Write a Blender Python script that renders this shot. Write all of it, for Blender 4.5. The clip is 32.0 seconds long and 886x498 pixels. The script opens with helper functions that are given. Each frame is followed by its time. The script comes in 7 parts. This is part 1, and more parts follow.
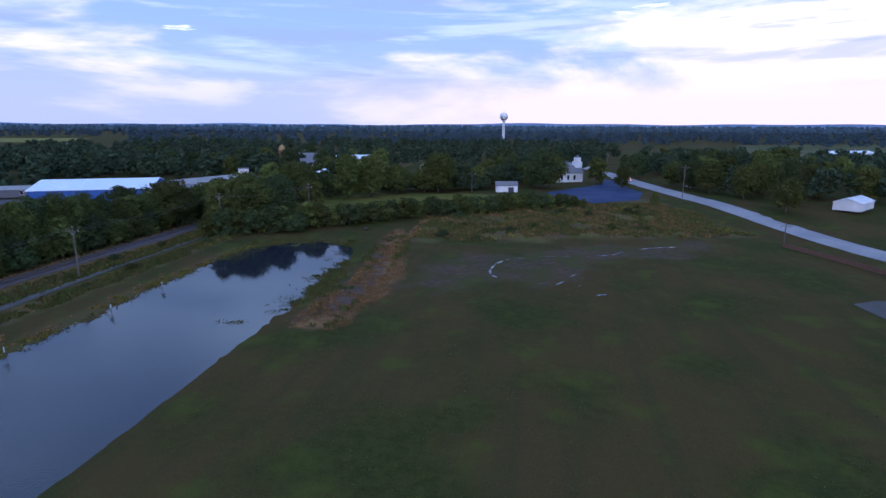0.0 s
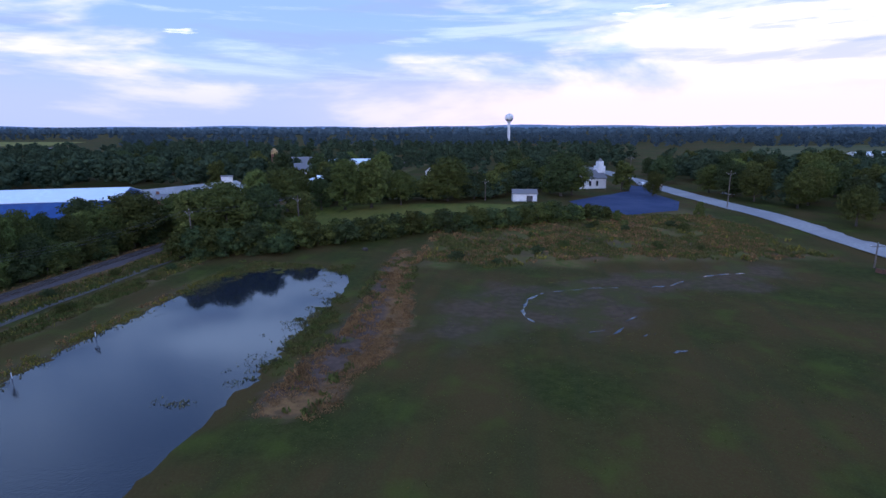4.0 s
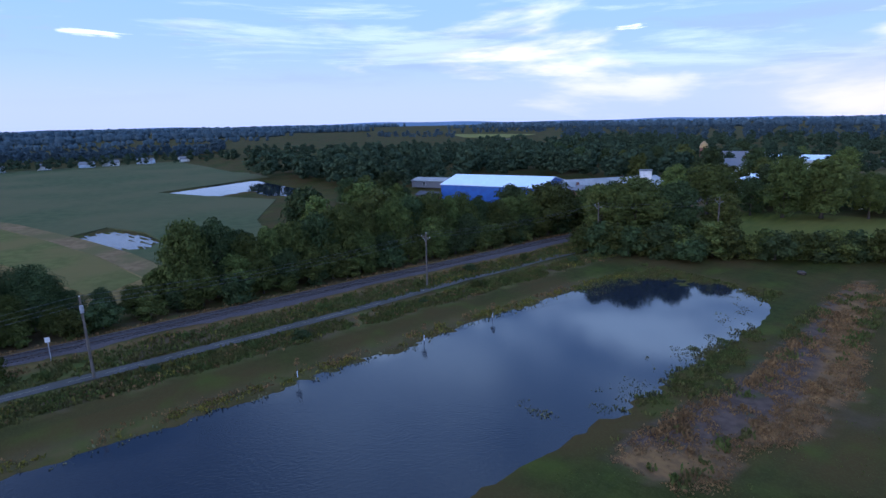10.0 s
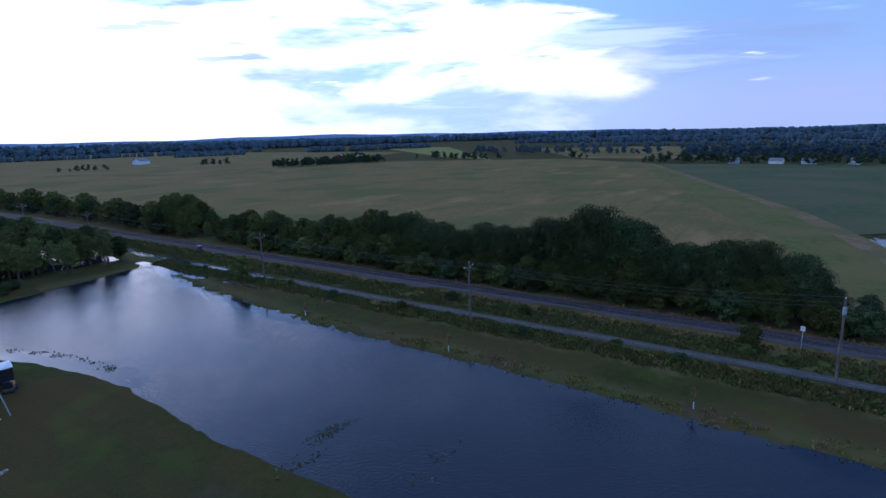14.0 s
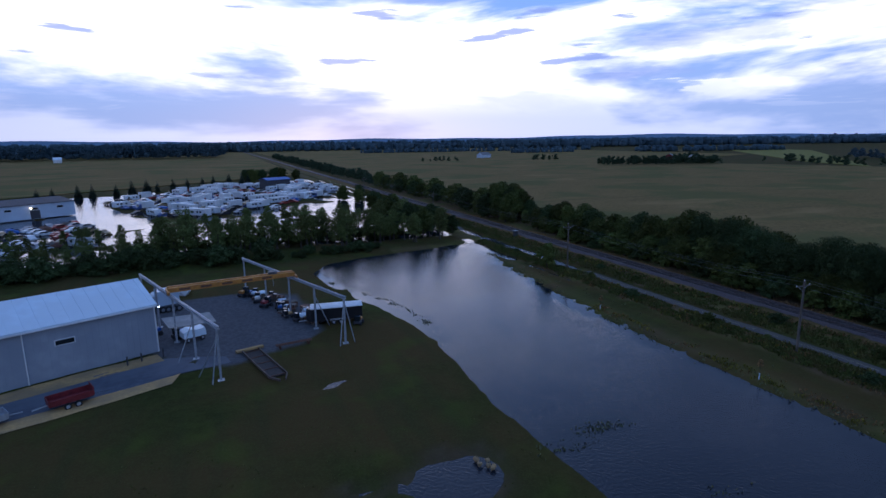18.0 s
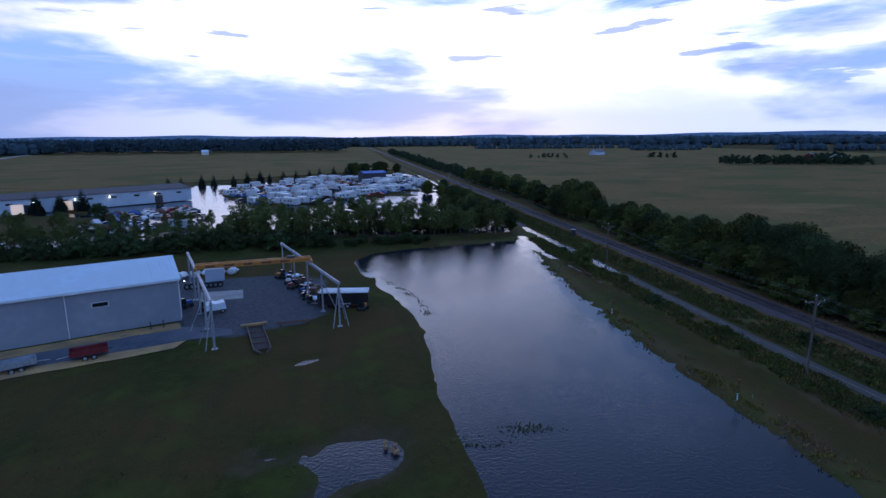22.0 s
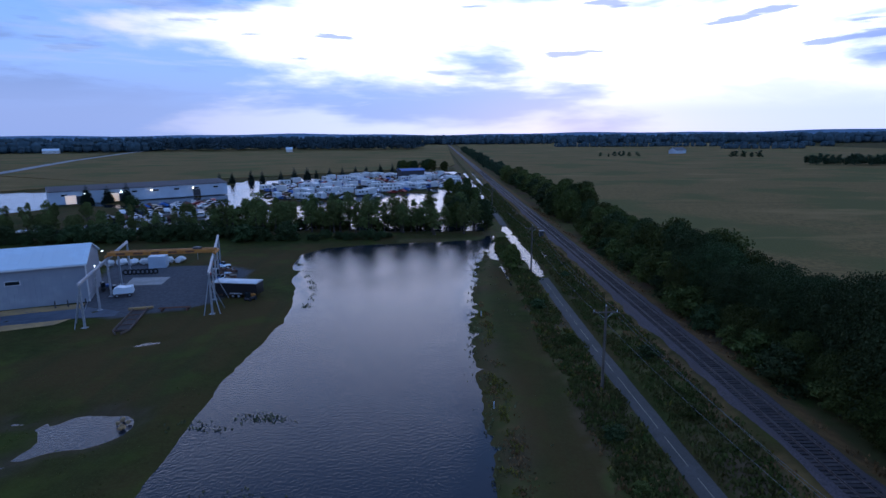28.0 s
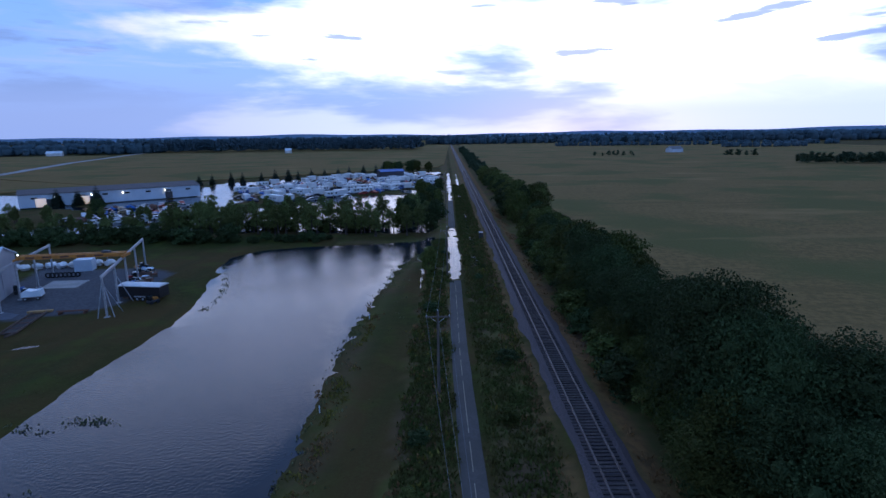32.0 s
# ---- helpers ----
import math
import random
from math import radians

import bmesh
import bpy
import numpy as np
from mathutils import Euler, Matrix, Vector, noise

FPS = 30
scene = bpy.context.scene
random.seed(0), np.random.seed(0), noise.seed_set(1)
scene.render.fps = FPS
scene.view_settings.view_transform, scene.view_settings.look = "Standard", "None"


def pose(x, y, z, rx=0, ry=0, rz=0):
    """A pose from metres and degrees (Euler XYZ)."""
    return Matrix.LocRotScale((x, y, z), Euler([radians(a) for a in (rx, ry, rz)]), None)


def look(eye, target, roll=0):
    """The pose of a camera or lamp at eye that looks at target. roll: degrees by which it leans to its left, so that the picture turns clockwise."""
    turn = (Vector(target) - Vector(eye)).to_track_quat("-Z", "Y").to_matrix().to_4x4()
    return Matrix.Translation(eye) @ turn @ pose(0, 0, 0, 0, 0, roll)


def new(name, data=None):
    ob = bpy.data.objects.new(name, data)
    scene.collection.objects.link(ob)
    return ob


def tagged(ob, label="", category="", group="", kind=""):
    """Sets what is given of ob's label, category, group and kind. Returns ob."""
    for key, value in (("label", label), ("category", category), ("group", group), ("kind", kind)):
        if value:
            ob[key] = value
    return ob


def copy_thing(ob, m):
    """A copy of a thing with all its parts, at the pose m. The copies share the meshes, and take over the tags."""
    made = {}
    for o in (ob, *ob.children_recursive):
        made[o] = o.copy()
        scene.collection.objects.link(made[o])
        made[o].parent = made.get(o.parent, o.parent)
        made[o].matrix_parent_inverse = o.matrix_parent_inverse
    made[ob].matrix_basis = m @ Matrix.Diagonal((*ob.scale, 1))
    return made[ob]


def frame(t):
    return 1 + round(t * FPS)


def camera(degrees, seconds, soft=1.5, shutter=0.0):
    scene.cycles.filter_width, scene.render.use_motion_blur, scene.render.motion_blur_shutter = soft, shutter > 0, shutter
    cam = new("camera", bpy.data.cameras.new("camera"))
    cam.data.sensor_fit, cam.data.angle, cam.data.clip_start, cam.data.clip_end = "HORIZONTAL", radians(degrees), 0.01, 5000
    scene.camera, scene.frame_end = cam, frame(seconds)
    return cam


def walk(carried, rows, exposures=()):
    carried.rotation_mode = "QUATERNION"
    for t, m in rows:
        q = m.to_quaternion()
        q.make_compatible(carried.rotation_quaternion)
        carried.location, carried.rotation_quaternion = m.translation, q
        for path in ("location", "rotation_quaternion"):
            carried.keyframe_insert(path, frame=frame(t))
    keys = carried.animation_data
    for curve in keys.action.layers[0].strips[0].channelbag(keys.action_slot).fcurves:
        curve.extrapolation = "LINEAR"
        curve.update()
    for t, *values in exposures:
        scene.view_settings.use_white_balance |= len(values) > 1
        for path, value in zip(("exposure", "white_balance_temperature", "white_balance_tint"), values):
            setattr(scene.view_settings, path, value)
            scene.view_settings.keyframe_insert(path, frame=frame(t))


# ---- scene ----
cam = camera(78.0, 32.0)
PATH = [
    (0, (88.2, -85.626, 27.736), (87.895, -83.701, 27.29), 0.2),
    (0.5, (87.446, -82.768, 27.64), (87.14, -80.841, 27.197), 0.2),
    (1, (86.638, -79.837, 27.513), (86.334, -77.91, 27.07), 0.2),
    (1.5, (85.796, -76.943, 27.454), (85.492, -75.017, 27.011), 0.1),
    (2, (84.951, -73.949, 27.412), (84.648, -72.022, 26.968), 0.1),
    (2.5, (84.2, -70.989, 27.384), (83.896, -69.062, 26.943), 0.1),
    (3, (83.411, -68.16, 27.328), (83.106, -66.233, 26.889), 0.1),
    (3.5, (82.638, -65.599, 27.289), (82.329, -63.672, 26.85), 0.0),
    (5.5, (79.607, -55.091, 27.769), (79.291, -53.168, 27.32), -0.3),
    (6, (79.168, -54.003, 27.918), (78.754, -52.101, 27.461), -0.4),
    (6.5, (78.832, -53.687, 27.866), (78.308, -51.813, 27.403), -0.5),
    (7, (78.739, -53.563, 27.771), (78.196, -51.695, 27.307), -0.5),
    (7.5, (78.715, -53.571, 27.632), (78.132, -51.716, 27.168), -0.6),
    (8, (78.685, -53.567, 27.465), (77.872, -51.799, 27.004), -0.7),
    (8.5, (78.784, -53.576, 27.361), (77.755, -51.923, 26.904), -0.9),
    (9, (78.855, -53.584, 27.296), (77.673, -52.035, 26.841), -1.0),
    (9.5, (78.903, -53.658, 27.275), (77.575, -52.233, 26.821), -1.1),
    (10, (79.038, -53.728, 27.259), (77.508, -52.522, 26.808), -1.2),
    (10.5, (79.13, -53.713, 27.271), (77.446, -52.731, 26.823), -1.3),
    (11, (79.159, -53.747, 27.186), (77.358, -52.999, 26.742), -1.4),
    (11.5, (79.107, -53.701, 27.151), (77.22, -53.207, 26.71), -1.5),
    (12, (79.191, -53.638, 27.287), (77.247, -53.453, 26.852), -1.6),
    (12.5, (79.207, -53.625, 27.357), (77.259, -53.771, 26.927), -1.6),
    (13, (79.258, -53.591, 27.399), (77.362, -54.065, 26.977), -1.6),
    (13.5, (79.285, -53.586, 27.463), (77.497, -54.381, 27.047), -1.5),
    (14, (79.242, -53.495, 27.501), (77.625, -54.599, 27.091), -1.4),
    (14.5, (79.096, -53.326, 27.366), (77.698, -54.698, 26.961), -1.4),
    (15, (78.974, -53.325, 27.177), (77.794, -54.89, 26.779), -1.3),
    (15.5, (78.966, -53.404, 27.035), (78.004, -55.111, 26.637), -1.0),
    (17.5, (78.528, -53.181, 26.207), (77.764, -54.988, 25.815), -0.6),
    (18, (77.401, -52.634, 26.203), (76.64, -54.441, 25.809), -0.6),
    (18.5, (76.019, -51.947, 26.231), (75.261, -53.755, 25.835), -0.6),
    (19, (74.412, -51.16, 26.304), (73.655, -52.968, 25.906), -0.6),
    (19.5, (72.582, -50.314, 26.284), (71.829, -52.124, 25.886), -0.6),
    (20, (70.598, -49.47, 26.31), (69.848, -51.281, 25.911), -0.7),
    (20.5, (68.653, -48.621, 26.223), (67.933, -50.444, 25.822), -0.6),
    (21, (66.488, -47.81, 26.147), (65.926, -49.686, 25.743), -0.4),
    (21.5, (64.265, -47.193, 25.98), (63.81, -49.098, 25.579), -0.3),
    (22, (61.843, -46.631, 25.883), (61.492, -48.558, 25.479), -0.3),
    (22.5, (59.331, -46.167, 25.874), (59.012, -48.099, 25.471), -0.4),
    (23, (56.786, -45.746, 25.875), (56.472, -47.679, 25.47), -0.4),
    (23.5, (54.164, -45.299, 25.805), (53.855, -47.233, 25.4), -0.4),
    (24, (51.499, -44.813, 25.807), (51.196, -46.748, 25.403), -0.5),
    (24.5, (48.811, -44.382, 25.831), (48.514, -46.318, 25.426), -0.5),
    (26.5, (38.138, -42.551, 26.066), (38.069, -44.508, 25.657), -0.2),
    (27, (35.33, -42.463, 25.998), (35.299, -44.42, 25.588), -0.3),
    (27.5, (32.583, -42.471, 25.946), (32.556, -44.429, 25.536), -0.3),
    (28, (29.851, -42.544, 25.906), (29.83, -44.501, 25.496), -0.4),
    (28.5, (27.077, -42.487, 25.95), (27.059, -44.445, 25.54), -0.4),
    (29, (24.408, -42.42, 25.992), (24.391, -44.377, 25.582), -0.4),
    (29.5, (21.832, -42.378, 25.976), (21.814, -44.335, 25.565), -0.3),
    (30, (19.244, -42.374, 25.968), (19.233, -44.331, 25.558), -0.4),
    (30.5, (16.753, -42.36, 26.125), (16.739, -44.317, 25.714), -0.3),
    (31, (14.798, -42.254, 26.248), (14.788, -44.212, 25.838), -0.5),
    (31.5, (13.172, -42.197, 26.328), (13.166, -44.156, 25.924), -0.6),
    (32, (12.196, -42.276, 26.3), (12.211, -44.234, 25.889), -0.8),
]
LOOK = [(0, -0.03, 5400, 18), (6, 0.03, 5400, 18), (10, 0.14, 5250, 14), (13.5, -0.12, 5050, 12), (15.5, -0.94, 5050, 13), (18, -1.0, 5100, 13), (22, -0.88, 5000, 13), (24.5, -0.92, 4980, 12), (32, -0.84, 4880, 12)]
walk(cam, [(t, look(eye, target, roll)) for t, eye, target, roll in PATH], LOOK)

# ---- world and light: heavy evening overcast, brightest low in the south and north-east ----
world = bpy.data.worlds.new("evening_sky")
scene.world = world
world.use_nodes = True
WN, WL = world.node_tree.nodes, world.node_tree.links


def wnode(kind, **props):
    n = WN.new(kind)
    for k, v in props.items():
        if k == "operation":
            n.operation = v
        elif k == "blend":
            n.blend_type = v
        elif k == "data_type":
            n.data_type = v
    return n


def wmath(op, a, b=None, clamp=False):
    n = WN.new("ShaderNodeMath")
    n.operation, n.use_clamp = op, clamp
    for i, v in enumerate((a, b)):
        if v is None:
            continue
        if isinstance(v, (int, float)):
            n.inputs[i].default_value = v
        else:
            WL.new(v, n.inputs[i])
    return n.outputs[0]


def wmix(fac, a, b):
    n = WN.new("ShaderNodeMix")
    n.data_type = "RGBA"
    for sock, v in ((n.inputs[0], fac), (n.inputs[6], a), (n.inputs[7], b)):
        if isinstance(v, (int, float)):
            sock.default_value = v
        elif isinstance(v, tuple):
            sock.default_value = (*v, 1)
        else:
            WL.new(v, sock)
    return n.outputs[2]


def build_sky():
    WN.clear()
    out, bg = WN.new("ShaderNodeOutputWorld"), WN.new("ShaderNodeBackground")
    tc, sep = WN.new("ShaderNodeTexCoord"), WN.new("ShaderNodeSeparateXYZ")
    WL.new(tc.outputs["Generated"], sep.inputs[0])
    x, y, z = sep.outputs
    zc = wmath("MAXIMUM", z, 0.0)
    # cloud deck seen in perspective: directions projected on a level sheet
    den = wmath("ADD", zc, 0.06)
    u, v = wmath("DIVIDE", x, den), wmath("DIVIDE", y, den)
    comb = WN.new("ShaderNodeCombineXYZ")
    WL.new(u, comb.inputs[0]), WL.new(v, comb.inputs[1])

    def cloud(scale, detail, rough, off):
        m = WN.new("ShaderNodeMapping")
        m.inputs["Location"].default_value = off
        m.inputs["Rotation"].default_value = (0, 0, 0.35)
        m.inputs["Scale"].default_value = (scale * 0.55, scale, 1)
        n = WN.new("ShaderNodeTexNoise")
        n.inputs["Scale"].default_value, n.inputs["Detail"].default_value = 1.0, detail
        n.inputs["Roughness"].default_value = rough
        n.inputs["Distortion"].default_value = 0.4
        WL.new(comb.outputs[0], m.inputs[0]), WL.new(m.outputs[0], n.inputs["Vector"])
        return n.outputs[0]

    def ramp(v, lo, hi):
        n = WN.new("ShaderNodeMapRange")
        n.interpolation_type = "SMOOTHSTEP"
        n.inputs[1].default_value, n.inputs[2].default_value = lo, hi
        WL.new(v, n.inputs[0])
        return n.outputs[0]

    def toward(dx, dy, lo, hi):
        # how near the direction lies to a compass bearing
        h = wmath("SQRT", wmath("ADD", wmath("MULTIPLY", x, x), wmath("MULTIPLY", y, y)))
        d = wmath("DIVIDE", wmath("ADD", wmath("MULTIPLY", x, dx), wmath("MULTIPLY", y, dy)), wmath("MAXIMUM", h, 0.001))
        return ramp(d, lo, hi)

    sky = WN.new("ShaderNodeTexSky")
    sky.sky_type, sky.sun_disc = "NISHITA", False
    sky.sun_elevation, sky.sun_rotation = radians(SUN_ELEVATION), radians(SUN_AZIMUTH)
    nish = WN.new("ShaderNodeVectorMath")
    nish.operation = "SCALE"
    nish.inputs["Scale"].default_value = 0.008
    WL.new(sky.outputs[0], nish.inputs[0])
    # flat cloud sheets: noise on an upright cylinder, wide in azimuth and thin in height
    hyp = wmath("MAXIMUM", wmath("SQRT", wmath("ADD", wmath("MULTIPLY", x, x), wmath("MULTIPLY", y, y))), 0.05)
    drum = WN.new("ShaderNodeCombineXYZ")
    for k, w in enumerate((x, y, z)):
        WL.new(wmath("DIVIDE", w, hyp), drum.inputs[k])

    def flat(across, up, detail, rough, off, distort=0.3):
        m, n = WN.new("ShaderNodeMapping"), WN.new("ShaderNodeTexNoise")
        m.inputs["Location"].default_value, m.inputs["Scale"].default_value = off, (across, across, up)
        n.inputs["Scale"].default_value, n.inputs["Detail"].default_value = 1.0, detail
        n.inputs["Roughness"].default_value, n.inputs["Distortion"].default_value = rough, distort
        WL.new(drum.outputs[0], m.inputs[0]), WL.new(m.outputs[0], n.inputs["Vector"])
        return n.outputs[0]

    south, north = toward(-0.42, -0.906, 0.46, 0.92), toward(0.36, 0.933, 0.66, 0.95)
    low, rise_up = ramp(z, 0.30, 0.09), ramp(z, 0.02, 0.10)
    high = wmix(south, ramp(z, 0.30, 0.60), ramp(z, 0.42, 0.80))
    # grey-blue cloud base, paler and lilac towards the horizon, brighter towards the set sun
    base = wmix(ramp(z, 0.0, 0.20), (0.47, 0.54, 0.78), (0.34, 0.48, 0.73))
    base = wmix(ramp(z, 0.28, 0.60), base, (0.08, 0.23, 0.56))
    base = wmix(wmath("MULTIPLY", toward(-0.05, -0.999, 0.10, 0.75), 0.9), base, wmix(high, wmix(ramp(z, 0.05, 0.25), (0.66, 0.82, 1.26), (0.48, 0.74, 1.28)), (0.09, 0.24, 0.54)))
    # the gaps and thin cloud that the set sun still lights: warm and far brighter than the deck
    lit = wmix(south, wmix(low, (0.86, 0.90, 1.0), (1.10, 0.94, 0.97)), (3.10, 2.62, 2.45))
    lit = wmix(wmath("MULTIPLY", high, 0.85), lit, (0.42, 0.60, 0.95))
    glow = wmath("ADD", wmath("MULTIPLY", south, wmath("MULTIPLY", ramp(z, 0.40, 0.17), 0.155)), wmath("MULTIPLY", north, wmath("MULTIPLY", low, 0.22)))
    sheet = flat(1.55, 6.5, 7, 0.55, (4.3, 1.2, 2.6))
    gaps = ramp(wmath("ADD", sheet, glow), 0.585, 0.70)
    col = wmix(gaps, base, lit)
    # grey-blue bars of lower cloud across deck and gaps, soft above and sharper below
    bars = ramp(flat(2.6, 17.0, 7, 0.58, (1.7, 6.1, 0.4)), 0.50, 0.64)
    col = wmix(wmath("MULTIPLY", bars, wmath("MULTIPLY", rise_up, wmath("SUBTRACT", 0.66, wmath("MULTIPLY", gaps, 0.08)))), col, wmix(south, (0.36, 0.43, 0.66), (0.62, 0.70, 1.15)))
    # small dark flat scud below the bright gaps
    scud = wmath("MULTIPLY", ramp(flat(5.5, 42.0, 5, 0.5, (8.4, 2.9, 3.3), 0.15), 0.59, 0.65), ramp(z, 0.07, 0.13))
    col = wmix(wmath("MULTIPLY", scud, wmix(south, (0.5, 0.5, 0.5), (0.85, 0.85, 0.85))), col, wmix(south, (0.40, 0.47, 0.72), (0.50, 0.60, 1.08)))
    # pale wisps and a few bright rifts in the deck
    streak = ramp(flat(2.2, 24.0, 8, 0.62, (0.3, 5.2, 7.1)), 0.52, 0.68)
    wisps = wmath("MULTIPLY", streak, wmath("MULTIPLY", rise_up, 0.8))
    col = wmix(wmath("MULTIPLY", wisps, wmath("SUBTRACT", 0.85, wmath("MULTIPLY", gaps, 0.85))), col, wmix(south, (0.72, 0.79, 0.98), (1.25, 1.22, 1.50)))
    rift = wmath("MULTIPLY", ramp(flat(3.4, 26.0, 6, 0.55, (6.2, 3.8, 1.9)), 0.66, 0.70), rise_up)
    col = wmix(wmath("MULTIPLY", rift, 0.9), col, wmix(south, (1.05, 1.02, 1.02), (2.3, 2.0, 1.9)))
    # broken pale cloud high in the north-west
    pale = wmix(ramp(cloud(2.0, 5, 0.55, (2.4, 9.1, 0)), 0.42, 0.60), (0.34, 0.54, 0.96), (1.20, 1.55, 2.05))
    col = wmix(wmath("MULTIPLY", toward(-0.5, 0.866, 0.50, 0.90), wmath("MULTIPLY", ramp(z, 0.22, 0.40), 0.85)), col, pale)
    # brighter sky added above the view in the south-east to lighten the pond
    thin = wmix(ramp(cloud(1.4, 5, 0.55, (5.1, 3.1, 0)), 0.40, 0.62), (1.30, 1.35, 1.75), (3.60, 3.20, 3.20))
    col = wmix(wmath("MULTIPLY", toward(0.38, -0.925, 0.60, 0.96), wmath("MULTIPLY", wmath("MULTIPLY", ramp(z, 0.22, 0.30), ramp(z, 0.50, 0.36)), 0.85)), col, thin)
    # darker sky added above the view in the west to dim the water
    col = wmix(wmath("MULTIPLY", toward(-0.95, -0.30, 0.70, 0.94), wmath("MULTIPLY", ramp(z, 0.23, 0.36), 0.9)), col, (0.11, 0.20, 0.43))
    # a hazy lilac band along the horizon
    haze = wmath("MULTIPLY", ramp(z, 0.115, 0.03), wmix(south, (0.60, 0.60, 0.60), (0.75, 0.75, 0.75)))
    col = wmix(haze, col, wmix(south, wmix(north, (0.52, 0.54, 0.76), (0.84, 0.68, 0.80)), (0.60, 0.72, 1.06)))
    add = WN.new("ShaderNodeVectorMath")
    add.operation = "ADD"
    WL.new(col, add.inputs[0]), WL.new(nish.outputs[0], add.inputs[1])
    WL.new(add.outputs[0], bg.inputs[0])
    bg.inputs[1].default_value = SKY_STRENGTH
    WL.new(bg.outputs[0], out.inputs[0])


SUN_ELEVATION, SUN_AZIMUTH, SKY_STRENGTH = 4.0, 193.0, 1.2
build_sky()
sun_data = bpy.data.lights.new("sun", "SUN")
sun_data.energy, sun_data.angle, sun_data.color = 0.55, radians(130), (0.92, 0.98, 1.0)
sun_lamp = new("sun", sun_data)
sun_lamp.matrix_world = look((-60, -270, 190), (0, 0, 0))


# ---- materials ----
def material(name, color, rough=0.8, color2=None, scale=3.0, color3=None, scale2=0.2, bump=0.0, bump_scale=20.0, metal=0.0,
             ior=1.5, island=0.0, per_object=0.0, spec=0.4, stretch=(1, 1, 1)):
    """Principled surface with variation at two scales (grain and stains) and fine relief, in world metres."""
    m = bpy.data.materials.new(name)
    m.use_nodes = True
    n, l = m.node_tree.nodes, m.node_tree.links
    b = n["Principled BSDF"]
    b.inputs["Roughness"].default_value, b.inputs["Metallic"].default_value = rough, metal
    b.inputs["IOR"].default_value, b.inputs["Specular IOR Level"].default_value = ior, spec
    geo = n.new("ShaderNodeNewGeometry")
    mp = n.new("ShaderNodeMapping")
    mp.inputs["Scale"].default_value = stretch
    l.new(geo.outputs["Position"], mp.inputs[0])

    def noise_at(s, detail=5.0):
        t = n.new("ShaderNodeTexNoise")
        t.inputs["Scale"].default_value, t.inputs["Detail"].default_value = s, detail
        l.new(mp.outputs[0], t.inputs["Vector"])
        r = n.new("ShaderNodeMapRange")
        r.interpolation_type = "SMOOTHSTEP"
        r.inputs[1].default_value, r.inputs[2].default_value = 0.34, 0.66
        l.new(t.outputs[0], r.inputs[0])
        return r.outputs[0]

    def mix(f, a, c):
        x = n.new("ShaderNodeMix")
        x.data_type = "RGBA"
        for sock, v in ((x.inputs[0], f), (x.inputs[6], a), (x.inputs[7], c)):
            if isinstance(v, tuple):
                sock.default_value = (*v, 1)
            elif isinstance(v, float):
                sock.default_value = v
            else:
                l.new(v, sock)
        return x.outputs[2]

    color2 = color2 or tuple(c * 0.75 for c in color)
    col = mix(noise_at(scale), color, color2)
    if color3:
        col = mix(noise_at(scale2, 3.0), col, color3)
    if island or per_object:
        src = geo.outputs["Random Per Island"] if island else n.new("ShaderNodeObjectInfo").outputs["Random"]
        amount = island or per_object
        hsv = n.new("ShaderNodeHueSaturation")
        r = n.new("ShaderNodeMapRange")
        r.inputs[3].default_value, r.inputs[4].default_value = 1 - amount, 1 + amount
        l.new(src, r.inputs[0]), l.new(r.outputs[0], hsv.inputs["Value"]), l.new(col, hsv.inputs["Color"])
        if island and per_object:
            oi, r2 = n.new("ShaderNodeObjectInfo"), n.new("ShaderNodeMapRange")
            r2.inputs[3].default_value, r2.inputs[4].default_value = 0.5 - 0.05 * per_object, 0.5 + 0.008 * per_object
            l.new(oi.outputs["Random"], r2.inputs[0]), l.new(r2.outputs[0], hsv.inputs["Hue"])
            r3 = n.new("ShaderNodeMapRange")
            r3.inputs[3].default_value, r3.inputs[4].default_value = 1 - 0.5 * per_object, 1 + 0.5 * per_object
            l.new(oi.outputs["Random"], r3.inputs[0])
            mul = n.new("ShaderNodeMath")
            mul.operation = "MULTIPLY"
            l.new(r.outputs[0], mul.inputs[0]), l.new(r3.outputs[0], mul.inputs[1]), l.new(mul.outputs[0], hsv.inputs["Value"])
        col = hsv.outputs[0]
    l.new(col, b.inputs["Base Color"])
    if bump:
        t, bp = n.new("ShaderNodeTexNoise"), n.new("ShaderNodeBump")
        t.inputs["Scale"].default_value, t.inputs["Detail"].default_value = bump_scale, 4.0
        bp.inputs["Strength"].default_value, bp.inputs["Distance"].default_value = bump, 0.05
        l.new(mp.outputs[0], t.inputs["Vector"]), l.new(t.outputs[0], bp.inputs["Height"]), l.new(bp.outputs[0], b.inputs["Normal"])
    return m


def lamp_material(name, color, strength):
    m = bpy.data.materials.new(name)
    m.use_nodes = True
    b = m.node_tree.nodes["Principled BSDF"]
    b.inputs["Emission Color"].default_value, b.inputs["Emission Strength"].default_value = (*color, 1), strength
    return m


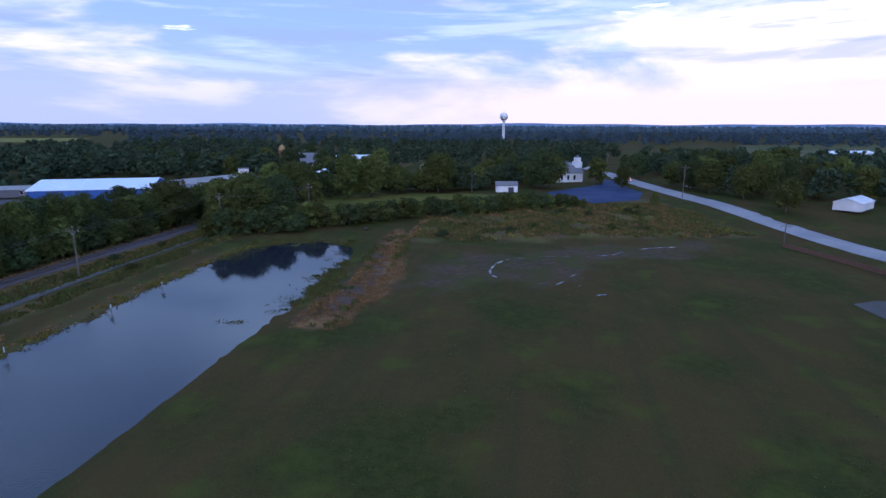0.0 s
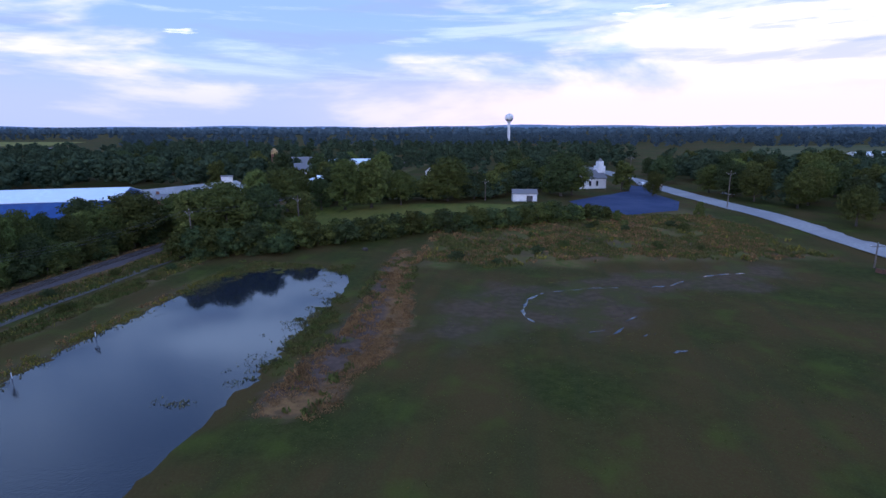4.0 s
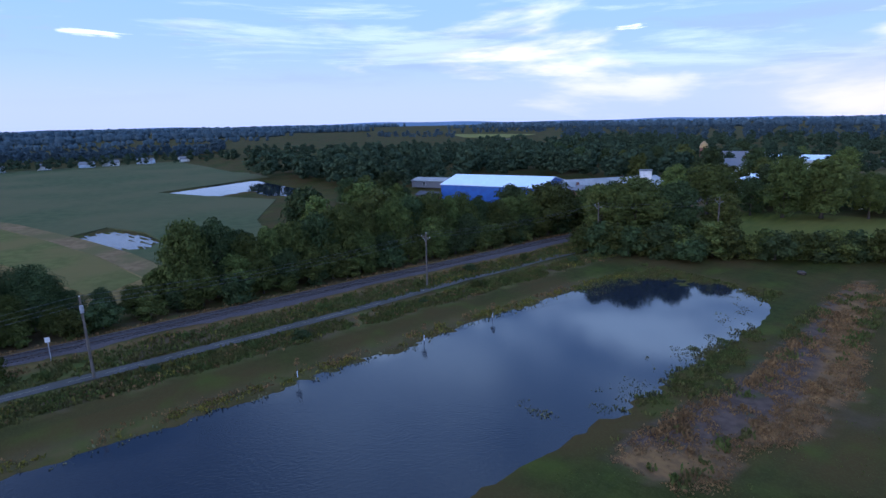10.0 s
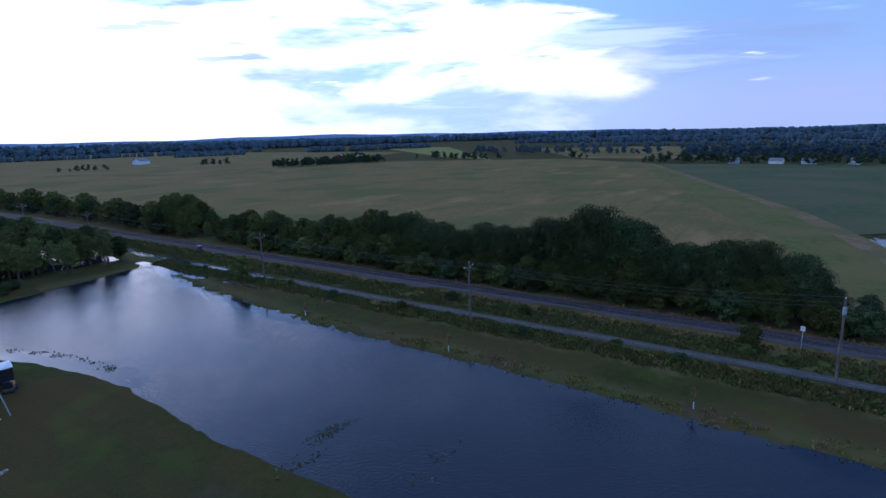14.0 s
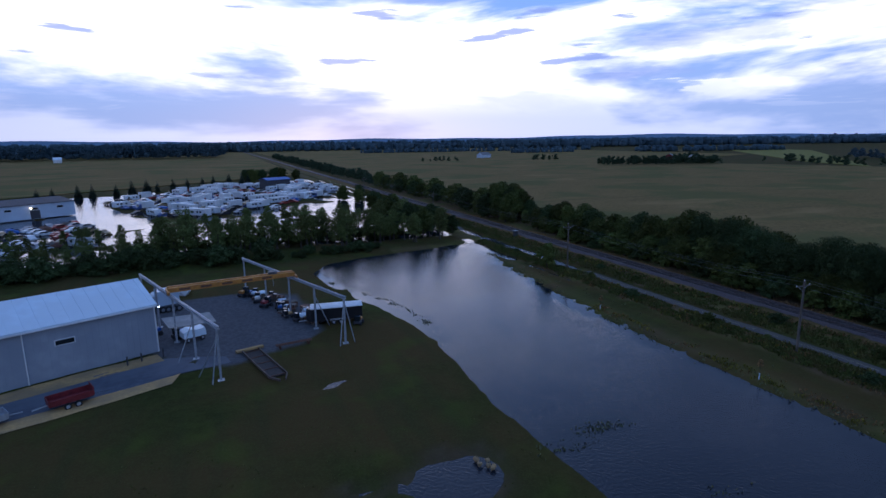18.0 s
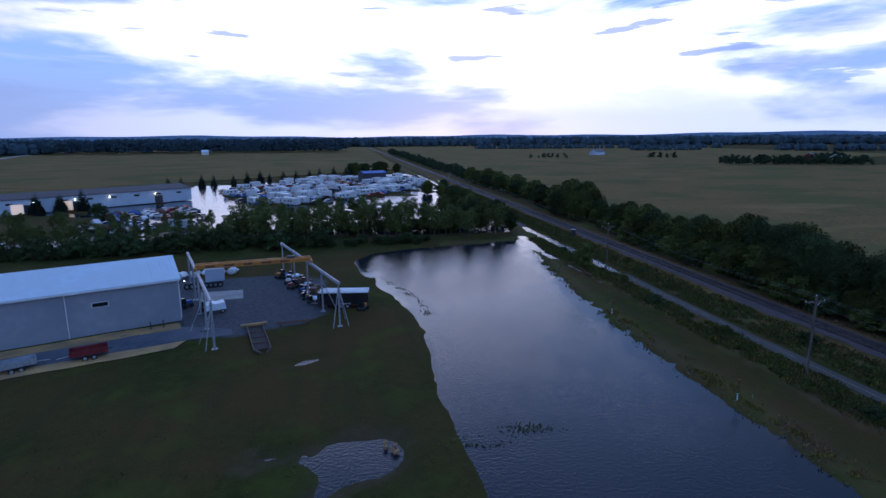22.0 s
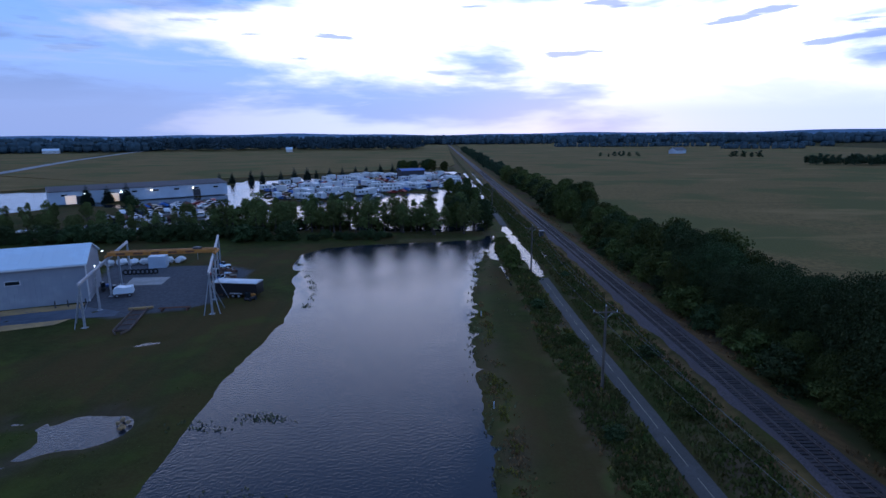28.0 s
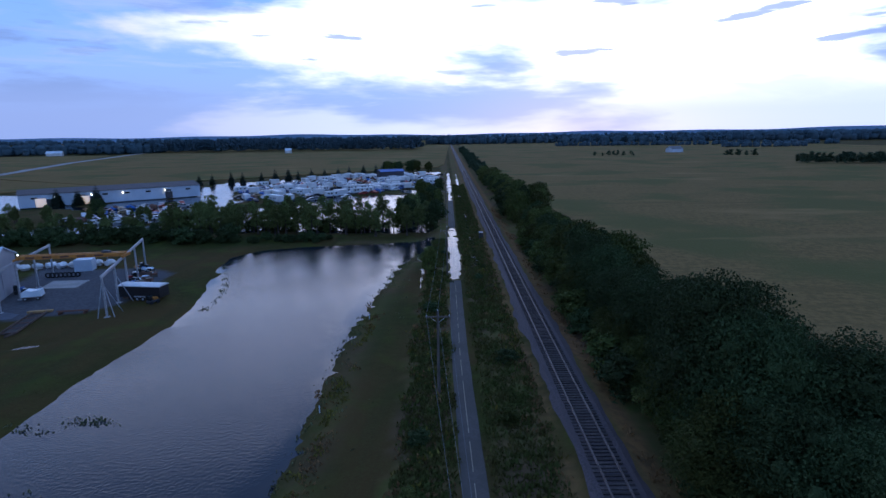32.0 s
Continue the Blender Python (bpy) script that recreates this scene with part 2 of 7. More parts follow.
def ground_material():
    m = bpy.data.materials.new("ground")
    m.use_nodes = True
    n, l = m.node_tree.nodes, m.node_tree.links
    b = n["Principled BSDF"]
    b.inputs["Roughness"].default_value, b.inputs["Specular IOR Level"].default_value = 0.95, 0.03
    geo = n.new("ShaderNodeNewGeometry")

    def noise_at(s, detail=5.0, lo=0.34, hi=0.66, stretch=(1, 1, 1), turn=0.0):
        mp = n.new("ShaderNodeMapping")
        mp.inputs["Scale"].default_value, mp.inputs["Rotation"].default_value = stretch, (0, 0, turn)
        l.new(geo.outputs["Position"], mp.inputs[0])
        t = n.new("ShaderNodeTexNoise")
        t.inputs["Scale"].default_value, t.inputs["Detail"].default_value = s, detail
        l.new(mp.outputs[0], t.inputs["Vector"])
        r = n.new("ShaderNodeMapRange")
        r.interpolation_type = "SMOOTHSTEP"
        r.inputs[1].default_value, r.inputs[2].default_value = lo, hi
        l.new(t.outputs[0], r.inputs[0])
        return r.outputs[0]

    def mix(f, a, c):
        x = n.new("ShaderNodeMix")
        x.data_type = "RGBA"
        for sock, v in ((x.inputs[0], f), (x.inputs[6], a), (x.inputs[7], c)):
            if isinstance(v, tuple):
                sock.default_value = (*v, 1)
            elif isinstance(v, float):
                sock.default_value = v
            else:
                l.new(v, sock)
        return x.outputs[2]

    def mul(a, c):
        x = n.new("ShaderNodeMath")
        x.operation = "MULTIPLY"
        for i, v in enumerate((a, c)):
            if isinstance(v, float):
                x.inputs[i].default_value = v
            else:
                l.new(v, x.inputs[i])
        return x.outputs[0]

    def attribute(name):
        a = n.new("ShaderNodeAttribute")
        a.attribute_name = name
        return a.outputs["Fac"]

    grass = mix(noise_at(0.9, 8.0), (0.044, 0.049, 0.012), (0.031, 0.036, 0.009))
    grass = mix(mul(noise_at(0.055, 4.0, 0.32, 0.60), 0.9), grass, (0.072, 0.047, 0.018))
    grass = mix(mul(noise_at(0.16, 5.0, 0.5, 0.75), 0.7), grass, (0.066, 0.080, 0.014))
    grass = mix(mul(noise_at(0.35, 3.0, 0.45, 0.7, (1, 0.08, 1), 0.10), 0.35), grass, (0.030, 0.040, 0.014))
    grass = mix(mul(noise_at(5.0, 4.0, 0.45, 0.62), 0.22), grass, (0.084, 0.084, 0.028))
    weed = mix(noise_at(0.7, 8.0), (0.082, 0.088, 0.024), (0.125, 0.094, 0.038))
    weed = mix(mul(noise_at(0.10, 4.0, 0.40, 0.62), 0.85), weed, (0.105, 0.070, 0.042))
    weed = mix(mul(noise_at(0.07, 4.0, 0.52, 0.68), 0.6), weed, (0.070, 0.086, 0.022))
    straw = mix(noise_at(1.3, 8.0), (0.215, 0.122, 0.050), (0.140, 0.082, 0.038))
    straw = mix(mul(noise_at(0.35, 5.0, 0.52, 0.72), 0.6), straw, (0.086, 0.058, 0.034))
    soil = mix(noise_at(1.1, 8.0), (0.120, 0.082, 0.066), (0.078, 0.054, 0.044))
    soil = mix(mul(noise_at(0.45, 5.0, 0.55, 0.72), 0.7), soil, (0.080, 0.078, 0.030))
    mud = mix(noise_at(0.8, 8.0), (0.112, 0.078, 0.060), (0.078, 0.056, 0.042))
    mud = mix(mul(noise_at(0.16, 6.0, 0.42, 0.62), 0.9), mud, (0.066, 0.062, 0.026))
    gravel = mix(noise_at(2.2, 8.0), (0.110, 0.110, 0.120), (0.080, 0.080, 0.088))
    crop = mix(noise_at(0.8, 7.0, 0.34, 0.66, (1, 0.25, 1), 0.3), (0.118, 0.128, 0.026), (0.080, 0.096, 0.022))
    crop = mix(mul(noise_at(0.08, 4.0), 0.7), crop, (0.150, 0.132, 0.036))
    col = mix(attribute("weed"), grass, weed)
    col = mix(attribute("crop"), col, crop)
    col = mix(attribute("mud"), col, mud)
    col = mix(attribute("soil"), col, soil)
    col = mix(attribute("straw"), col, straw)
    col = mix(attribute("gravel"), col, gravel)
    l.new(col, b.inputs["Base Color"])
    t, bp = n.new("ShaderNodeTexNoise"), n.new("ShaderNodeBump")
    t.inputs["Scale"].default_value, t.inputs["Detail"].default_value = 1.6, 8.0
    bp.inputs["Strength"].default_value, bp.inputs["Distance"].default_value = 0.45, 0.2
    l.new(geo.outputs["Position"], t.inputs["Vector"]), l.new(t.outputs[0], bp.inputs["Height"]), l.new(bp.outputs[0], b.inputs["Normal"])
    return m


def water_material():
    m = bpy.data.materials.new("water")
    m.use_nodes = True
    n, l = m.node_tree.nodes, m.node_tree.links
    b = n["Principled BSDF"]
    b.inputs["Base Color"].default_value = (0.014, 0.018, 0.027, 1)
    b.inputs["Roughness"].default_value, b.inputs["IOR"].default_value = 0.035, 1.333
    geo, mp = n.new("ShaderNodeNewGeometry"), n.new("ShaderNodeMapping")
    mp.inputs["Scale"].default_value = (1, 0.7, 1)
    l.new(geo.outputs["Position"], mp.inputs[0])
    fine, broad = n.new("ShaderNodeTexNoise"), n.new("ShaderNodeTexNoise")
    fine.inputs["Scale"].default_value, fine.inputs["Detail"].default_value = 4.5, 4.0
    broad.inputs["Scale"].default_value, broad.inputs["Detail"].default_value = 0.06, 2.0
    l.new(mp.outputs[0], fine.inputs["Vector"]), l.new(geo.outputs["Position"], broad.inputs["Vector"])
    r = n.new("ShaderNodeMapRange")
    r.inputs[1].default_value, r.inputs[2].default_value, r.inputs[3].default_value, r.inputs[4].default_value = 0.4, 0.65, 0.7, 1.0
    l.new(broad.outputs[0], r.inputs[0])
    bp = n.new("ShaderNodeBump")
    bp.inputs["Distance"].default_value = 0.058
    sep, wind, gust = n.new("ShaderNodeSeparateXYZ"), n.new("ShaderNodeMapRange"), n.new("ShaderNodeMath")
    l.new(geo.outputs["Position"], sep.inputs[0])
    wind.interpolation_type = "SMOOTHSTEP"
    for k, v in enumerate((10.0, -75.0, 0.05, 1.0)):
        wind.inputs[k + 1].default_value = v
    gust.operation = "MULTIPLY"
    l.new(sep.outputs[1], wind.inputs[0]), l.new(wind.outputs[0], gust.inputs[0]), l.new(r.outputs[0], gust.inputs[1])
    at, still, rest = n.new("ShaderNodeAttribute"), n.new("ShaderNodeMapRange"), n.new("ShaderNodeMath")
    at.attribute_name, rest.operation = "calm", "MULTIPLY"
    still.inputs[3].default_value, still.inputs[4].default_value = 1.0, 0.06
    l.new(at.outputs["Fac"], still.inputs[0]), l.new(still.outputs[0], rest.inputs[0]), l.new(gust.outputs[0], rest.inputs[1])
    l.new(rest.outputs[0], bp.inputs["Strength"]), l.new(fine.outputs[0], bp.inputs["Height"]), l.new(bp.outputs[0], b.inputs["Normal"])
    return m


def crop_material(name, colors, turn):
    """Standing crop: fine leafy grain, drilled rows, broad patches of riper and greener growth."""
    m = bpy.data.materials.new(name)
    m.use_nodes = True
    n, l = m.node_tree.nodes, m.node_tree.links
    b = n["Principled BSDF"]
    b.inputs["Roughness"].default_value, b.inputs["Specular IOR Level"].default_value = 0.95, 0.02
    geo = n.new("ShaderNodeNewGeometry")

    def noise_at(s, detail, lo, hi, stretch=(1, 1, 1)):
        mp, t, r = n.new("ShaderNodeMapping"), n.new("ShaderNodeTexNoise"), n.new("ShaderNodeMapRange")
        mp.inputs["Scale"].default_value, mp.inputs["Rotation"].default_value = stretch, (0, 0, turn)
        t.inputs["Scale"].default_value, t.inputs["Detail"].default_value = s, detail
        r.interpolation_type = "SMOOTHSTEP"
        r.inputs[1].default_value, r.inputs[2].default_value = lo, hi
        l.new(geo.outputs["Position"], mp.inputs[0]), l.new(mp.outputs[0], t.inputs["Vector"]), l.new(t.outputs[0], r.inputs[0])
        return r.outputs[0]

    def mix(f, a, c):
        x = n.new("ShaderNodeMix")
        x.data_type = "RGBA"
        for sock, v in ((x.inputs[0], f), (x.inputs[6], a), (x.inputs[7], c)):
            if isinstance(v, tuple):
                sock.default_value = (*v, 1)
            else:
                l.new(v, sock)
        return x.outputs[2]

    base, dark, green, pale = colors
    col = mix(noise_at(0.9, 8.0, 0.34, 0.66), base, dark)
    col = mix(noise_at(0.16, 5.0, 0.52, 0.70, (0.18, 1.6, 1)), col, dark)
    col = mix(noise_at(0.022, 5.0, 0.46, 0.62), col, green)
    col = mix(noise_at(0.05, 6.0, 0.56, 0.70, (0.35, 1, 1)), col, pale)
    l.new(col, b.inputs["Base Color"])
    t, bp = n.new("ShaderNodeTexNoise"), n.new("ShaderNodeBump")
    t.inputs["Scale"].default_value, t.inputs["Detail"].default_value = 1.4, 6.0
    bp.inputs["Strength"].default_value, bp.inputs["Distance"].default_value = 0.6, 0.3
    l.new(geo.outputs["Position"], t.inputs["Vector"]), l.new(t.outputs[0], bp.inputs["Height"]), l.new(bp.outputs[0], b.inputs["Normal"])
    return m


GROUND, WATER = ground_material(), water_material()
LEAF = material("leaf", (0.076, 0.092, 0.024), 0.65, (0.050, 0.064, 0.017), 0.8, island=0.17, per_object=0.6, spec=0.05)
LEAF_DARK = material("leaf_dark", (0.054, 0.076, 0.028), 0.65, (0.04, 0.058, 0.022), 0.8, island=0.16, per_object=0.5, spec=0.05)
LEAF_LIGHT = material("leaf_light", (0.112, 0.134, 0.036), 0.65, (0.074, 0.098, 0.026), 0.8, island=0.22, per_object=0.5, spec=0.05)
WILLOW_LEAF = material("willow_leaf", (0.125, 0.152, 0.048), 0.65, (0.090, 0.114, 0.036), 0.8, island=0.22, per_object=0.5, spec=0.05)
CONIFER = material("conifer", (0.022, 0.036, 0.022), 0.7, (0.014, 0.024, 0.015), 1.2, island=0.3, spec=0.2)
# dark leaf made paler and bluer, to put haze over the town's trees
TOWN_LEAF = material("town_leaf", (0.060, 0.084, 0.046), 0.8, (0.042, 0.062, 0.036), 0.05, island=0.2, spec=0.03)
# distance haze put into the leaf colour, bluer than the near trees
HAZED_WOOD = material("hazed_woodland", (0.080, 0.114, 0.136), 0.9, (0.062, 0.092, 0.112), 0.02, island=0.12, spec=0.02)
# pale blue base colour stands in for the air's haze over the hills
HAZED_HILLS = material("hazed_hills", (0.170, 0.235, 0.330), 0.95, (0.145, 0.205, 0.290), 0.004, spec=0.02)
BARK = material("bark", (0.085, 0.068, 0.055), 0.9, (0.045, 0.037, 0.030), 6.0, bump=0.6, bump_scale=14, stretch=(1, 1, 0.2))
WEEDS = material("weeds", (0.078, 0.094, 0.025), 0.8, (0.104, 0.092, 0.031), 0.5, island=0.28, spec=0.04)
WEEDS_YELLOW = material("goldenrod", (0.175, 0.150, 0.030), 0.8, (0.125, 0.115, 0.028), 0.7, island=0.3, spec=0.04)
STRAW = material("dry_grass", (0.230, 0.140, 0.062), 0.85, (0.165, 0.102, 0.046), 0.6, island=0.28, spec=0.04)
REED = material("reeds", (0.130, 0.140, 0.070), 0.8, (0.150, 0.145, 0.080), 0.8, island=0.4, spec=0.04)
ASPHALT = material("trail_asphalt", (0.082, 0.075, 0.070), 0.85, (0.062, 0.056, 0.052), 4.0, (0.056, 0.052, 0.046), 0.25, bump=0.3, bump_scale=30)
BALLAST = material("ballast", (0.092, 0.074, 0.080), 0.9, (0.054, 0.044, 0.048), 5.0, (0.070, 0.055, 0.057), 0.4, bump=0.9, bump_scale=9)
TIE = material("tie_wood", (0.066, 0.054, 0.052), 0.85, (0.044, 0.036, 0.035), 5.0, per_object=0.35, bump=0.4, bump_scale=25)
RAIL_STEEL = material("rail_steel", (0.13, 0.11, 0.11), 0.5, (0.08, 0.06, 0.055), 3.0, metal=0.4)
ROAD_CONCRETE = material("road_concrete", (0.33, 0.32, 0.32), 0.85, (0.26, 0.25, 0.25), 1.5, (0.24, 0.23, 0.24), 0.12, bump=0.2, bump_scale=25)
# blue of the reflected sky is put into the wet lot's base colour
LOT_ASPHALT = material("sky_tinted_asphalt", (0.038, 0.054, 0.118), 0.85, (0.030, 0.044, 0.096), 1.0, (0.050, 0.064, 0.126), 0.15, spec=0.08)
FIELD_TAN = crop_material("ripening_beans", ((0.205, 0.140, 0.055), (0.145, 0.106, 0.041), (0.118, 0.108, 0.038), (0.235, 0.158, 0.066)), 0.40)
FIELD_GREEN = material("green_crop", (0.088, 0.100, 0.046), 0.9, (0.066, 0.080, 0.036), 0.3, (0.108, 0.102, 0.050), 0.02, bump=0.6, bump_scale=1.2, spec=0.02)
FIELD_YELLOW = material("yellow_field", (0.205, 0.190, 0.055), 0.9, (0.165, 0.160, 0.050), 0.1, spec=0.02)
DRY_EDGE = material("dry_field_edge", (0.230, 0.150, 0.080), 0.9, (0.160, 0.108, 0.055), 0.6, (0.130, 0.110, 0.045), 0.08, bump=0.5, bump_scale=2.0, spec=0.02)
FIELD_CORN = material("green_corn", (0.130, 0.125, 0.040), 0.9, (0.095, 0.098, 0.030), 0.5, (0.150, 0.118, 0.044), 0.06, bump=0.9, bump_scale=1.6, spec=0.02)
WHITE_PAINT = material("white_paint", (0.82, 0.82, 0.84), 0.6, (0.68, 0.68, 0.70), 1.5, (0.62, 0.62, 0.62), 0.25)
ROOF_WHITE = material("white_metal_roof", (0.70, 0.79, 0.88), 0.4, (0.63, 0.71, 0.80), 0.8, (0.65, 0.72, 0.79), 0.2)
SIDING = material("workshop_siding", (0.34, 0.36, 0.41), 0.5, (0.30, 0.32, 0.37), 1.0, (0.27, 0.29, 0.34), 0.2)
METAL_GREY = material("grey_metal_siding", (0.60, 0.67, 0.78), 0.45, (0.55, 0.62, 0.73), 1.0, (0.50, 0.56, 0.66), 0.2)
TRIM_DARK = material("dark_trim", (0.06, 0.06, 0.07), 0.5)
STEEL = material("galvanized_steel", (0.42, 0.44, 0.48), 0.45, (0.32, 0.33, 0.36), 3.0, metal=0.3)
CRANE_ORANGE = material("crane_orange", (0.50, 0.22, 0.035), 0.55, (0.36, 0.15, 0.03), 2.0)
BLUE_METAL = material("blue_metal_siding", (0.035, 0.120, 0.42), 0.5, (0.03, 0.095, 0.33), 0.6)
ROOF_GREY = material("grey_shingles", (0.20, 0.20, 0.22), 0.85, (0.14, 0.14, 0.155), 3.0, (0.17, 0.165, 0.17), 0.4, bump=0.4, bump_scale=8)
ROOF_DARK = material("dark_roof", (0.075, 0.070, 0.085), 0.8, (0.055, 0.052, 0.060), 2.0)
BRICK = material("red_brick", (0.22, 0.10, 0.07), 0.85, (0.16, 0.075, 0.055), 4.0)
GLASS_DARK = material("dark_glass", (0.02, 0.025, 0.03), 0.08)
WARM_LAMP = lamp_material("warm_lamp", (1.0, 0.72, 0.36), 14)
COOL_LAMP = lamp_material("cool_lamp", (1.0, 0.90, 0.72), 12)
BAY_LIGHT = lamp_material("bay_light", (1.0, 0.62, 0.28), 0.9)
POLE_WOOD = material("pole_wood", (0.150, 0.125, 0.105), 0.85, (0.095, 0.080, 0.068), 4.0, stretch=(1, 1, 0.15))
WIRE = material("wire", (0.15, 0.155, 0.16), 0.7)
BLACK = material("black_paint", (0.018, 0.018, 0.022), 0.35)
RUBBER = material("rubber", (0.022, 0.022, 0.024), 0.85)
RED_PAINT = material("red_paint", (0.20, 0.025, 0.03), 0.5, (0.13, 0.02, 0.025), 2.0)
DRIVE = material("drive_asphalt", (0.10, 0.11, 0.14), 0.8, (0.078, 0.086, 0.11), 1.0, (0.12, 0.128, 0.155), 0.2, spec=0.15)
SAND = material("sandy_gravel", (0.50, 0.32, 0.125), 0.9, (0.39, 0.25, 0.10), 2.5, (0.27, 0.19, 0.10), 0.3)
CONCRETE = material("concrete", (0.36, 0.35, 0.34), 0.85, (0.28, 0.275, 0.27), 2.0, (0.25, 0.25, 0.25), 0.3)
RUST = material("rusty_steel", (0.16, 0.075, 0.045), 0.8, (0.10, 0.055, 0.04), 4.0)
STEEL_WORN = material("worn_steel", (0.13, 0.095, 0.075), 0.7, (0.08, 0.055, 0.045), 3.0)
YELLOW_LINE = material("yellow_line", (0.34, 0.30, 0.22), 0.8)


# ---- mesh helpers ----
class MB:
    """Collects simple solids into one mesh."""

    def __init__(self):
        self.v, self.f, self.n = [], [], 0

    def add(self, verts, faces):
        self.v.append(np.asarray(verts, float).reshape(-1, 3))
        self.f += [tuple(i + self.n for i in f) for f in faces]
        self.n += len(verts)
        return self

    def box(self, x0, x1, y0, y1, z0, z1, bevel=0.0):
        if bevel <= 0:
            v = [(x, y, z) for z in (z0, z1) for y in (y0, y1) for x in (x0, x1)]
            return self.add(v, [(0, 2, 3, 1), (4, 5, 7, 6), (0, 1, 5, 4), (2, 6, 7, 3), (0, 4, 6, 2), (1, 3, 7, 5)])
        b = bevel
        v = []
        for z, i in ((z0, b), (z0 + b, 0), (z1 - b, 0), (z1, b)):
            v += [(x0 + i, y0 + i, z), (x1 - i, y0 + i, z), (x1 - i, y1 - i, z), (x0 + i, y1 - i, z)]
        f = [(3, 2, 1, 0), (12, 13, 14, 15)]
        for k in range(3):
            f += [(4 * k + j, 4 * k + (j + 1) % 4, 4 * k + 4 + (j + 1) % 4, 4 * k + 4 + j) for j in range(4)]
        return self.add(v, f)

    def tube(self, a, b, r0, r1=None, n=8, caps=True):
        r1 = r0 if r1 is None else r1
        a, b = np.array(a, float), np.array(b, float)
        d = (b - a) / max(np.linalg.norm(b - a), 1e-6)
        s = np.cross(d, (0, 0, 1) if abs(d[2]) < 0.9 else (1, 0, 0))
        s /= np.linalg.norm(s)
        t = np.cross(d, s)
        ang = np.arange(n) * 2 * np.pi / n
        ring = np.cos(ang)[:, None] * s + np.sin(ang)[:, None] * t
        f = [(i, (i + 1) % n, n + (i + 1) % n, n + i) for i in range(n)]
        if caps:
            f += [tuple(range(n - 1, -1, -1)), tuple(range(n, 2 * n))]
        return self.add(np.vstack([a + r0 * ring, b + r1 * ring]), f)

    def path(self, pts, r, n=5):
        """One tube along a line of points."""
        pts = [np.array(p, float) for p in pts]
        v, f = [], []
        for i, p in enumerate(pts):
            d = pts[min(i + 1, len(pts) - 1)] - pts[max(i - 1, 0)]
            d /= max(np.linalg.norm(d), 1e-9)
            s = np.cross(d, (0, 0, 1) if abs(d[2]) < 0.9 else (1, 0, 0))
            s /= np.linalg.norm(s)
            t = np.cross(d, s)
            v += [p + r * (math.cos(k * 6.2832 / n) * s + math.sin(k * 6.2832 / n) * t) for k in range(n)]
            if i:
                f += [((i - 1) * n + k, (i - 1) * n + (k + 1) % n, i * n + (k + 1) % n, i * n + k) for k in range(n)]
        return self.add(v, f)

    def beam(self, a, b, w, h):
        """A bar of rectangular section between two points."""
        a, b = np.array(a, float), np.array(b, float)
        d = (b - a) / max(np.linalg.norm(b - a), 1e-6)
        s = np.cross(d, (0, 0, 1) if abs(d[2]) < 0.95 else (1, 0, 0))
        s /= np.linalg.norm(s)
        t = np.cross(s, d)
        c = [s * w / 2 * i + t * h / 2 * j for i, j in ((-1, -1), (1, -1), (1, 1), (-1, 1))]
        return self.add([a + k for k in c] + [b + k for k in c], [(3, 2, 1, 0), (4, 5, 6, 7)] + [(i, (i + 1) % 4, 4 + (i + 1) % 4, 4 + i) for i in range(4)])

    def prism(self, poly, z0, z1):
        n = len(poly)
        v = [(x, y, z0) for x, y in poly] + [(x, y, z1) for x, y in poly]
        return self.add(v, [tuple(range(n - 1, -1, -1)), tuple(range(n, 2 * n))] + [(i, (i + 1) % n, n + (i + 1) % n, n + i) for i in range(n)])

    def extrude_y(self, profile, y0, y1):
        """A profile in x and z drawn out along y."""
        n = len(profile)
        v = [(x, y0, z) for x, z in profile] + [(x, y1, z) for x, z in profile]
        return self.add(v, [tuple(range(n)), tuple(range(2 * n - 1, n - 1, -1))] + [(i, n + i, n + (i + 1) % n, (i + 1) % n) for i in range(n)])

    def mesh(self, name, mat, smooth=False):
        me = bpy.data.meshes.new(name)
        me.from_pydata(np.vstack(self.v).tolist() if self.v else [], [], self.f)
        me.materials.append(mat)
        if smooth:
            me.polygons.foreach_set("use_smooth", [True] * len(me.polygons))
        me.update()
        return me


def part(name, mb, mat, parent, label="", smooth=False):
    ob = new(name, mb.mesh(name, mat, smooth) if isinstance(mb, MB) else mb)
    ob.parent = parent
    return tagged(ob, label)


def thing(name, m, label, category, group=""):
    ob = new(name)
    ob.empty_display_size = 0.2
    ob.matrix_world = m
    return tagged(ob, label, category, group)


def setting(name, mb, mat, label, category):
    ob = new(name, mb.mesh(name, mat) if isinstance(mb, MB) else mb)
    return tagged(ob, label, category, kind="structure")


def patch(poly, lift, steps=1.5):
    """A sheet that follows the ground inside an outline."""
    pts = []
    for (x0, y0), (x1, y1) in zip(poly, poly[1:] + poly[:1]):
        n = max(1, int(math.hypot(x1 - x0, y1 - y0) / steps))
        pts += [(x0 + (x1 - x0) * k / n, y0 + (y1 - y0) * k / n) for k in range(n)]
    c = (sum(p[0] for p in pts) / len(pts), sum(p[1] for p in pts) / len(pts))
    v, f, n = [], [], len(pts)
    for k in (0.0, 0.25, 0.5, 0.75, 1.0):
        ring = np.array([(c[0] + (x - c[0]) * k, c[1] + (y - c[1]) * k) for x, y in pts])
        z = ground_height(ring[:, 0], ring[:, 1])
        v += [(x, y, h + lift) for (x, y), h in zip(ring, z)]
    for r in range(4):
        f += [(r * n + i, r * n + (i + 1) % n, (r + 1) * n + (i + 1) % n, (r + 1) * n + i) for i in range(n)]
    return MB().add(v, f)


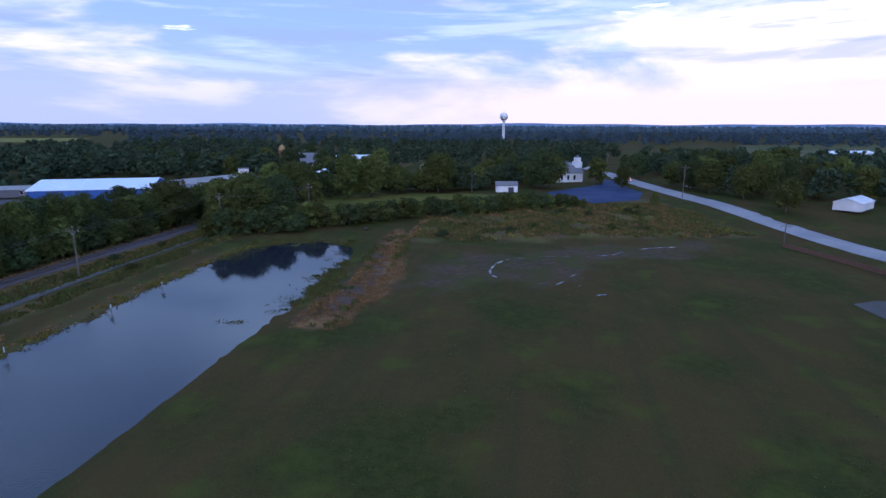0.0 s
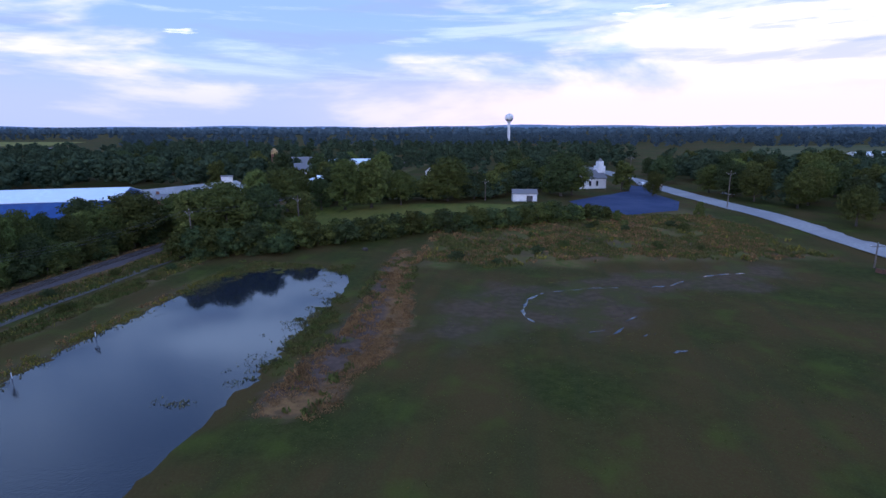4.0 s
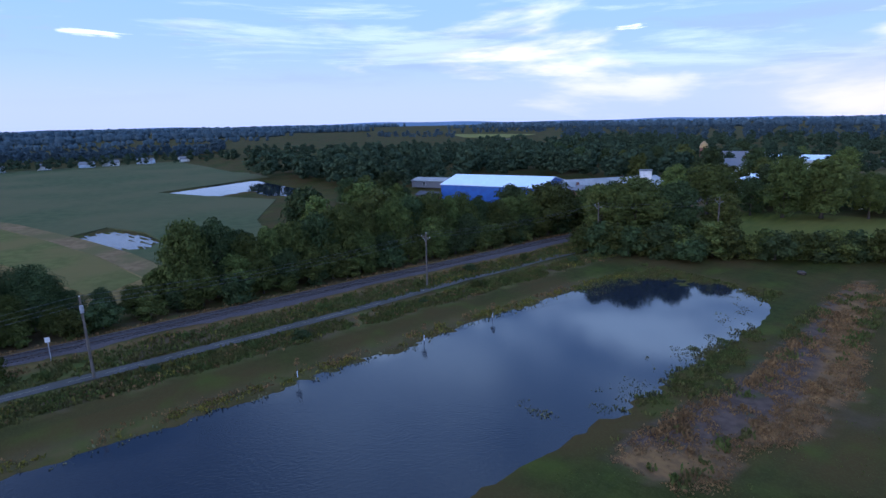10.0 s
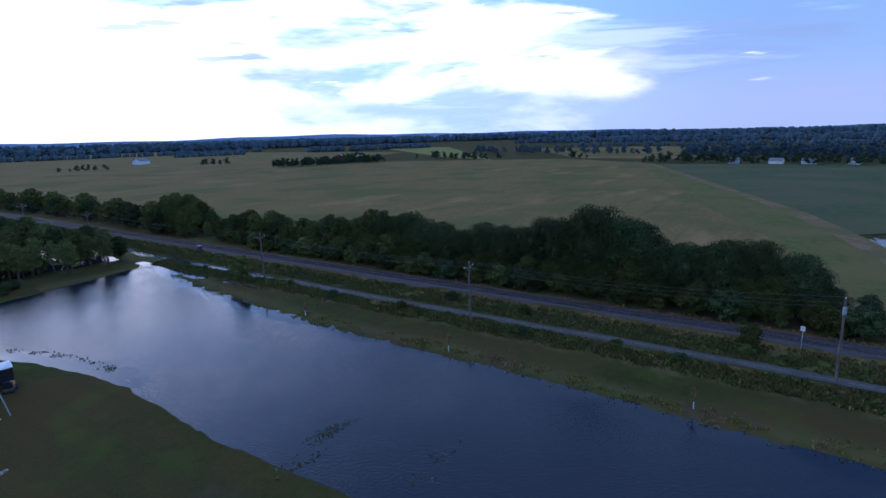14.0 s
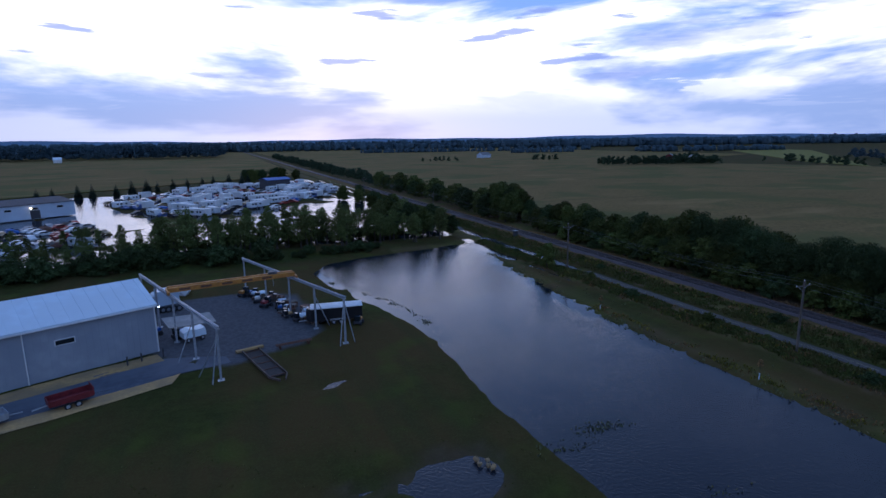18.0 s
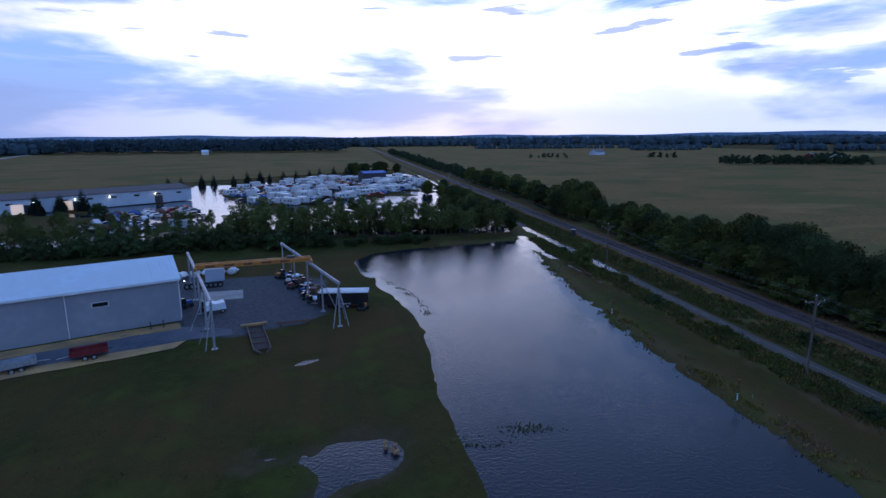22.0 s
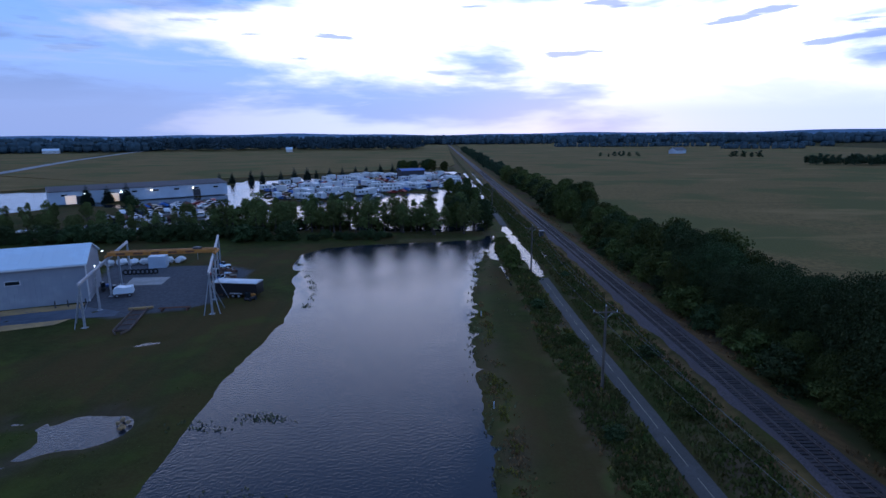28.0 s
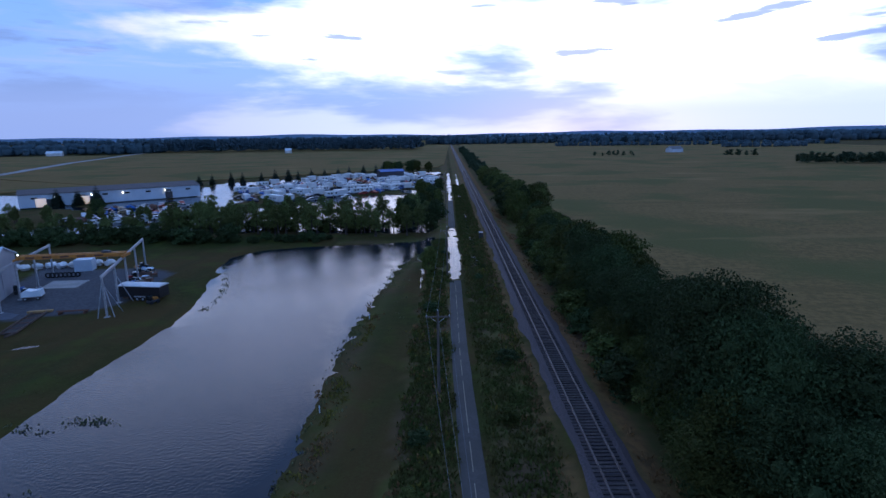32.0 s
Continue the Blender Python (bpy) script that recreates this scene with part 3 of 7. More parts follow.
# ---- the lie of the land ----
POND = [(24.6, 24), (27.2, 30), (31, 34.5), (37, 36), (43, 36.5), (47.5, 34.5), (50.3, 28), (51.3, 20), (52.0, 11), (52.9, 2), (53.5, -6), (52.9, -12),
        (52.4, -18), (52.2, -30), (52.4, -45), (52.3, -60), (52.2, -76), (52.8, -88), (53.2, -97), (52.4, -109), (51.9, -116), (52.4, -123), (54.3, -133),
        (57.6, -144), (59.6, -153), (60.4, -161), (55.6, -168), (47.5, -171.5), (37, -174), (27, -175.0), (20, -176.5), (15.8, -181), (16.9, -171),
        (18.9, -160), (21.9, -144), (23.4, -129), (24.4, -116), (24.6, -105), (24.5, -94), (24.6, -82), (25.4, -70), (26.0, -54), (25.9, -38),
        (25.2, -26), (24.8, -15), (24.4, -5), (24.9, 4), (24.9, 12)]


def poly_distance(px, py, poly):
    """Signed distance to a closed outline: negative inside."""
    p = np.array(poly, float)
    q = np.roll(p, -1, 0)
    best, inside = np.full(px.shape, 1e9), np.zeros(px.shape, bool)
    for (x0, y0), (x1, y1) in zip(p, q):
        dx, dy = x1 - x0, y1 - y0
        t = np.clip(((px - x0) * dx + (py - y0) * dy) / (dx * dx + dy * dy + 1e-12), 0, 1)
        best = np.minimum(best, np.hypot(px - x0 - t * dx, py - y0 - t * dy))
        if y0 != y1:
            inside ^= ((y0 > py) != (y1 > py)) & (px < dx * (py - y0) / dy + x0)
    return np.where(inside, -best, best)


def line_distance(px, py, line):
    best = np.full(px.shape, 1e9)
    for (x0, y0), (x1, y1) in zip(line, line[1:]):
        dx, dy = x1 - x0, y1 - y0
        t = np.clip(((px - x0) * dx + (py - y0) * dy) / (dx * dx + dy * dy + 1e-12), 0, 1)
        best = np.minimum(best, np.hypot(px - x0 - t * dx, py - y0 - t * dy))
    return best


def smooth(v, lo, hi):
    t = np.clip((v - lo) / (hi - lo), 0, 1)
    return t * t * (3 - 2 * t)


_rng = np.random.RandomState(5)
_WAVES = [(_rng.uniform(-1, 1), _rng.uniform(-1, 1), _rng.uniform(0, 6.28)) for _ in range(24)]


def wobble(px, py, size):
    """Smooth uneven field of about unit strength, features about size metres across."""
    s = np.zeros(np.shape(px))
    for i, (a, b, c) in enumerate(_WAVES):
        k = 6.28 / size * (0.5 + 0.09 * i)
        s = s + np.sin(k * (a * px + b * py) + c + i) / (1 + 0.12 * i)
    return s / 3.2


PUDDLE_YARD = [(65.1, -89.1), (64.4, -90.1), (62.7, -90.8), (59.1, -90.5), (58.0, -89.0), (57.8, -87.0), (58.4, -85.6), (59.7, -84.6), (62.1, -84.2), (63.4, -84.0), (65.6, -81.0), (64.4, -85.0), (65.5, -87.2), (67.3, -88.2), (69.6, -88.2), (69.6, -89.2), (67.0, -88.9)]
RISE = 3.0
POOL_YARD = [(131, -312), (119, -320), (110, -296), (98, -256), (94, -245), (102, -240), (101, -230), (108, -238), (114, -258), (120, -284)]
POOL_LOW = [(48, -282), (24, -290), (22, -262), (30, -236), (52, -226), (58, -246)]
SALVAGE = [(124, -326), (124, -300), (112, -276), (92, -262), (72, -262), (62, -276), (40, -292), (20, -318), (14, -350), (14, -398), (58, -410)]


def town_rise(px, py):
    return RISE * smooth(py, 48, 108)


def ground_height(px, py):
    px, py = np.asarray(px, float), np.asarray(py, float)
    h = 0.30 + 0.10 * wobble(px, py, 30) + 0.04 * wobble(px, py, 4)
    sd = poly_distance(px, py, POND) + np.where((px > 44) & (py < -14), 0.22, 0.45) * wobble(px, py, 5)
    h = np.where(sd > 0, np.minimum(h, 0.02 + 0.10 * sd), np.maximum(-0.55, 0.10 * sd))
    # grass just breaking the water off the east shore, and near the south-east shore
    for cx, cy, rx, ry, amp in ((50, 0, 5.0, 15, 0.30), (47.4, -17.6, 1.6, 0.8, 0.5), (46.0, -90, 2.2, 1.0, 0.48), (57.2, -146, 0.7, 3, 0.3),
                                (20.9, -140, 1.8, 18, 0.42), (24.0, -100, 1.5, 26, 0.36), (25.8, -30, 1.2, 26, 0.28), (33, 30, 6, 5, 0.40)):
        e = np.exp(-(((px - cx) / rx) ** 2 + ((py - cy) / ry) ** 2))
        h = h + np.where(sd < 0, amp * e * np.clip(0.5 + 0.9 * wobble(px + 40, py, 3.2), 0, 1.3), 0)
    # puddles on the mown field and the yard grass
    for line, w, d in (([(65.2, -109.4), (69.5, -107.9)], 0.7, 0.40), ([(73.2, -107.3), (74.2, -107.3)], 0.5, 0.36)):
        h = h - d * np.exp(-((line_distance(px, py, line) + 0.45 * wobble(px, py, 2.6)) / w) ** 2)
    yd = poly_distance(px, py, PUDDLE_YARD) + 0.22 * wobble(px, py, 3) + 0.12 * wobble(px, py, 0.9) - 0.3
    h = np.minimum(h, 0.05 + 0.12 * yd + 0.3 * (yd > 1))
    # flooded ground south of the levee, and the flooded low end of the trail and its ditches
    lev = -172 - 0.10 * (px - 20) * (px < 60)
    south = smooth(-py, 185, 194) * smooth(px, 12, 18) * (1 - smooth(-py + 0.62 * px, 420, 480))
    yard_fill = 1 - smooth(poly_distance(px, py, SALVAGE), -6, 6)
    h = h - south * (0.45 + 0.20 * wobble(px, py, 26) - 0.22 * yard_fill)
    for poly in (POOL_YARD, POOL_LOW):
        h = np.minimum(h, 0.05 * (poly_distance(px, py, poly) + 1.2 * wobble(px, py, 9)) + 0.02)
    lawn = 1 - smooth(poly_distance(px, py, [(182, -226), (174, -249), (158, -250), (142, -242), (130, -222), (136, -206), (160, -200)]) + 3 * wobble(px, py, 14), -4, 4)
    h = np.where(lawn > 0, h * (1 - lawn) + 0.28 * lawn, h)
    crest = np.exp(-((py + 180 + 0.02 * px) / 5.0) ** 2) * smooth(px, 24, 36)
    h = h + 0.5 * crest
    for line, w, d in (([(16.6, -131), (16.8, -142), (17.2, -152), (17.4, -166), (16.3, -182)], 0.8, 0.44), ([(6.4, -150), (6.0, -178), (6.2, -220), (6.0, -420)], 0.9, 0.42),
                       ([(10.8, -141), (10.8, -196)], 1.25, 0.52), ([(10.8, -262), (10.8, -420)], 1.25, 0.52), ([(15.5, -104), (15.3, -112)], 0.6, 0.36)):
        h = h - d * np.exp(-((line_distance(px, py, line) + 0.5 * wobble(px, py, 6)) / w) ** 2)
    # flooded hollows in the green field to the west
    for poly in ([(-179, -3), (-150, 8), (-158, 25), (-128, 27), (-120, 45), (-160, 60), (-190, 58), (-205, 42)], [(-86, -44), (-97, -35), (-82, -28), (-65, -27), (-60, -34), (-70, -42.5)]):
        d2 = poly_distance(px, py, poly) + 3.0 * wobble(px, py, 14) - 1.0 + (4.5 * np.sin(1.9 * py + 0.5 * px) if len(poly) == 6 else 0)
        h = np.where(d2 < 6, np.minimum(h, 0.04 * d2 + 0.10), h)
    # humps of the rough mound
    for cx, cy, rx, ry, amp in ((101, 52, 9, 4, 1.1), (112, 49, 6, 4, 0.9), (90, 50, 7, 4, 0.6), (122, 56, 9, 5, 0.7)):
        h = h + amp * np.exp(-(((px - cx) / rx) ** 2 + ((py - cy) / ry) ** 2))
    # railway bank
    h = h + 0.55 * (1 - smooth(np.abs(px), 2.0, 5.0))
    return h + town_rise(px, py)


def trail_line(py):
    """The trail's middle, which runs beside the railway."""
    return 10.1 + 0.7 * smooth(-np.asarray(py, float), 60, 110) - 1.6 * smooth(np.asarray(py, float), -30, 20)


def steps(*spans):
    out = [np.array([spans[0][0]])]
    for a, b, s in spans:
        out.append(np.linspace(a, b, max(1, int(round((b - a) / s))) + 1)[1:])
    return np.concatenate(out)


def build_ground():
    xs = steps((-4600, -1200, 400), (-1200, -260, 60), (-260, -60, 5), (-60, -14, 2.5), (-14, 132, 1.0), (132, 190, 2.0), (190, 320, 10), (320, 1200, 60), (1200, 4600, 400))
    ys = steps((-4600, -1200, 400), (-1200, -480, 60), (-480, -200, 4.0), (-200, -190, 2), (-190, 60, 1.0), (60, 130, 2.0), (130, 300, 10), (300, 1200, 60), (1200, 4600, 400))
    gx, gy = np.meshgrid(xs, ys)
    gz = ground_height(gx, gy)
    nx, ny = len(xs), len(ys)
    me = bpy.data.meshes.new("ground")
    i = np.arange(nx * ny).reshape(ny, nx)
    quads = np.stack([i[:-1, :-1], i[:-1, 1:], i[1:, 1:], i[1:, :-1]], -1).reshape(-1, 4)
    me.from_pydata(np.stack([gx, gy, gz], -1).reshape(-1, 3), [], quads)
    me.polygons.foreach_set("use_smooth", [True] * len(me.polygons))
    px, py = gx.ravel(), gy.ravel()
    w4, w12 = wobble(px, py, 4), wobble(px, py, 12)
    # weeds: the verges by trail and railway, the rough mound towards the town
    verge = (1 - smooth(np.abs(px - 14.0) + 0.8 * w4, 2.0, 3.6)) + (1 - smooth(np.abs(px - 5.6) + 0.5 * w4, 2.2, 3.2)) + (1 - smooth(np.abs(px + 7), 4, 9))
    mound = smooth(py - 0.22 * (px - 60) + 2.5 * w12, 36, 42) * smooth(px, 56, 64) * (1 - smooth(px + 0.36 * (py - 80), 132, 140)) * (1 - smooth(py - 0.5 * (px - 60), 84, 92))
    shore = np.exp(-((poly_distance(px, py, POND) - 1.0) / 1.6) ** 2) * (px < 40)
    weed = np.clip(verge + mound + 0.7 * shore, 0, 1)
    soil = 0.9 * (1 - smooth(poly_distance(px, py, STRIP) + 0.8 * w4, -0.8, 0.8))
    straw = 1 - smooth(poly_distance(px, py, STRIP_TAN) + 0.6 * w4, -0.7, 0.6)
    straw = np.maximum(straw, 0.75 * (1 - smooth(np.abs(px + 3.6) + 0.4 * w4, 0.5, 1.3)))
    straw = np.maximum(straw, 0.6 * (1 - smooth(np.abs(px - 3.3) + 0.4 * w4, 0.3, 1.0)))
    mud = 1 - smooth(poly_distance(px, py, MUDFLAT) + 3.0 * w12 + 0.8 * w4, -3.0, 2.5)
    mud = np.maximum(mud, 0.8 * (1 - smooth(poly_distance(px, py, PUDDLE_YARD) + w4, 0.0, 2.0)))
    yard = 1 - smooth(poly_distance(px, py, YARD) + 0.4 * w4, -0.4, 0.4)
    for name, values in (("crop", 1 - smooth(poly_distance(px, py, CROP) + 0.6 * w4, -1, 1)), ("weed", weed), ("soil", soil), ("straw", straw), ("mud", 0.6 * mud), ("gravel", yard)):
        me.attributes.new(name, "FLOAT", "POINT").data.foreach_set("value", np.clip(values, 0, 1).astype(np.float32))
    me.materials.append(GROUND)
    me.update()
    return setting("ground", me, GROUND, "mown dark green grass with muddy and weedy patches round a flooded pond", "ground")


STRIP = [(53.1, 53.8), (54.9, 54.2), (62.2, 23.2), (65.7, 5.7), (64.2, 3.3), (65.7, -3.3), (63.5, -6.6), (62.3, -9.4), (63.2, -16.5), (59.7, -18.7), (56.6, -18.1), (55.9, -12.2), (56.4, -7.1), (57.1, -0.9), (57.3, 7.4), (56.6, 16.7), (55.0, 33.5)]
STRIP_TAN = [(53.1, 53.8), (54.9, 54.2), (62.2, 23.2), (65.7, 5.7), (64.2, 3.3), (65.7, -3.3), (63.5, -6.6), (62.3, -9.4), (63.2, -16.5), (59.7, -18.7), (56.6, -18.1), (57.3, -15.6), (60.2, -12.6), (61.0, -7.8), (62.4, -0.2), (61.2, 9.2), (58.6, 22.1), (56.5, 33.9)]
MUDFLAT = [(69.5, 5), (68.5, 23), (81, 31), (97, 39), (125, 50), (131, 48), (122, 34), (117, 30), (101, 28), (97, 14), (90, 6), (83, 7), (74, 0)]
CROP = [(15, 62), (34, 69), (60, 79), (98, 93), (92, 105), (64, 110), (31, 101), (14, 92)]
YARD = [(85, -124.8), (80.5, -120.5), (76.5, -118.5), (69, -121.5), (65, -125.5), (64.4, -134), (66, -146), (73, -150.5), (86, -150), (97, -156), (92, -140)]
build_ground()


def build_water():
    xs = steps((-262, 14, 23), (14, 64, 1.0), (64, 240, 22))
    ys = steps((-476, -190, 22), (-190, 40, 1.25), (40, 46, 6))
    gx, gy = np.meshgrid(xs, ys)
    i = np.arange(gx.size).reshape(gx.shape)
    me = bpy.data.meshes.new("water")
    me.from_pydata(np.stack([gx, gy, 0 * gx], -1).reshape(-1, 3), [], np.stack([i[:-1, :-1], i[:-1, 1:], i[1:, 1:], i[1:, :-1]], -1).reshape(-1, 4))
    px, py = gx.ravel(), gy.ravel()
    near = poly_distance(px, py, POND) + 1.2 * wobble(px, py, 9)
    calm = np.exp(-((near + 0.3) / 2.4) ** 2) * ((px < 36) | (py < -116)) + 0.6 * smooth(-py, 176, 188)
    me.attributes.new("calm", "FLOAT", "POINT").data.foreach_set("value", np.clip(calm, 0, 1).astype(np.float32))
    me.materials.append(WATER)
    return setting("water", me, WATER, "still dark flood water mirroring the evening sky", "water")


build_water()


def field(name, poly, mat, z, label):
    """A crop field: a low block of standing crop over the ground."""
    mb = MB()
    mb.prism(poly, z - 0.4, z)
    return setting(name, mb, mat, label, "field")


field("field_west", [(-16, -36.5), (-30, -37), (-56, -41), (-82, -47.5), (-125, -60), (-386, -169), (-450, -260), (-380, -430), (-300, -470), (-640, -620), (-700, -3000), (-23, -3000)], FIELD_TAN, 0.75, "broad tan field of ripening crop beyond the trees")
field("field_track", [(-30, -31), (-56, -35), (-81, -41), (-123, -53.5), (-382, -161), (-386, -169), (-125, -60), (-82, -47.5), (-56, -41), (-30, -37)], DRY_EDGE, 0.62, "strip of dry reddish grass between two fields")
field("field_green", [(-22, -12), (-22, -29), (-56, -34.9), (-61, -36), (-59, -31), (-66, -26.5), (-82, -27.5), (-98, -34), (-90, -43.4), (-123, -53.4), (-384, -161), (-420, 96), (-215, 75), (-206, 45), (-180, -4), (-150, 8), (-120, 24), (-80, 2), (-40, -8)], FIELD_GREEN, 0.5, "low green crop field, partly flooded")
field("field_far_west", [(-452, -150), (-466, -256), (-760, -446), (-860, -300), (-800, -136)], FIELD_TAN, 0.7, "tan field beyond the green strip")
field("field_yellow", [(-470, -420), (-420, -330), (-900, -700), (-1000, -1000)], FIELD_YELLOW, 0.7, "yellow crop strip in the distance")
field("field_south", [(20, -480), (200, -345), (330, -420), (520, -900), (900, -3000), (-14, -3000), (14, -520)], FIELD_TAN, 0.8, "tan crop field behind the salvage yard")
field("field_southeast", [(200, -345), (345, -425), (530, -900), (1400, -900), (1400, -120), (360, -200)], FIELD_TAN, 0.7, "tan field beside the country road")
field("field_northwest", [(-590, 520), (-500, 520), (-600, 700), (-800, 660)], FIELD_YELLOW, RISE + 0.6, "pale field in a clearing of the far woods")
field("field_margin", [(-30, -37.4), (-56, -41.4), (-82, -47.9), (-125, -60.4), (-386, -169.4), (-410, -186), (-122, -81), (-76, -62), (-40, -50), (-22, -46)], FIELD_CORN, 0.79, "greener strip along the edge of the tan field")
field("field_northeast", [(210, 300), (900, 160), (1600, 500), (700, 760), (330, 620)], FIELD_GREEN, RISE + 1.2, "green field beyond the trees of the town")


# ---- railway and trail ----
def build_railway():
    line = thing("railway_track", pose(0, 0, 0), "single railway track on grey ballast beside the trail", "railway")
    tagged(line, kind="structure")
    y0, y1 = -2400, 400
    ys = np.concatenate([np.arange(y0, -300, 60), np.arange(-300, 120, 3.0), np.arange(120, y1, 20)])
    rise = town_rise(np.zeros(len(ys)), ys)
    prof = [(-3.3, 0.35), (-1.75, 1.02), (1.75, 1.02), (3.2, 0.35)]
    v, f = [], []
    for i, (y, r) in enumerate(zip(ys, rise)):
        wob = 0.18 * math.sin(y * 0.9) + 0.12 * math.sin(y * 2.3)
        v += [(x + (wob if abs(x) > 3 else 0), y, z + r) for x, z in prof]
        if i:
            f += [(4 * i - 4 + k, 4 * i - 3 + k, 4 * i + 1 + k, 4 * i + k) for k in range(3)]
    part("ballast", MB().add(v, f), BALLAST, line, "grey-violet crushed stone ballast")
    for s in (-0.755, 0.755):
        mb = MB()
        head = [(-0.07, 1.12), (0.07, 1.12), (0.02, 1.15), (0.02, 1.24), (0.037, 1.25), (0.037, 1.29), (-0.037, 1.29), (-0.037, 1.25), (-0.02, 1.24), (-0.02, 1.15)]
        n = len(head)
        v, f = [], []
        for i, (y, r) in enumerate(zip(ys, rise)):
            v += [(s + x, y, z + r) for x, z in head]
            if i:
                f += [(n * i - n + k, n * i - n + (k + 1) % n, n * i + (k + 1) % n, n * i + k) for k in range(n)]
        part("rail", mb.add(v, f), RAIL_STEEL, line, "steel rail with a polished head")
    tie_mesh = MB().box(-1.3, 1.3, -0.115, 0.115, 0.98, 1.12, 0.015).mesh("tie", TIE)
    rng = random.Random(3)
    for i in range(300):
        ob = part("tie", tie_mesh, TIE, line)
        ob.location, ob.rotation_euler = (rng.uniform(-0.04, 0.04), -66 - 0.52 * i, 0), (0, 0, rng.uniform(-0.012, 0.012))
    rest = MB()
    for y in list(np.arange(-66 + 0.52, 110, 0.52)) + list(np.arange(-66 - 0.52 * 300, -420, -0.52)):
        r = float(town_rise(0.0, y))
        rest.box(-1.3, 1.3, y - 0.115, y + 0.115, 0.98 + r, 1.12 + r)
    tagged(part("ties", rest, TIE, line), kind="stuff")


def ribbon(name, line, width, mat, lift, label, category, crown=0.0):
    """A paved strip that follows the ground along a line of places."""
    pts = []
    for (x0, y0), (x1, y1) in zip(line, line[1:]):
        n = max(1, int(math.hypot(x1 - x0, y1 - y0) / 3))
        pts += [(x0 + (x1 - x0) * k / n, y0 + (y1 - y0) * k / n) for k in range(n)]
    pts = np.array(pts + [line[-1]])
    d = np.gradient(pts, axis=0)
    d /= np.linalg.norm(d, axis=1)[:, None]
    side = np.stack([d[:, 1], -d[:, 0]], 1)
    offs = (-0.5, -0.25, 0, 0.25, 0.5)
    rng = np.random.RandomState(7)
    v, f = [], []
    mid = ground_height(pts[:, 0], pts[:, 1])
    for i, (p, s, z) in enumerate(zip(pts, side, mid)):
        for o in offs:
            e = rng.uniform(-0.05, 0.05) * width * 0.3 if abs(o) == 0.5 else 0
            q = p + s * (o * width + e)
            v.append((q[0], q[1], z + lift + crown * (1 - 4 * o * o)))
        if i:
            f += [(5 * i - 5 + k, 5 * i - 4 + k, 5 * i + 1 + k, 5 * i + k) for k in range(4)]
    return setting(name, MB().add(v, f), mat, label, category)


build_railway()
TRAIL = [(float(trail_line(y)), y) for y in range(-420, 48, 6)]
ribbon("trail", TRAIL, 2.0, ASPHALT, 0.05, "narrow grey asphalt trail, under water at its far end", "trail")
line_mesh = MB()
for y in np.arange(-138, 40, 1.0):
    x = float(trail_line(y))
    z = float(ground_height(x, y)) + 0.058
    z2 = float(ground_height(float(trail_line(y + 1)), y + 1)) + 0.058
    x2 = float(trail_line(y + 1))
    line_mesh.add([(x - 0.03, y, z), (x + 0.03, y, z), (x2 + 0.03, y + 1, z2), (x2 - 0.03, y + 1, z2)], [(0, 1, 2, 3)])
setting("trail_marking", line_mesh, YELLOW_LINE, "faded yellow centre line on the trail", "marking")

# ---- roads ----
ribbon("road", [(182, -40), (171, 12), (163, 45), (153.5, 76), (143, 108), (136, 143), (130, 180), (122, 230), (100, 330)], 8.4, ROAD_CONCRETE, 0.12, "pale concrete road into the town", "road", 0.06)
ribbon("country_road", [(290, -300), (340, -438), (420, -640), (510, -918), (560, -1100)], 9.0, ROAD_CONCRETE, 0.8, "pale straight country road", "road")
LOT = [(94, 118), (99, 96), (110, 94.5), (124, 103), (129, 122), (126, 140), (128, 165), (121, 172), (118, 150), (112, 142)]
lot = patch(LOT, 0.1)
setting("parking_lot", lot, LOT_ASPHALT, "wet asphalt parking lot by the church, the sky's blue in its colour", "parking lot")
gz = lambda x, y: float(ground_height(x, y))


# ---- trees ----
def leaf_cloud(rng, centers, radii, count, size, squash=0.8):
    """Many small bent leaf sprays over a set of clumps."""
    which = rng.choice(len(centers), count, p=radii**2 / (radii**2).sum())
    d = rng.normal(size=(count, 3))
    d /= np.linalg.norm(d, axis=1)[:, None]
    d[:, 2] = np.where(d[:, 2] < -0.35, -d[:, 2], d[:, 2])
    r = radii[which] * (0.58 + 0.58 * rng.rand(count) ** 0.8)
    c = centers[which] + d * r[:, None] * np.array([1, 1, squash])
    n = d + 0.6 * rng.normal(size=(count, 3))
    n /= np.linalg.norm(n, axis=1)[:, None]
    t = np.cross(n, rng.normal(size=(count, 3)))
    t /= np.linalg.norm(t, axis=1)[:, None]
    b = np.cross(n, t)
    s = (size * (0.6 + 0.8 * rng.rand(count)))[:, None]
    v = np.stack([c - t * s, c - b * s * 0.55 + n * s * 0.15, c + t * s - n * s * 0.25, c + b * s * 0.55 + n * s * 0.15], 1)
    return v.reshape(-1, 3), np.arange(count * 4).reshape(-1, 4)


def lump(rng, c, r, squash=0.8, core=0.75, rings=4, seg=7):
    """A rough low-poly core inside a clump, which closes the view through it."""
    v, f = [], []
    for i in range(rings + 1):
        th = math.pi * i / rings
        for j in range(seg):
            k = r * core * (0.8 + 0.4 * rng.rand())
            ph = 2 * math.pi * (j + 0.5 * (i % 2)) / seg
            v.append((c[0] + k * math.sin(th) * math.cos(ph), c[1] + k * math.sin(th) * math.sin(ph), c[2] + squash * k * math.cos(th)))
    for i in range(rings):
        f += [(i * seg + j, i * seg + (j + 1) % seg, (i + 1) * seg + (j + 1) % seg, (i + 1) * seg + j) for j in range(seg)]
    return v, f


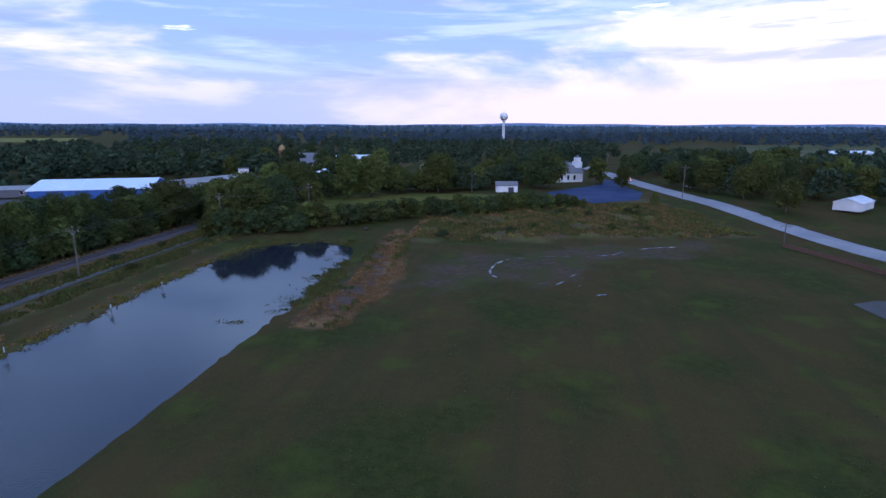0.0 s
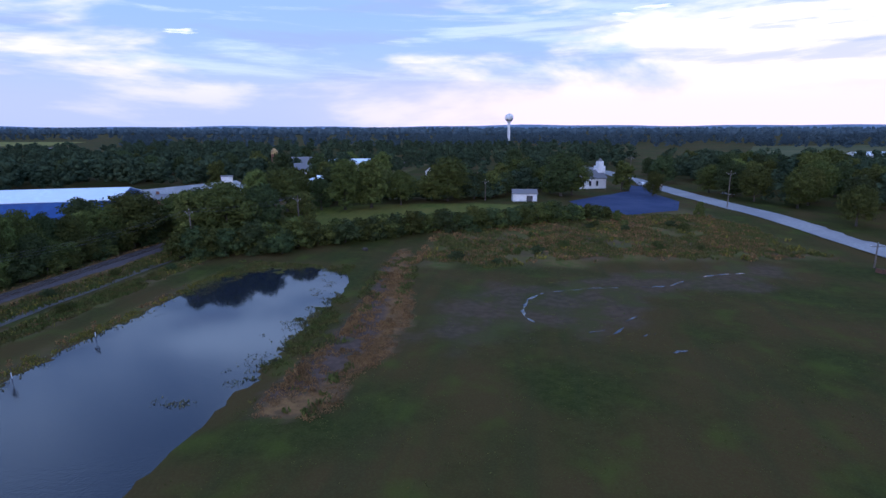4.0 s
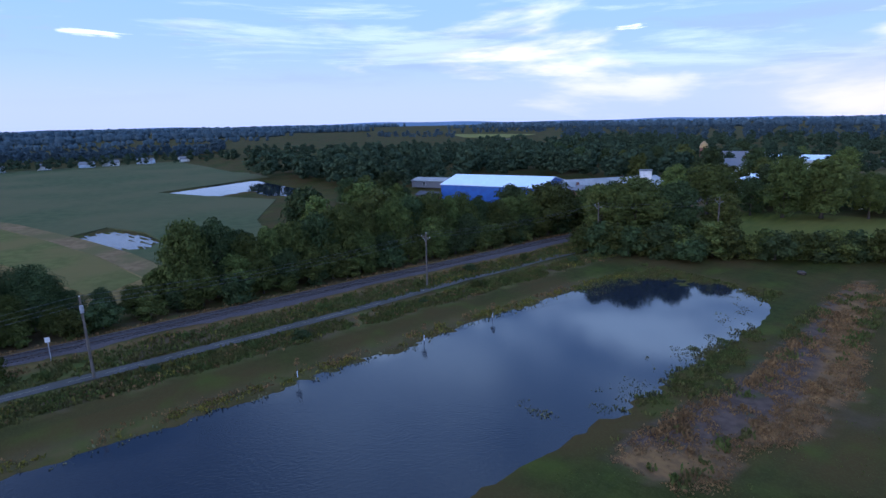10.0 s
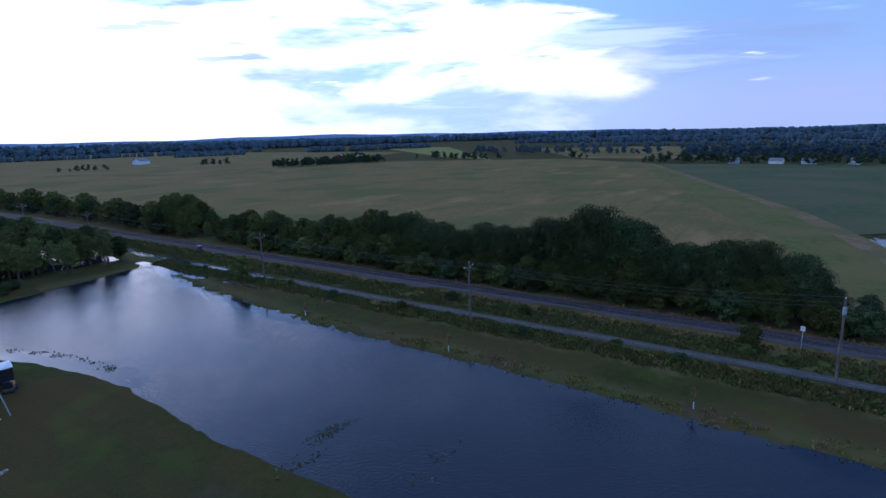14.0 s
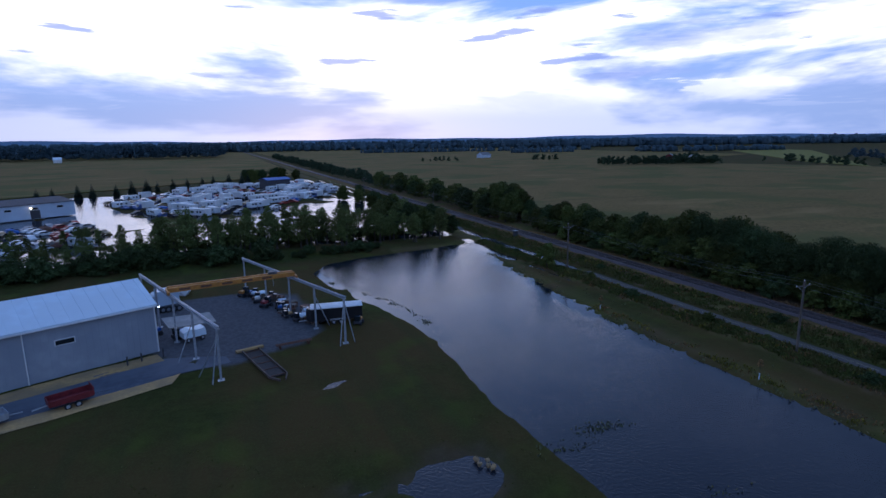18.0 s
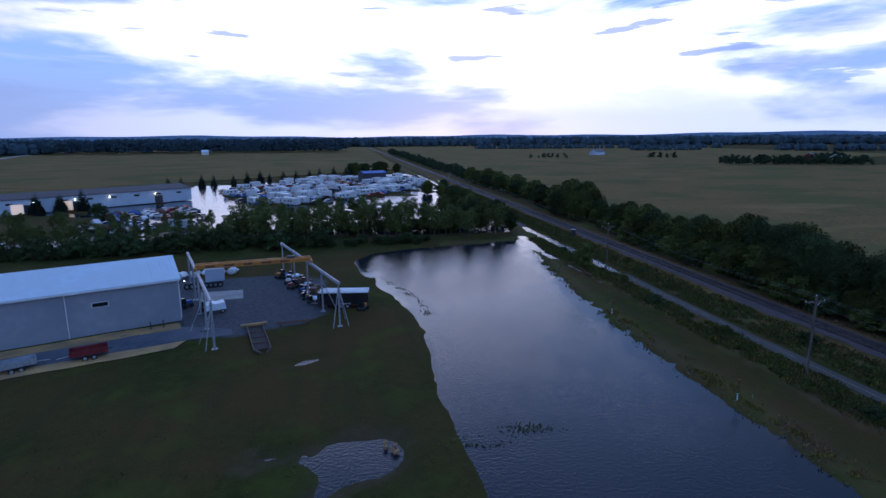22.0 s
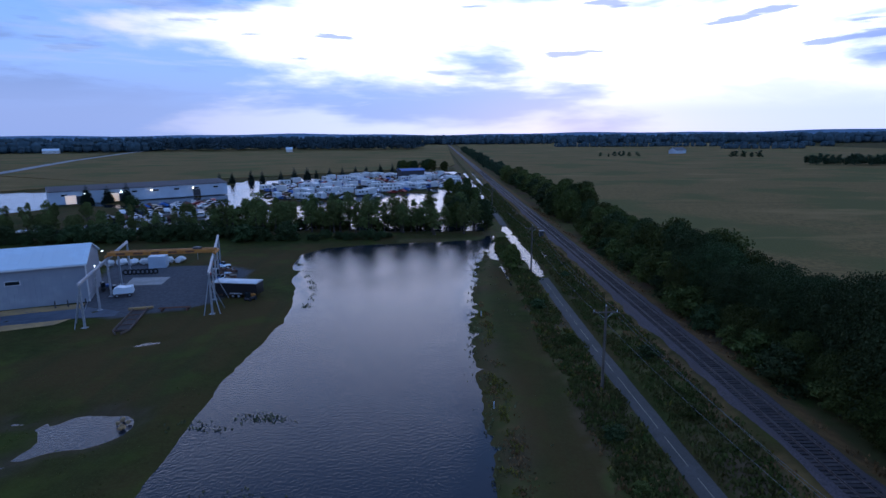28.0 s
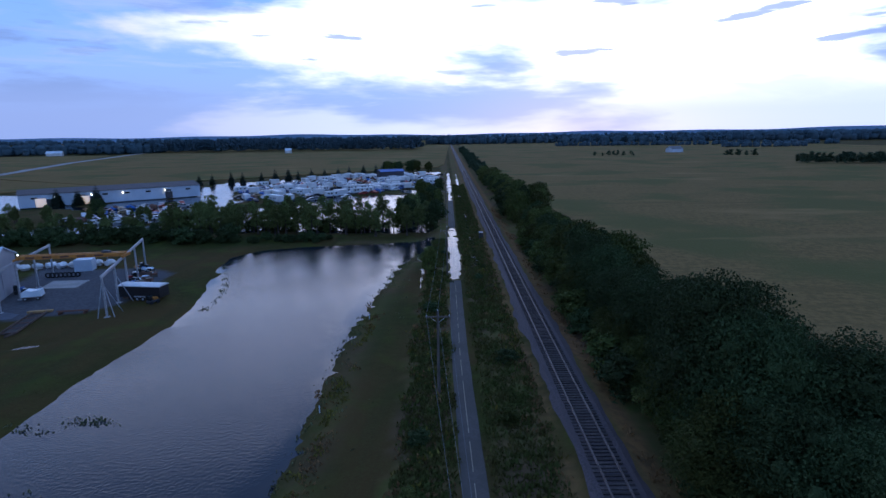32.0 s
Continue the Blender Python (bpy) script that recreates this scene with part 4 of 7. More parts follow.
def tree_meshes(seed, height, spread, clear, leaves, size, mat, lobes=16, core=0.52):
    """Trunk with limbs, and a crown of leaf clumps, of a broad tree."""
    rng = np.random.RandomState(seed)
    trunk = MB()
    top = height * 0.72
    bend = rng.uniform(-0.04, 0.04, 2) * height
    r = 0.018 * height + 0.05
    pts = [np.array([bend[0] * t * t, bend[1] * t * t, top * t]) for t in (0, 0.08, 0.35, 0.7, 1.0)]
    rad = [r * 1.5, r, r * 0.8, r * 0.5, r * 0.15]
    for a, b, ra, rb in zip(pts, pts[1:], rad, rad[1:]):
        trunk.tube(a, b, ra, rb, 7, False)
    centers, radii = [], []
    for k in range(lobes):
        t = (k + 0.5) / lobes
        z = height * (clear + (0.93 - clear) * t ** 0.85)
        prof = math.sin(math.pi * (0.16 + 0.80 * t)) ** 0.7
        ang, rr = k * 2.4 + rng.uniform(-0.5, 0.5), spread * prof * rng.uniform(0.35, 0.78)
        c = np.array([math.cos(ang) * rr, math.sin(ang) * rr, z])
        centers.append(c), radii.append(spread * rng.uniform(0.26, 0.46) * (0.75 + 0.4 * prof))
        if k % 2 == 0 and height > 7:
            base = pts[2] * (1 - t) + pts[3] * t
            trunk.tube(base, c, r * 0.36, r * 0.08, 5, False)
    centers.append(np.array([0, 0, height * (0.55 + clear * 0.4)])), radii.append(spread * 0.55)
    centers, radii = np.array(centers), np.array(radii)
    crown = MB()
    for c, q in zip(centers, radii):
        crown.add(*lump(rng, c, q, 0.8, core))
    v, f = leaf_cloud(rng, centers, radii, leaves, size)
    crown.add(v, [tuple(q) for q in f])
    return trunk.mesh("trunk", BARK), crown.mesh("crown", mat)


def conifer_meshes(seed, height, spread, tiers=11):
    rng = np.random.RandomState(seed)
    trunk = MB().tube((0, 0, 0), (0, 0, height * 0.98), 0.02 * height, 0.01, 6)
    v, f = [], []
    for i in range(tiers):
        t = i / (tiers - 1)
        z, r = height * (0.10 + 0.86 * t), spread * (1 - t) ** 0.85 + 0.1
        for j in range(max(6, int(20 * (1 - 0.6 * t)))):
            a, k = rng.uniform(0, 6.28), r * rng.uniform(0.75, 1.1)
            d, s = np.array([math.cos(a), math.sin(a), 0]), np.array([-math.sin(a), math.cos(a), 0])
            b = np.array([0, 0, z])
            w = 0.2 * spread + 0.16 * r
            v += [b + d * 0.05, b + d * k * 0.6 + s * w + (0, 0, -0.12 * k), b + d * k + (0, 0, -0.38 * k), b + d * k * 0.6 - s * w + (0, 0, -0.12 * k)]
            f.append(tuple(range(len(v) - 4, len(v))))
    return trunk.mesh("trunk", BARK), MB().add(v, f).mesh("crown", CONIFER)


CLOSE = [tree_meshes(5 + i, 10, s, c, 24000, 0.105, m, 34, 0.32) for i, (s, c, m) in enumerate(((4.4, 0.10, LEAF_DARK), (4.0, 0.08, LEAF), (4.8, 0.12, LEAF_DARK)))]
NEAR = [tree_meshes(10 + i, 10, s, c, 4600, 0.23, m, 26, 0.45) for i, (s, c, m) in enumerate(((4.4, 0.12, LEAF), (3.8, 0.08, LEAF_DARK), (4.8, 0.16, LEAF), (3.4, 0.10, LEAF_LIGHT)))]
FAR = [tree_meshes(30 + i, 10, s, c, 1500, 0.42, m, 18) for i, (s, c, m) in enumerate(((4.6, 0.10, LEAF_DARK), (4.0, 0.08, LEAF), (5.0, 0.12, LEAF_DARK), (4.2, 0.10, LEAF_LIGHT)))]
CONES = [conifer_meshes(50 + i, 10, s, 15) for i, s in enumerate((3.2, 3.7))]
SHRUB = [tree_meshes(60 + i, 4, s, 0.0, 1300, 0.20, m, 14) for i, (s, m) in enumerate(((2.2, LEAF), (2.6, LEAF_DARK), (1.9, LEAF_LIGHT)))]


WILLOW = [tree_meshes(80 + i, 6, s, 0.22, 1700, 0.13, m, 15, 0.30) for i, (s, m) in enumerate(((1.5, WILLOW_LEAF), (1.9, WILLOW_LEAF), (1.3, WILLOW_LEAF), (1.7, WILLOW_LEAF)))]


def plant(kind, meshes, x, y, height, base, label, category, group, seed, z=None, wide=1.0):
    """One tree or shrub of its own at a place, turned and scaled."""
    rng = random.Random(seed)
    s = height / base
    ob = thing(kind, pose(x, y, gz(x, y) - 0.05 if z is None else z, rng.uniform(-2, 2), rng.uniform(-2, 2), rng.uniform(0, 360)), label, category, group)
    k = s * wide * rng.uniform(0.9, 1.12)
    ob.scale = (k, k, s)
    for name, me in zip(("trunk", "crown"), meshes):
        part(name, me, None, ob)
    return ob


tree_seed = [100]


def tree(x, y, h, pool=None, label="leafy dark green broad tree", group="", wide=1.0, which=None, category="tree"):
    tree_seed[0] += 1
    pool = NEAR if pool is None else pool
    m = pool[(tree_seed[0] * 7 + 3) % len(pool) if which is None else which]
    base = 4 if pool is SHRUB else 6 if pool is WILLOW else 10
    name = "shrub" if pool is SHRUB else "willow" if pool is WILLOW else "conifer" if pool is CONES else "tree"
    return plant(name, m, x, y, h, base, label, category, group, tree_seed[0], None, wide)


rng = random.Random(11)
BELT = "trees along the railway"
# the belt of trees west of the railway, with its dips and gaps: how high its top stands along the line
BELT_Y = (-222, -214, -206, -199, -196, -191, -188, -181, -174, -166, -160, -157, -149, -138, -129, -121, -115, -111, -106, -100, -92, -86, -81, -77, -74, -70, -66, -61, -55, -51, -44, -39, -36.5, -32, -27, -23, -14, -4, 12, 24, 32, 48, 62)
BELT_H = (8, 14.5, 12, 9, 3.5, 4, 6.5, 9, 9.5, 10.6, 7, 6.5, 9.8, 11, 13, 12, 9, 9.8, 11.6, 10.3, 13, 15.6, 16.4, 14.4, 10, 10.2, 11.6, 12.2, 11, 6, 5.2, 6.4, 13.4, 15.2, 12.4, 10.5, 13.5, 15, 14, 12.5, 10.8, 10.5, 9.5)
y = -220.0
while y < 62:
    top = float(np.interp(y, BELT_Y, BELT_H))
    near_by = -128 < y < -50
    tree(-10.2 + rng.uniform(-1.6, 1.2), y, 0.94 * top * rng.uniform(0.90, 1.0), CLOSE if near_by else NEAR, "leafy green tree in the belt beside the railway", BELT, 0.78 if top > 11 else 1.0)
    if top > 7:
        tree(-15.5 + rng.uniform(-1.5, 1.5), y + rng.uniform(0.5, 2.5), top * rng.uniform(0.62, 0.84), CLOSE if -118 < y < -68 else NEAR, "leafy green tree at the back of the belt", BELT, 0.95)
        tree(-7.8 + rng.uniform(-0.6, 0.6), y + rng.uniform(0.8, 2.8), top * rng.uniform(0.40, 0.62), CLOSE if near_by else NEAR, "smaller leafy tree at the railway's edge", BELT, 1.2)
    y += 3.0 + 0.14 * top + rng.uniform(-0.6, 0.6)
for i in range(46):
    y = -168 + 5.3 * i + rng.uniform(-1.5, 1.5)
    tree(-6.3 + rng.uniform(-0.9, 0.7), y, rng.uniform(2.6, 4.6), SHRUB, "low green brush at the edge of the railway", "brush along the railway", 1.2, category="shrub")
for i in range(22):
    y = -222 - 6 * i - rng.uniform(0, 4)
    tree(-10 + rng.uniform(-3, 2), y, rng.uniform(4.5, 8) if i % 4 else rng.uniform(8, 10), FAR, "dark tree in the far belt beside the railway", BELT, 1.2)
# woods west of the railway towards the town
for i in range(56):
    x, y = rng.uniform(-100, -20), rng.uniform(-6, 62)
    if x < -46 and y < 26 + 0.25 * (-x - 46):
        continue
    if poly_distance(np.array(x), np.array(y), [(-80, 48), (-72, 84), (-34, 100), (-14, 66), (-30, 44)]) < 1:
        continue
    tree(x, y, rng.uniform(6.5, 9.5) if y > 20 else rng.uniform(10, 15), FAR, "dark leafy tree in the small wood", "trees of the wood")

# hedge between the mown field and the crop
for i in range(52):
    t = i / 51
    x, y = 10 + 92 * t + rng.uniform(-1, 1), 38 + 30 * min(1, t * 2.2) + 22 * max(0, t - 0.45) / 0.55 + rng.uniform(-1.2, 1.2)
    tree(x, y, rng.uniform(3.9, 5.8) * (1.2 if t < 0.25 else 1) * (0.8 if t > 0.85 else 1), SHRUB, "dense green shrub in the hedge at the field's edge", "hedge shrubs", 1.15, category="shrub")
# single trees of the near edge of the town
for x, y, h, p in ((4, 84, 13, NEAR), (11, 88, 12.5, NEAR), (-2, 80, 7, NEAR), (27, 93, 14.5, NEAR), (34, 97, 14.5, NEAR), (42, 102, 10.5, NEAR), (20, 92, 9.5, NEAR), (55, 113, 14, NEAR), (50, 112, 9, FAR), (63, 120, 9, FAR),
                   (92, 132, 15, NEAR), (96, 135, 13, NEAR), (69, 126, 9, FAR), (73, 131, 8, FAR), (-6, 70, 10, NEAR), (-6, 62, 10, NEAR), (7, 48, 13.5, NEAR), (12, 53, 14, NEAR), (18, 60, 13, NEAR), (8, 60, 13, NEAR), (25, 66, 10.5, NEAR), (-7, 46, 12.5, NEAR), (13, 66, 11, NEAR), (-10, 86, 6, FAR), (-8, 80, 6, FAR), (-30, 58, 9, FAR),
                   (115.5, 153, 11, FAR), (123.5, 136, 8.5, NEAR), (70, 150, 10, FAR), (80, 158, 11, FAR), (86, 150, 9, FAR), (48, 135, 10, FAR), (30, 118, 11, FAR), (18, 110, 11, FAR), (8, 104, 11, FAR)):
    tree(x, y, h, p, "spreading tree at the edge of the town", "trees of the town", 1.15)
for i in range(14):
    tree(8 + 22 * rng.random(), 40 + 16 * rng.random() + 6, rng.uniform(3.5, 6), SHRUB, "tall shrub at the corner of the hedge", "hedge shrubs", 1.1, category="shrub")
tree(127, 93, 4.4, SHRUB, "round dark bush by the parking lot", "", 0.75, category="bush")
tree(104.5, 86, 3.0, SHRUB, "small bush at the end of the hedge", "", 0.9, category="bush")
for x, y, h in ((167, -258, 8), (161, -262, 7), (154.5, -264, 8.5)):
    tree(x, y, h, CONES, "dark conifer before the long building", "conifers by the factory", 1.2, category="conifer")
tree(140.5, -241, 5.0, SHRUB, "round dark bush on the flooded lawn", "", 1.0, 1, category="bush")
tree(15.8, -144.5, 5.2, SHRUB, "light green young tree beside the flooded trail", "", 0.8, 2)
tree(5.4, -58.4, 3.6, SHRUB, "dark tall shrub between railway and trail", "", 0.75, category="shrub")
# trees across the road
for x, y, h in ((163, 88, 10), (169, 101, 11), (160, 113, 11), (166, 120, 12), (153, 127, 11), (150, 138, 12), (172, 128, 13), (178, 150, 15), (192, 166, 15), (165, 190, 13), (183, 118, 11), (196, 112, 12), (207, 104, 12), (212, 92, 11), (146, 150, 10), (158, 145, 12)):
    tree(x, y, h, NEAR, "dark spreading tree across the road", "trees across the road", 1.1)
for i in range(34):
    y = rng.uniform(105, 240)
    x = 176 - 0.22 * (y - 90) + rng.uniform(4, 70)
    if poly_distance(np.array(x), np.array(y), [(160, 78), (205, 84), (205, 116), (160, 112)]) < 3:
        continue
    tree(x, y, rng.uniform(8, 13), FAR, "dark tree across the road", "trees across the road")
# the town under its trees
for i in range(40):
    y = 128 + 120 * rng.random()
    x = rng.uniform(-0.42 * y - 60, 120 + 0.10 * y)
    if abs(x - (136 - 0.28 * (y - 143))) < 9 or poly_distance(np.array(x), np.array(y), [(92, 122), (118, 122), (128, 185), (90, 190)]) < 2:
        continue
    tree(x, y, rng.uniform(8, 13), FAR, "dark tree between the houses of the town", "trees of the town")
# brush and willows on the flooded levee
for i in range(160):
    x = 20 + 148 * (i / 160) + rng.uniform(-2, 2)
    back = i % 3 == 0
    tree(x, (-210 if back else -187) - 0.04 * (x - 20) + rng.uniform(-6, 6), rng.uniform(6.0, 9.5) if x < 92 else rng.uniform(3.8, 6.0), WILLOW, "slender green willow standing in the flood", "levee willows", 1.0, category="willow")
for i in range(46):
    x = 30 + 66 * (i / 45) + rng.uniform(-1, 1)
    tree(x, -196 + rng.uniform(-5, 4), rng.uniform(1.8, 3.8), SHRUB, "green brush standing in the flood", "levee brush", 1.1, category="shrub")
for i in range(70):
    x = 42 + 126 * (i / 69) + rng.uniform(-1.2, 1.2)
    tree(x, -176.5 - 0.03 * min(max(x - 44, 0), 44) + 0.05 * max(x - 88, 0) + rng.uniform(-2.5, 2.0), rng.uniform(1.2, 2.4) if x < 66 else rng.uniform(2.2, 4.4), SHRUB, "dark green brush on the levee", "levee brush", 1.2, 1, category="shrub")
for i in range(20):
    tree(rng.uniform(15, 25), rng.uniform(-300, -190), rng.uniform(4, 8), FAR, "dark tree beside the flooded trail", "levee trees")
for i in range(9):
    tree(rng.uniform(24, 60), rng.uniform(-445, -425), rng.uniform(7, 9), FAR, "dark tree behind the salvage yard", "trees behind the yard")
for i in range(15):
    t = i / 14
    tree(150 - 96 * t + rng.uniform(-2, 2), -346 - 72 * t + rng.uniform(-2, 2), rng.uniform(6.0, 8.0), CONES, "small dark conifer in a row", "row of conifers", category="conifer")


# ---- far woodland, joined ----
def rough_tree(seed):
    """A cheap leafy tree, ten metres high, as arrays: for the joined woods."""
    r = np.random.RandomState(seed)
    k = 11
    c = np.array([(r.uniform(-2.9, 2.9) * (1 - 0.06 * i), r.uniform(-2.9, 2.9) * (1 - 0.06 * i), z) for i, z in enumerate(np.linspace(2.4, 8.4, k))])
    q = np.array([r.uniform(1.4, 2.3) * (1 - 0.03 * i) for i in range(k)])
    mb = MB()
    for a, b in zip(c, q):
        mb.add(*lump(r, a, b, 0.85, 0.60, 3, 5))
    v, f = leaf_cloud(r, c, q, 230, 0.55)
    mb.add(v, [tuple(t) for t in f])
    return np.vstack(mb.v), mb.f


ROUGH = [rough_tree(i) for i in range(5)]


CLEARING = [(-330, 330), (-250, 330), (-600, 800), (-860, 690)]
in_clearing = lambda x, y: y > 300 and float(poly_distance(np.array(x), np.array(y), CLEARING)) < 0


def woodland(name, bands, label, seed, leafy, mat):
    """Distant woods as many rough trees along bands: (from, to, depth, height, spacing)."""
    r = np.random.RandomState(seed)
    mb = MB()
    for (x0, y0), (x1, y1), depth, height, gap in bands:
        n = int(math.hypot(x1 - x0, y1 - y0) / (gap if leafy else 0.5 * gap))
        nx, ny = -(y1 - y0), x1 - x0
        k = math.hypot(nx, ny)
        for i in range(n):
            t = (i + r.rand()) / n
            o = r.uniform(-0.5, 0.5) * depth
            x, y = x0 + (x1 - x0) * t + nx / k * o, y0 + (y1 - y0) * t + ny / k * o
            if in_clearing(x, y):
                continue
            h = height * r.uniform(0.6, 1.1)
            z = RISE if y > 100 else 0.3
            if leafy:
                v, f = ROUGH[r.randint(5)]
                a = r.uniform(0, 6.28)
                s = h / 10
                w = s * r.uniform(0.9, 1.3)
                rot = np.array([[math.cos(a), -math.sin(a), 0], [math.sin(a), math.cos(a), 0], [0, 0, 1]])
                mb.add((v @ rot.T) * (w, w, s) + (x, y, z), f)
            else:
                rad = h * r.uniform(0.32, 0.5)
                mb.add(*lump(r, (x, y, z + h - rad * 0.8), rad, 0.8, 1.0, 4, 6))
                mb.add(*lump(r, (x, y, z + h * 0.36), rad, 0.9, 1.15, 3, 6))
    ob = new(name, mb.mesh(name, mat, True))
    return tagged(ob, label, "woodland", kind="stuff")


woodland("town_woods", [((14, 103), (72, 123), 9, 8, 1.2), ((60, 130), (84, 146), 10, 9, 2), ((-130, 132), (-30, 168), 46, 12, 1.6), ((-230, 190), (-60, 230), 80, 12, 1.8), ((-330, 300), (-100, 320), 110, 12, 2.2), ((150, 215), (260, 215), 60, 13, 2.0), ((160, 150), (300, 120), 70, 11, 2.0), ((140, 205), (330, 190), 70, 12, 2.2), ((-235, 110), (-95, 110), 100, 13, 1.6), ((-222, 72), (-120, 92), 55, 15, 1.5), ((-150, 200), (130, 260), 90, 11.5, 2.6), ((-220, 300), (150, 350), 110, 12, 2.6), ((-300, 420), (160, 470), 130, 12, 2.8), ((170, 250), (330, 300), 70, 11, 3.0), ((-330, 190), (-150, 210), 90, 11, 3.0), ((-10, -360), (-12, -900), 7, 8, 3.5),
                        ((-402, -175), (-400, 20), 34, 9, 3.2), ((-415, 20), (-380, 110), 40, 9, 4), ((-380, 110), (-230, 150), 60, 11, 4), ((-450, -440), (-420, -330), 25, 9, 6), ((-372, -436), (-262, -474), 16, 9, 1.3), ((-380, -470), (-398, -512), 14, 10, 3), ((-300, -600), (-270, -606), 10, 8, 4), ((-190, -640), (-150, -650), 10, 7, 5), ((-470, -270), (-455, -240), 12, 8, 6),
                        ((-470, -420), (-455, -370), 6, 6, 12)],
         "dark dense trees of the town and the field edges", 22, True, TOWN_LEAF)
# the farther woods take the leaf colour with the haze in it
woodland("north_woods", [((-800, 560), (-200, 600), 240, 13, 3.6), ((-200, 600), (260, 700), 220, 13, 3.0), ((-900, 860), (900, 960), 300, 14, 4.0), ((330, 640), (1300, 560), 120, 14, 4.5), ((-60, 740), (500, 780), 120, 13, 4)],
         "dark woods beyond the town", 23, True, HAZED_WOOD)
woodland("south_woods", [((60, -1060), (600, -1060), 170, 22, 1.3), ((-520, -160), (-480, 120), 90, 13, 1.8), ((-700, -1500), (60, -1480), 120, 18, 4), ((-620, -480), (-560, -200), 60, 11, 5)], "woods beyond the fields, their haze in a blue-green colour", 24, True, HAZED_WOOD)
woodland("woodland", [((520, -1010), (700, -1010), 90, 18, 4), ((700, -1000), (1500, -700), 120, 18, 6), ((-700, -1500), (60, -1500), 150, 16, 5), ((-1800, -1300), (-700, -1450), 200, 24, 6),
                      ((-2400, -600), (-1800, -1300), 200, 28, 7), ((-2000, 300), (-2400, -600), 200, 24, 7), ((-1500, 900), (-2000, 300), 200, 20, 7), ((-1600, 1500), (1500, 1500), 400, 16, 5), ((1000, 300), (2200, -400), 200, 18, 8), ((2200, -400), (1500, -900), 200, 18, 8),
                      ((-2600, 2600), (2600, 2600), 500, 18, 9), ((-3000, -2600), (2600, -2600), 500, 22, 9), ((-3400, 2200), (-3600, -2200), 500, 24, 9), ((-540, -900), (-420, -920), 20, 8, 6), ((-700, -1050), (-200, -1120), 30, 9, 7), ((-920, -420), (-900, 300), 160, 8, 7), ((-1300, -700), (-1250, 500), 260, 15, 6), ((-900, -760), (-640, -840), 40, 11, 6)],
         "belts of distant woodland, tinted blue for haze", 21, False, HAZED_WOOD)


def hazed_hills():
    """A ring of low hills that closes the horizon, its haze put into the colour."""
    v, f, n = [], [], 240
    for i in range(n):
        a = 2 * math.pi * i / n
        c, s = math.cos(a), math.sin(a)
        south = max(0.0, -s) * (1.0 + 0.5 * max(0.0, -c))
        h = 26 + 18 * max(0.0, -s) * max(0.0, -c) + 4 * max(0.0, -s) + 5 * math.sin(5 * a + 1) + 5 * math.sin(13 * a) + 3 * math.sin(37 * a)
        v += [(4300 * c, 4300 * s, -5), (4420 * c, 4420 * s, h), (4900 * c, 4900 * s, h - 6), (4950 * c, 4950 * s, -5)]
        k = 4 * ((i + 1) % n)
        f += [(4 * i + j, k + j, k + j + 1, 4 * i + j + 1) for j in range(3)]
    setting("backdrop", MB().add(v, f), HAZED_HILLS, "low hills along the horizon, coloured a hazy blue", "hills")


hazed_hills()

# thin puddles left on the mown field
def puddle_streak(line, width, seed):
    """A broken thread of shallow water with ragged edges that follows the ground."""
    r = np.random.RandomState(seed)
    pts = []
    for (x0, y0), (x1, y1) in zip(line, line[1:]):
        n = max(2, int(math.hypot(x1 - x0, y1 - y0) / 0.5))
        pts += [(x0 + (x1 - x0) * k / n, y0 + (y1 - y0) * k / n) for k in range(n)]
    pts = np.array(pts + [line[-1]]) + r.normal(0, 0.07, (len(pts) + 1, 2))
    d = np.gradient(pts, axis=0)
    d /= np.linalg.norm(d, axis=1)[:, None]
    side = np.stack([d[:, 1], -d[:, 0]], 1)
    half = width * 0.5 * np.clip(0.55 + 0.55 * np.sin(np.arange(len(pts)) * 0.9 + seed) + r.uniform(-0.35, 0.45, len(pts)), 0.06, 1.3)
    half[0] = half[-1] = 0.02
    v, f = [], []
    for i, (p, s, w) in enumerate(zip(pts, side, half)):
        for k in (-1, -0.3, 0.3, 1):
            q = p + s * (w * k)
            v.append((q[0], q[1], float(ground_height(q[0], q[1])) + 0.035))
        if i:
            f += [(4 * i - 4 + k, 4 * i - 3 + k, 4 * i + 1 + k, 4 * i + k) for k in range(3)]
    setting("puddle", MB().add(v, f), WATER, "thin shallow puddle on the mown grass", "puddle")


for i, (line, w) in enumerate((([(82.8, 11.0), (81.4, 14), (81.2, 17.3), (82, 21.9), (84.5, 25.5)], 0.9), ([(86, 26.6), (89, 28.0), (93, 29.6), (97.3, 30.6)], 0.35), ([(101, 31.3), (106, 33.2), (109.3, 36.8)], 0.6), ([(112, 39.6), (117, 42.1), (122, 44)], 0.7),
                               ([(98, 16.7), (95.7, 13.6)], 0.4), ([(95, 11.4), (94.2, 9.6), (93.2, 8.2)], 0.6), ([(99.5, 3), (101.4, 4.1)], 0.7), ([(90, 8.5), (92.4, 9.8)], 0.3), ([(97, 8), (99, 9.5)], 0.3))):
    puddle_streak(line, 0.65 * w, i)


# ---- buildings ----
def frame_at(x, y, heading, z):
    return pose(x, y, z, 0, 0, heading)


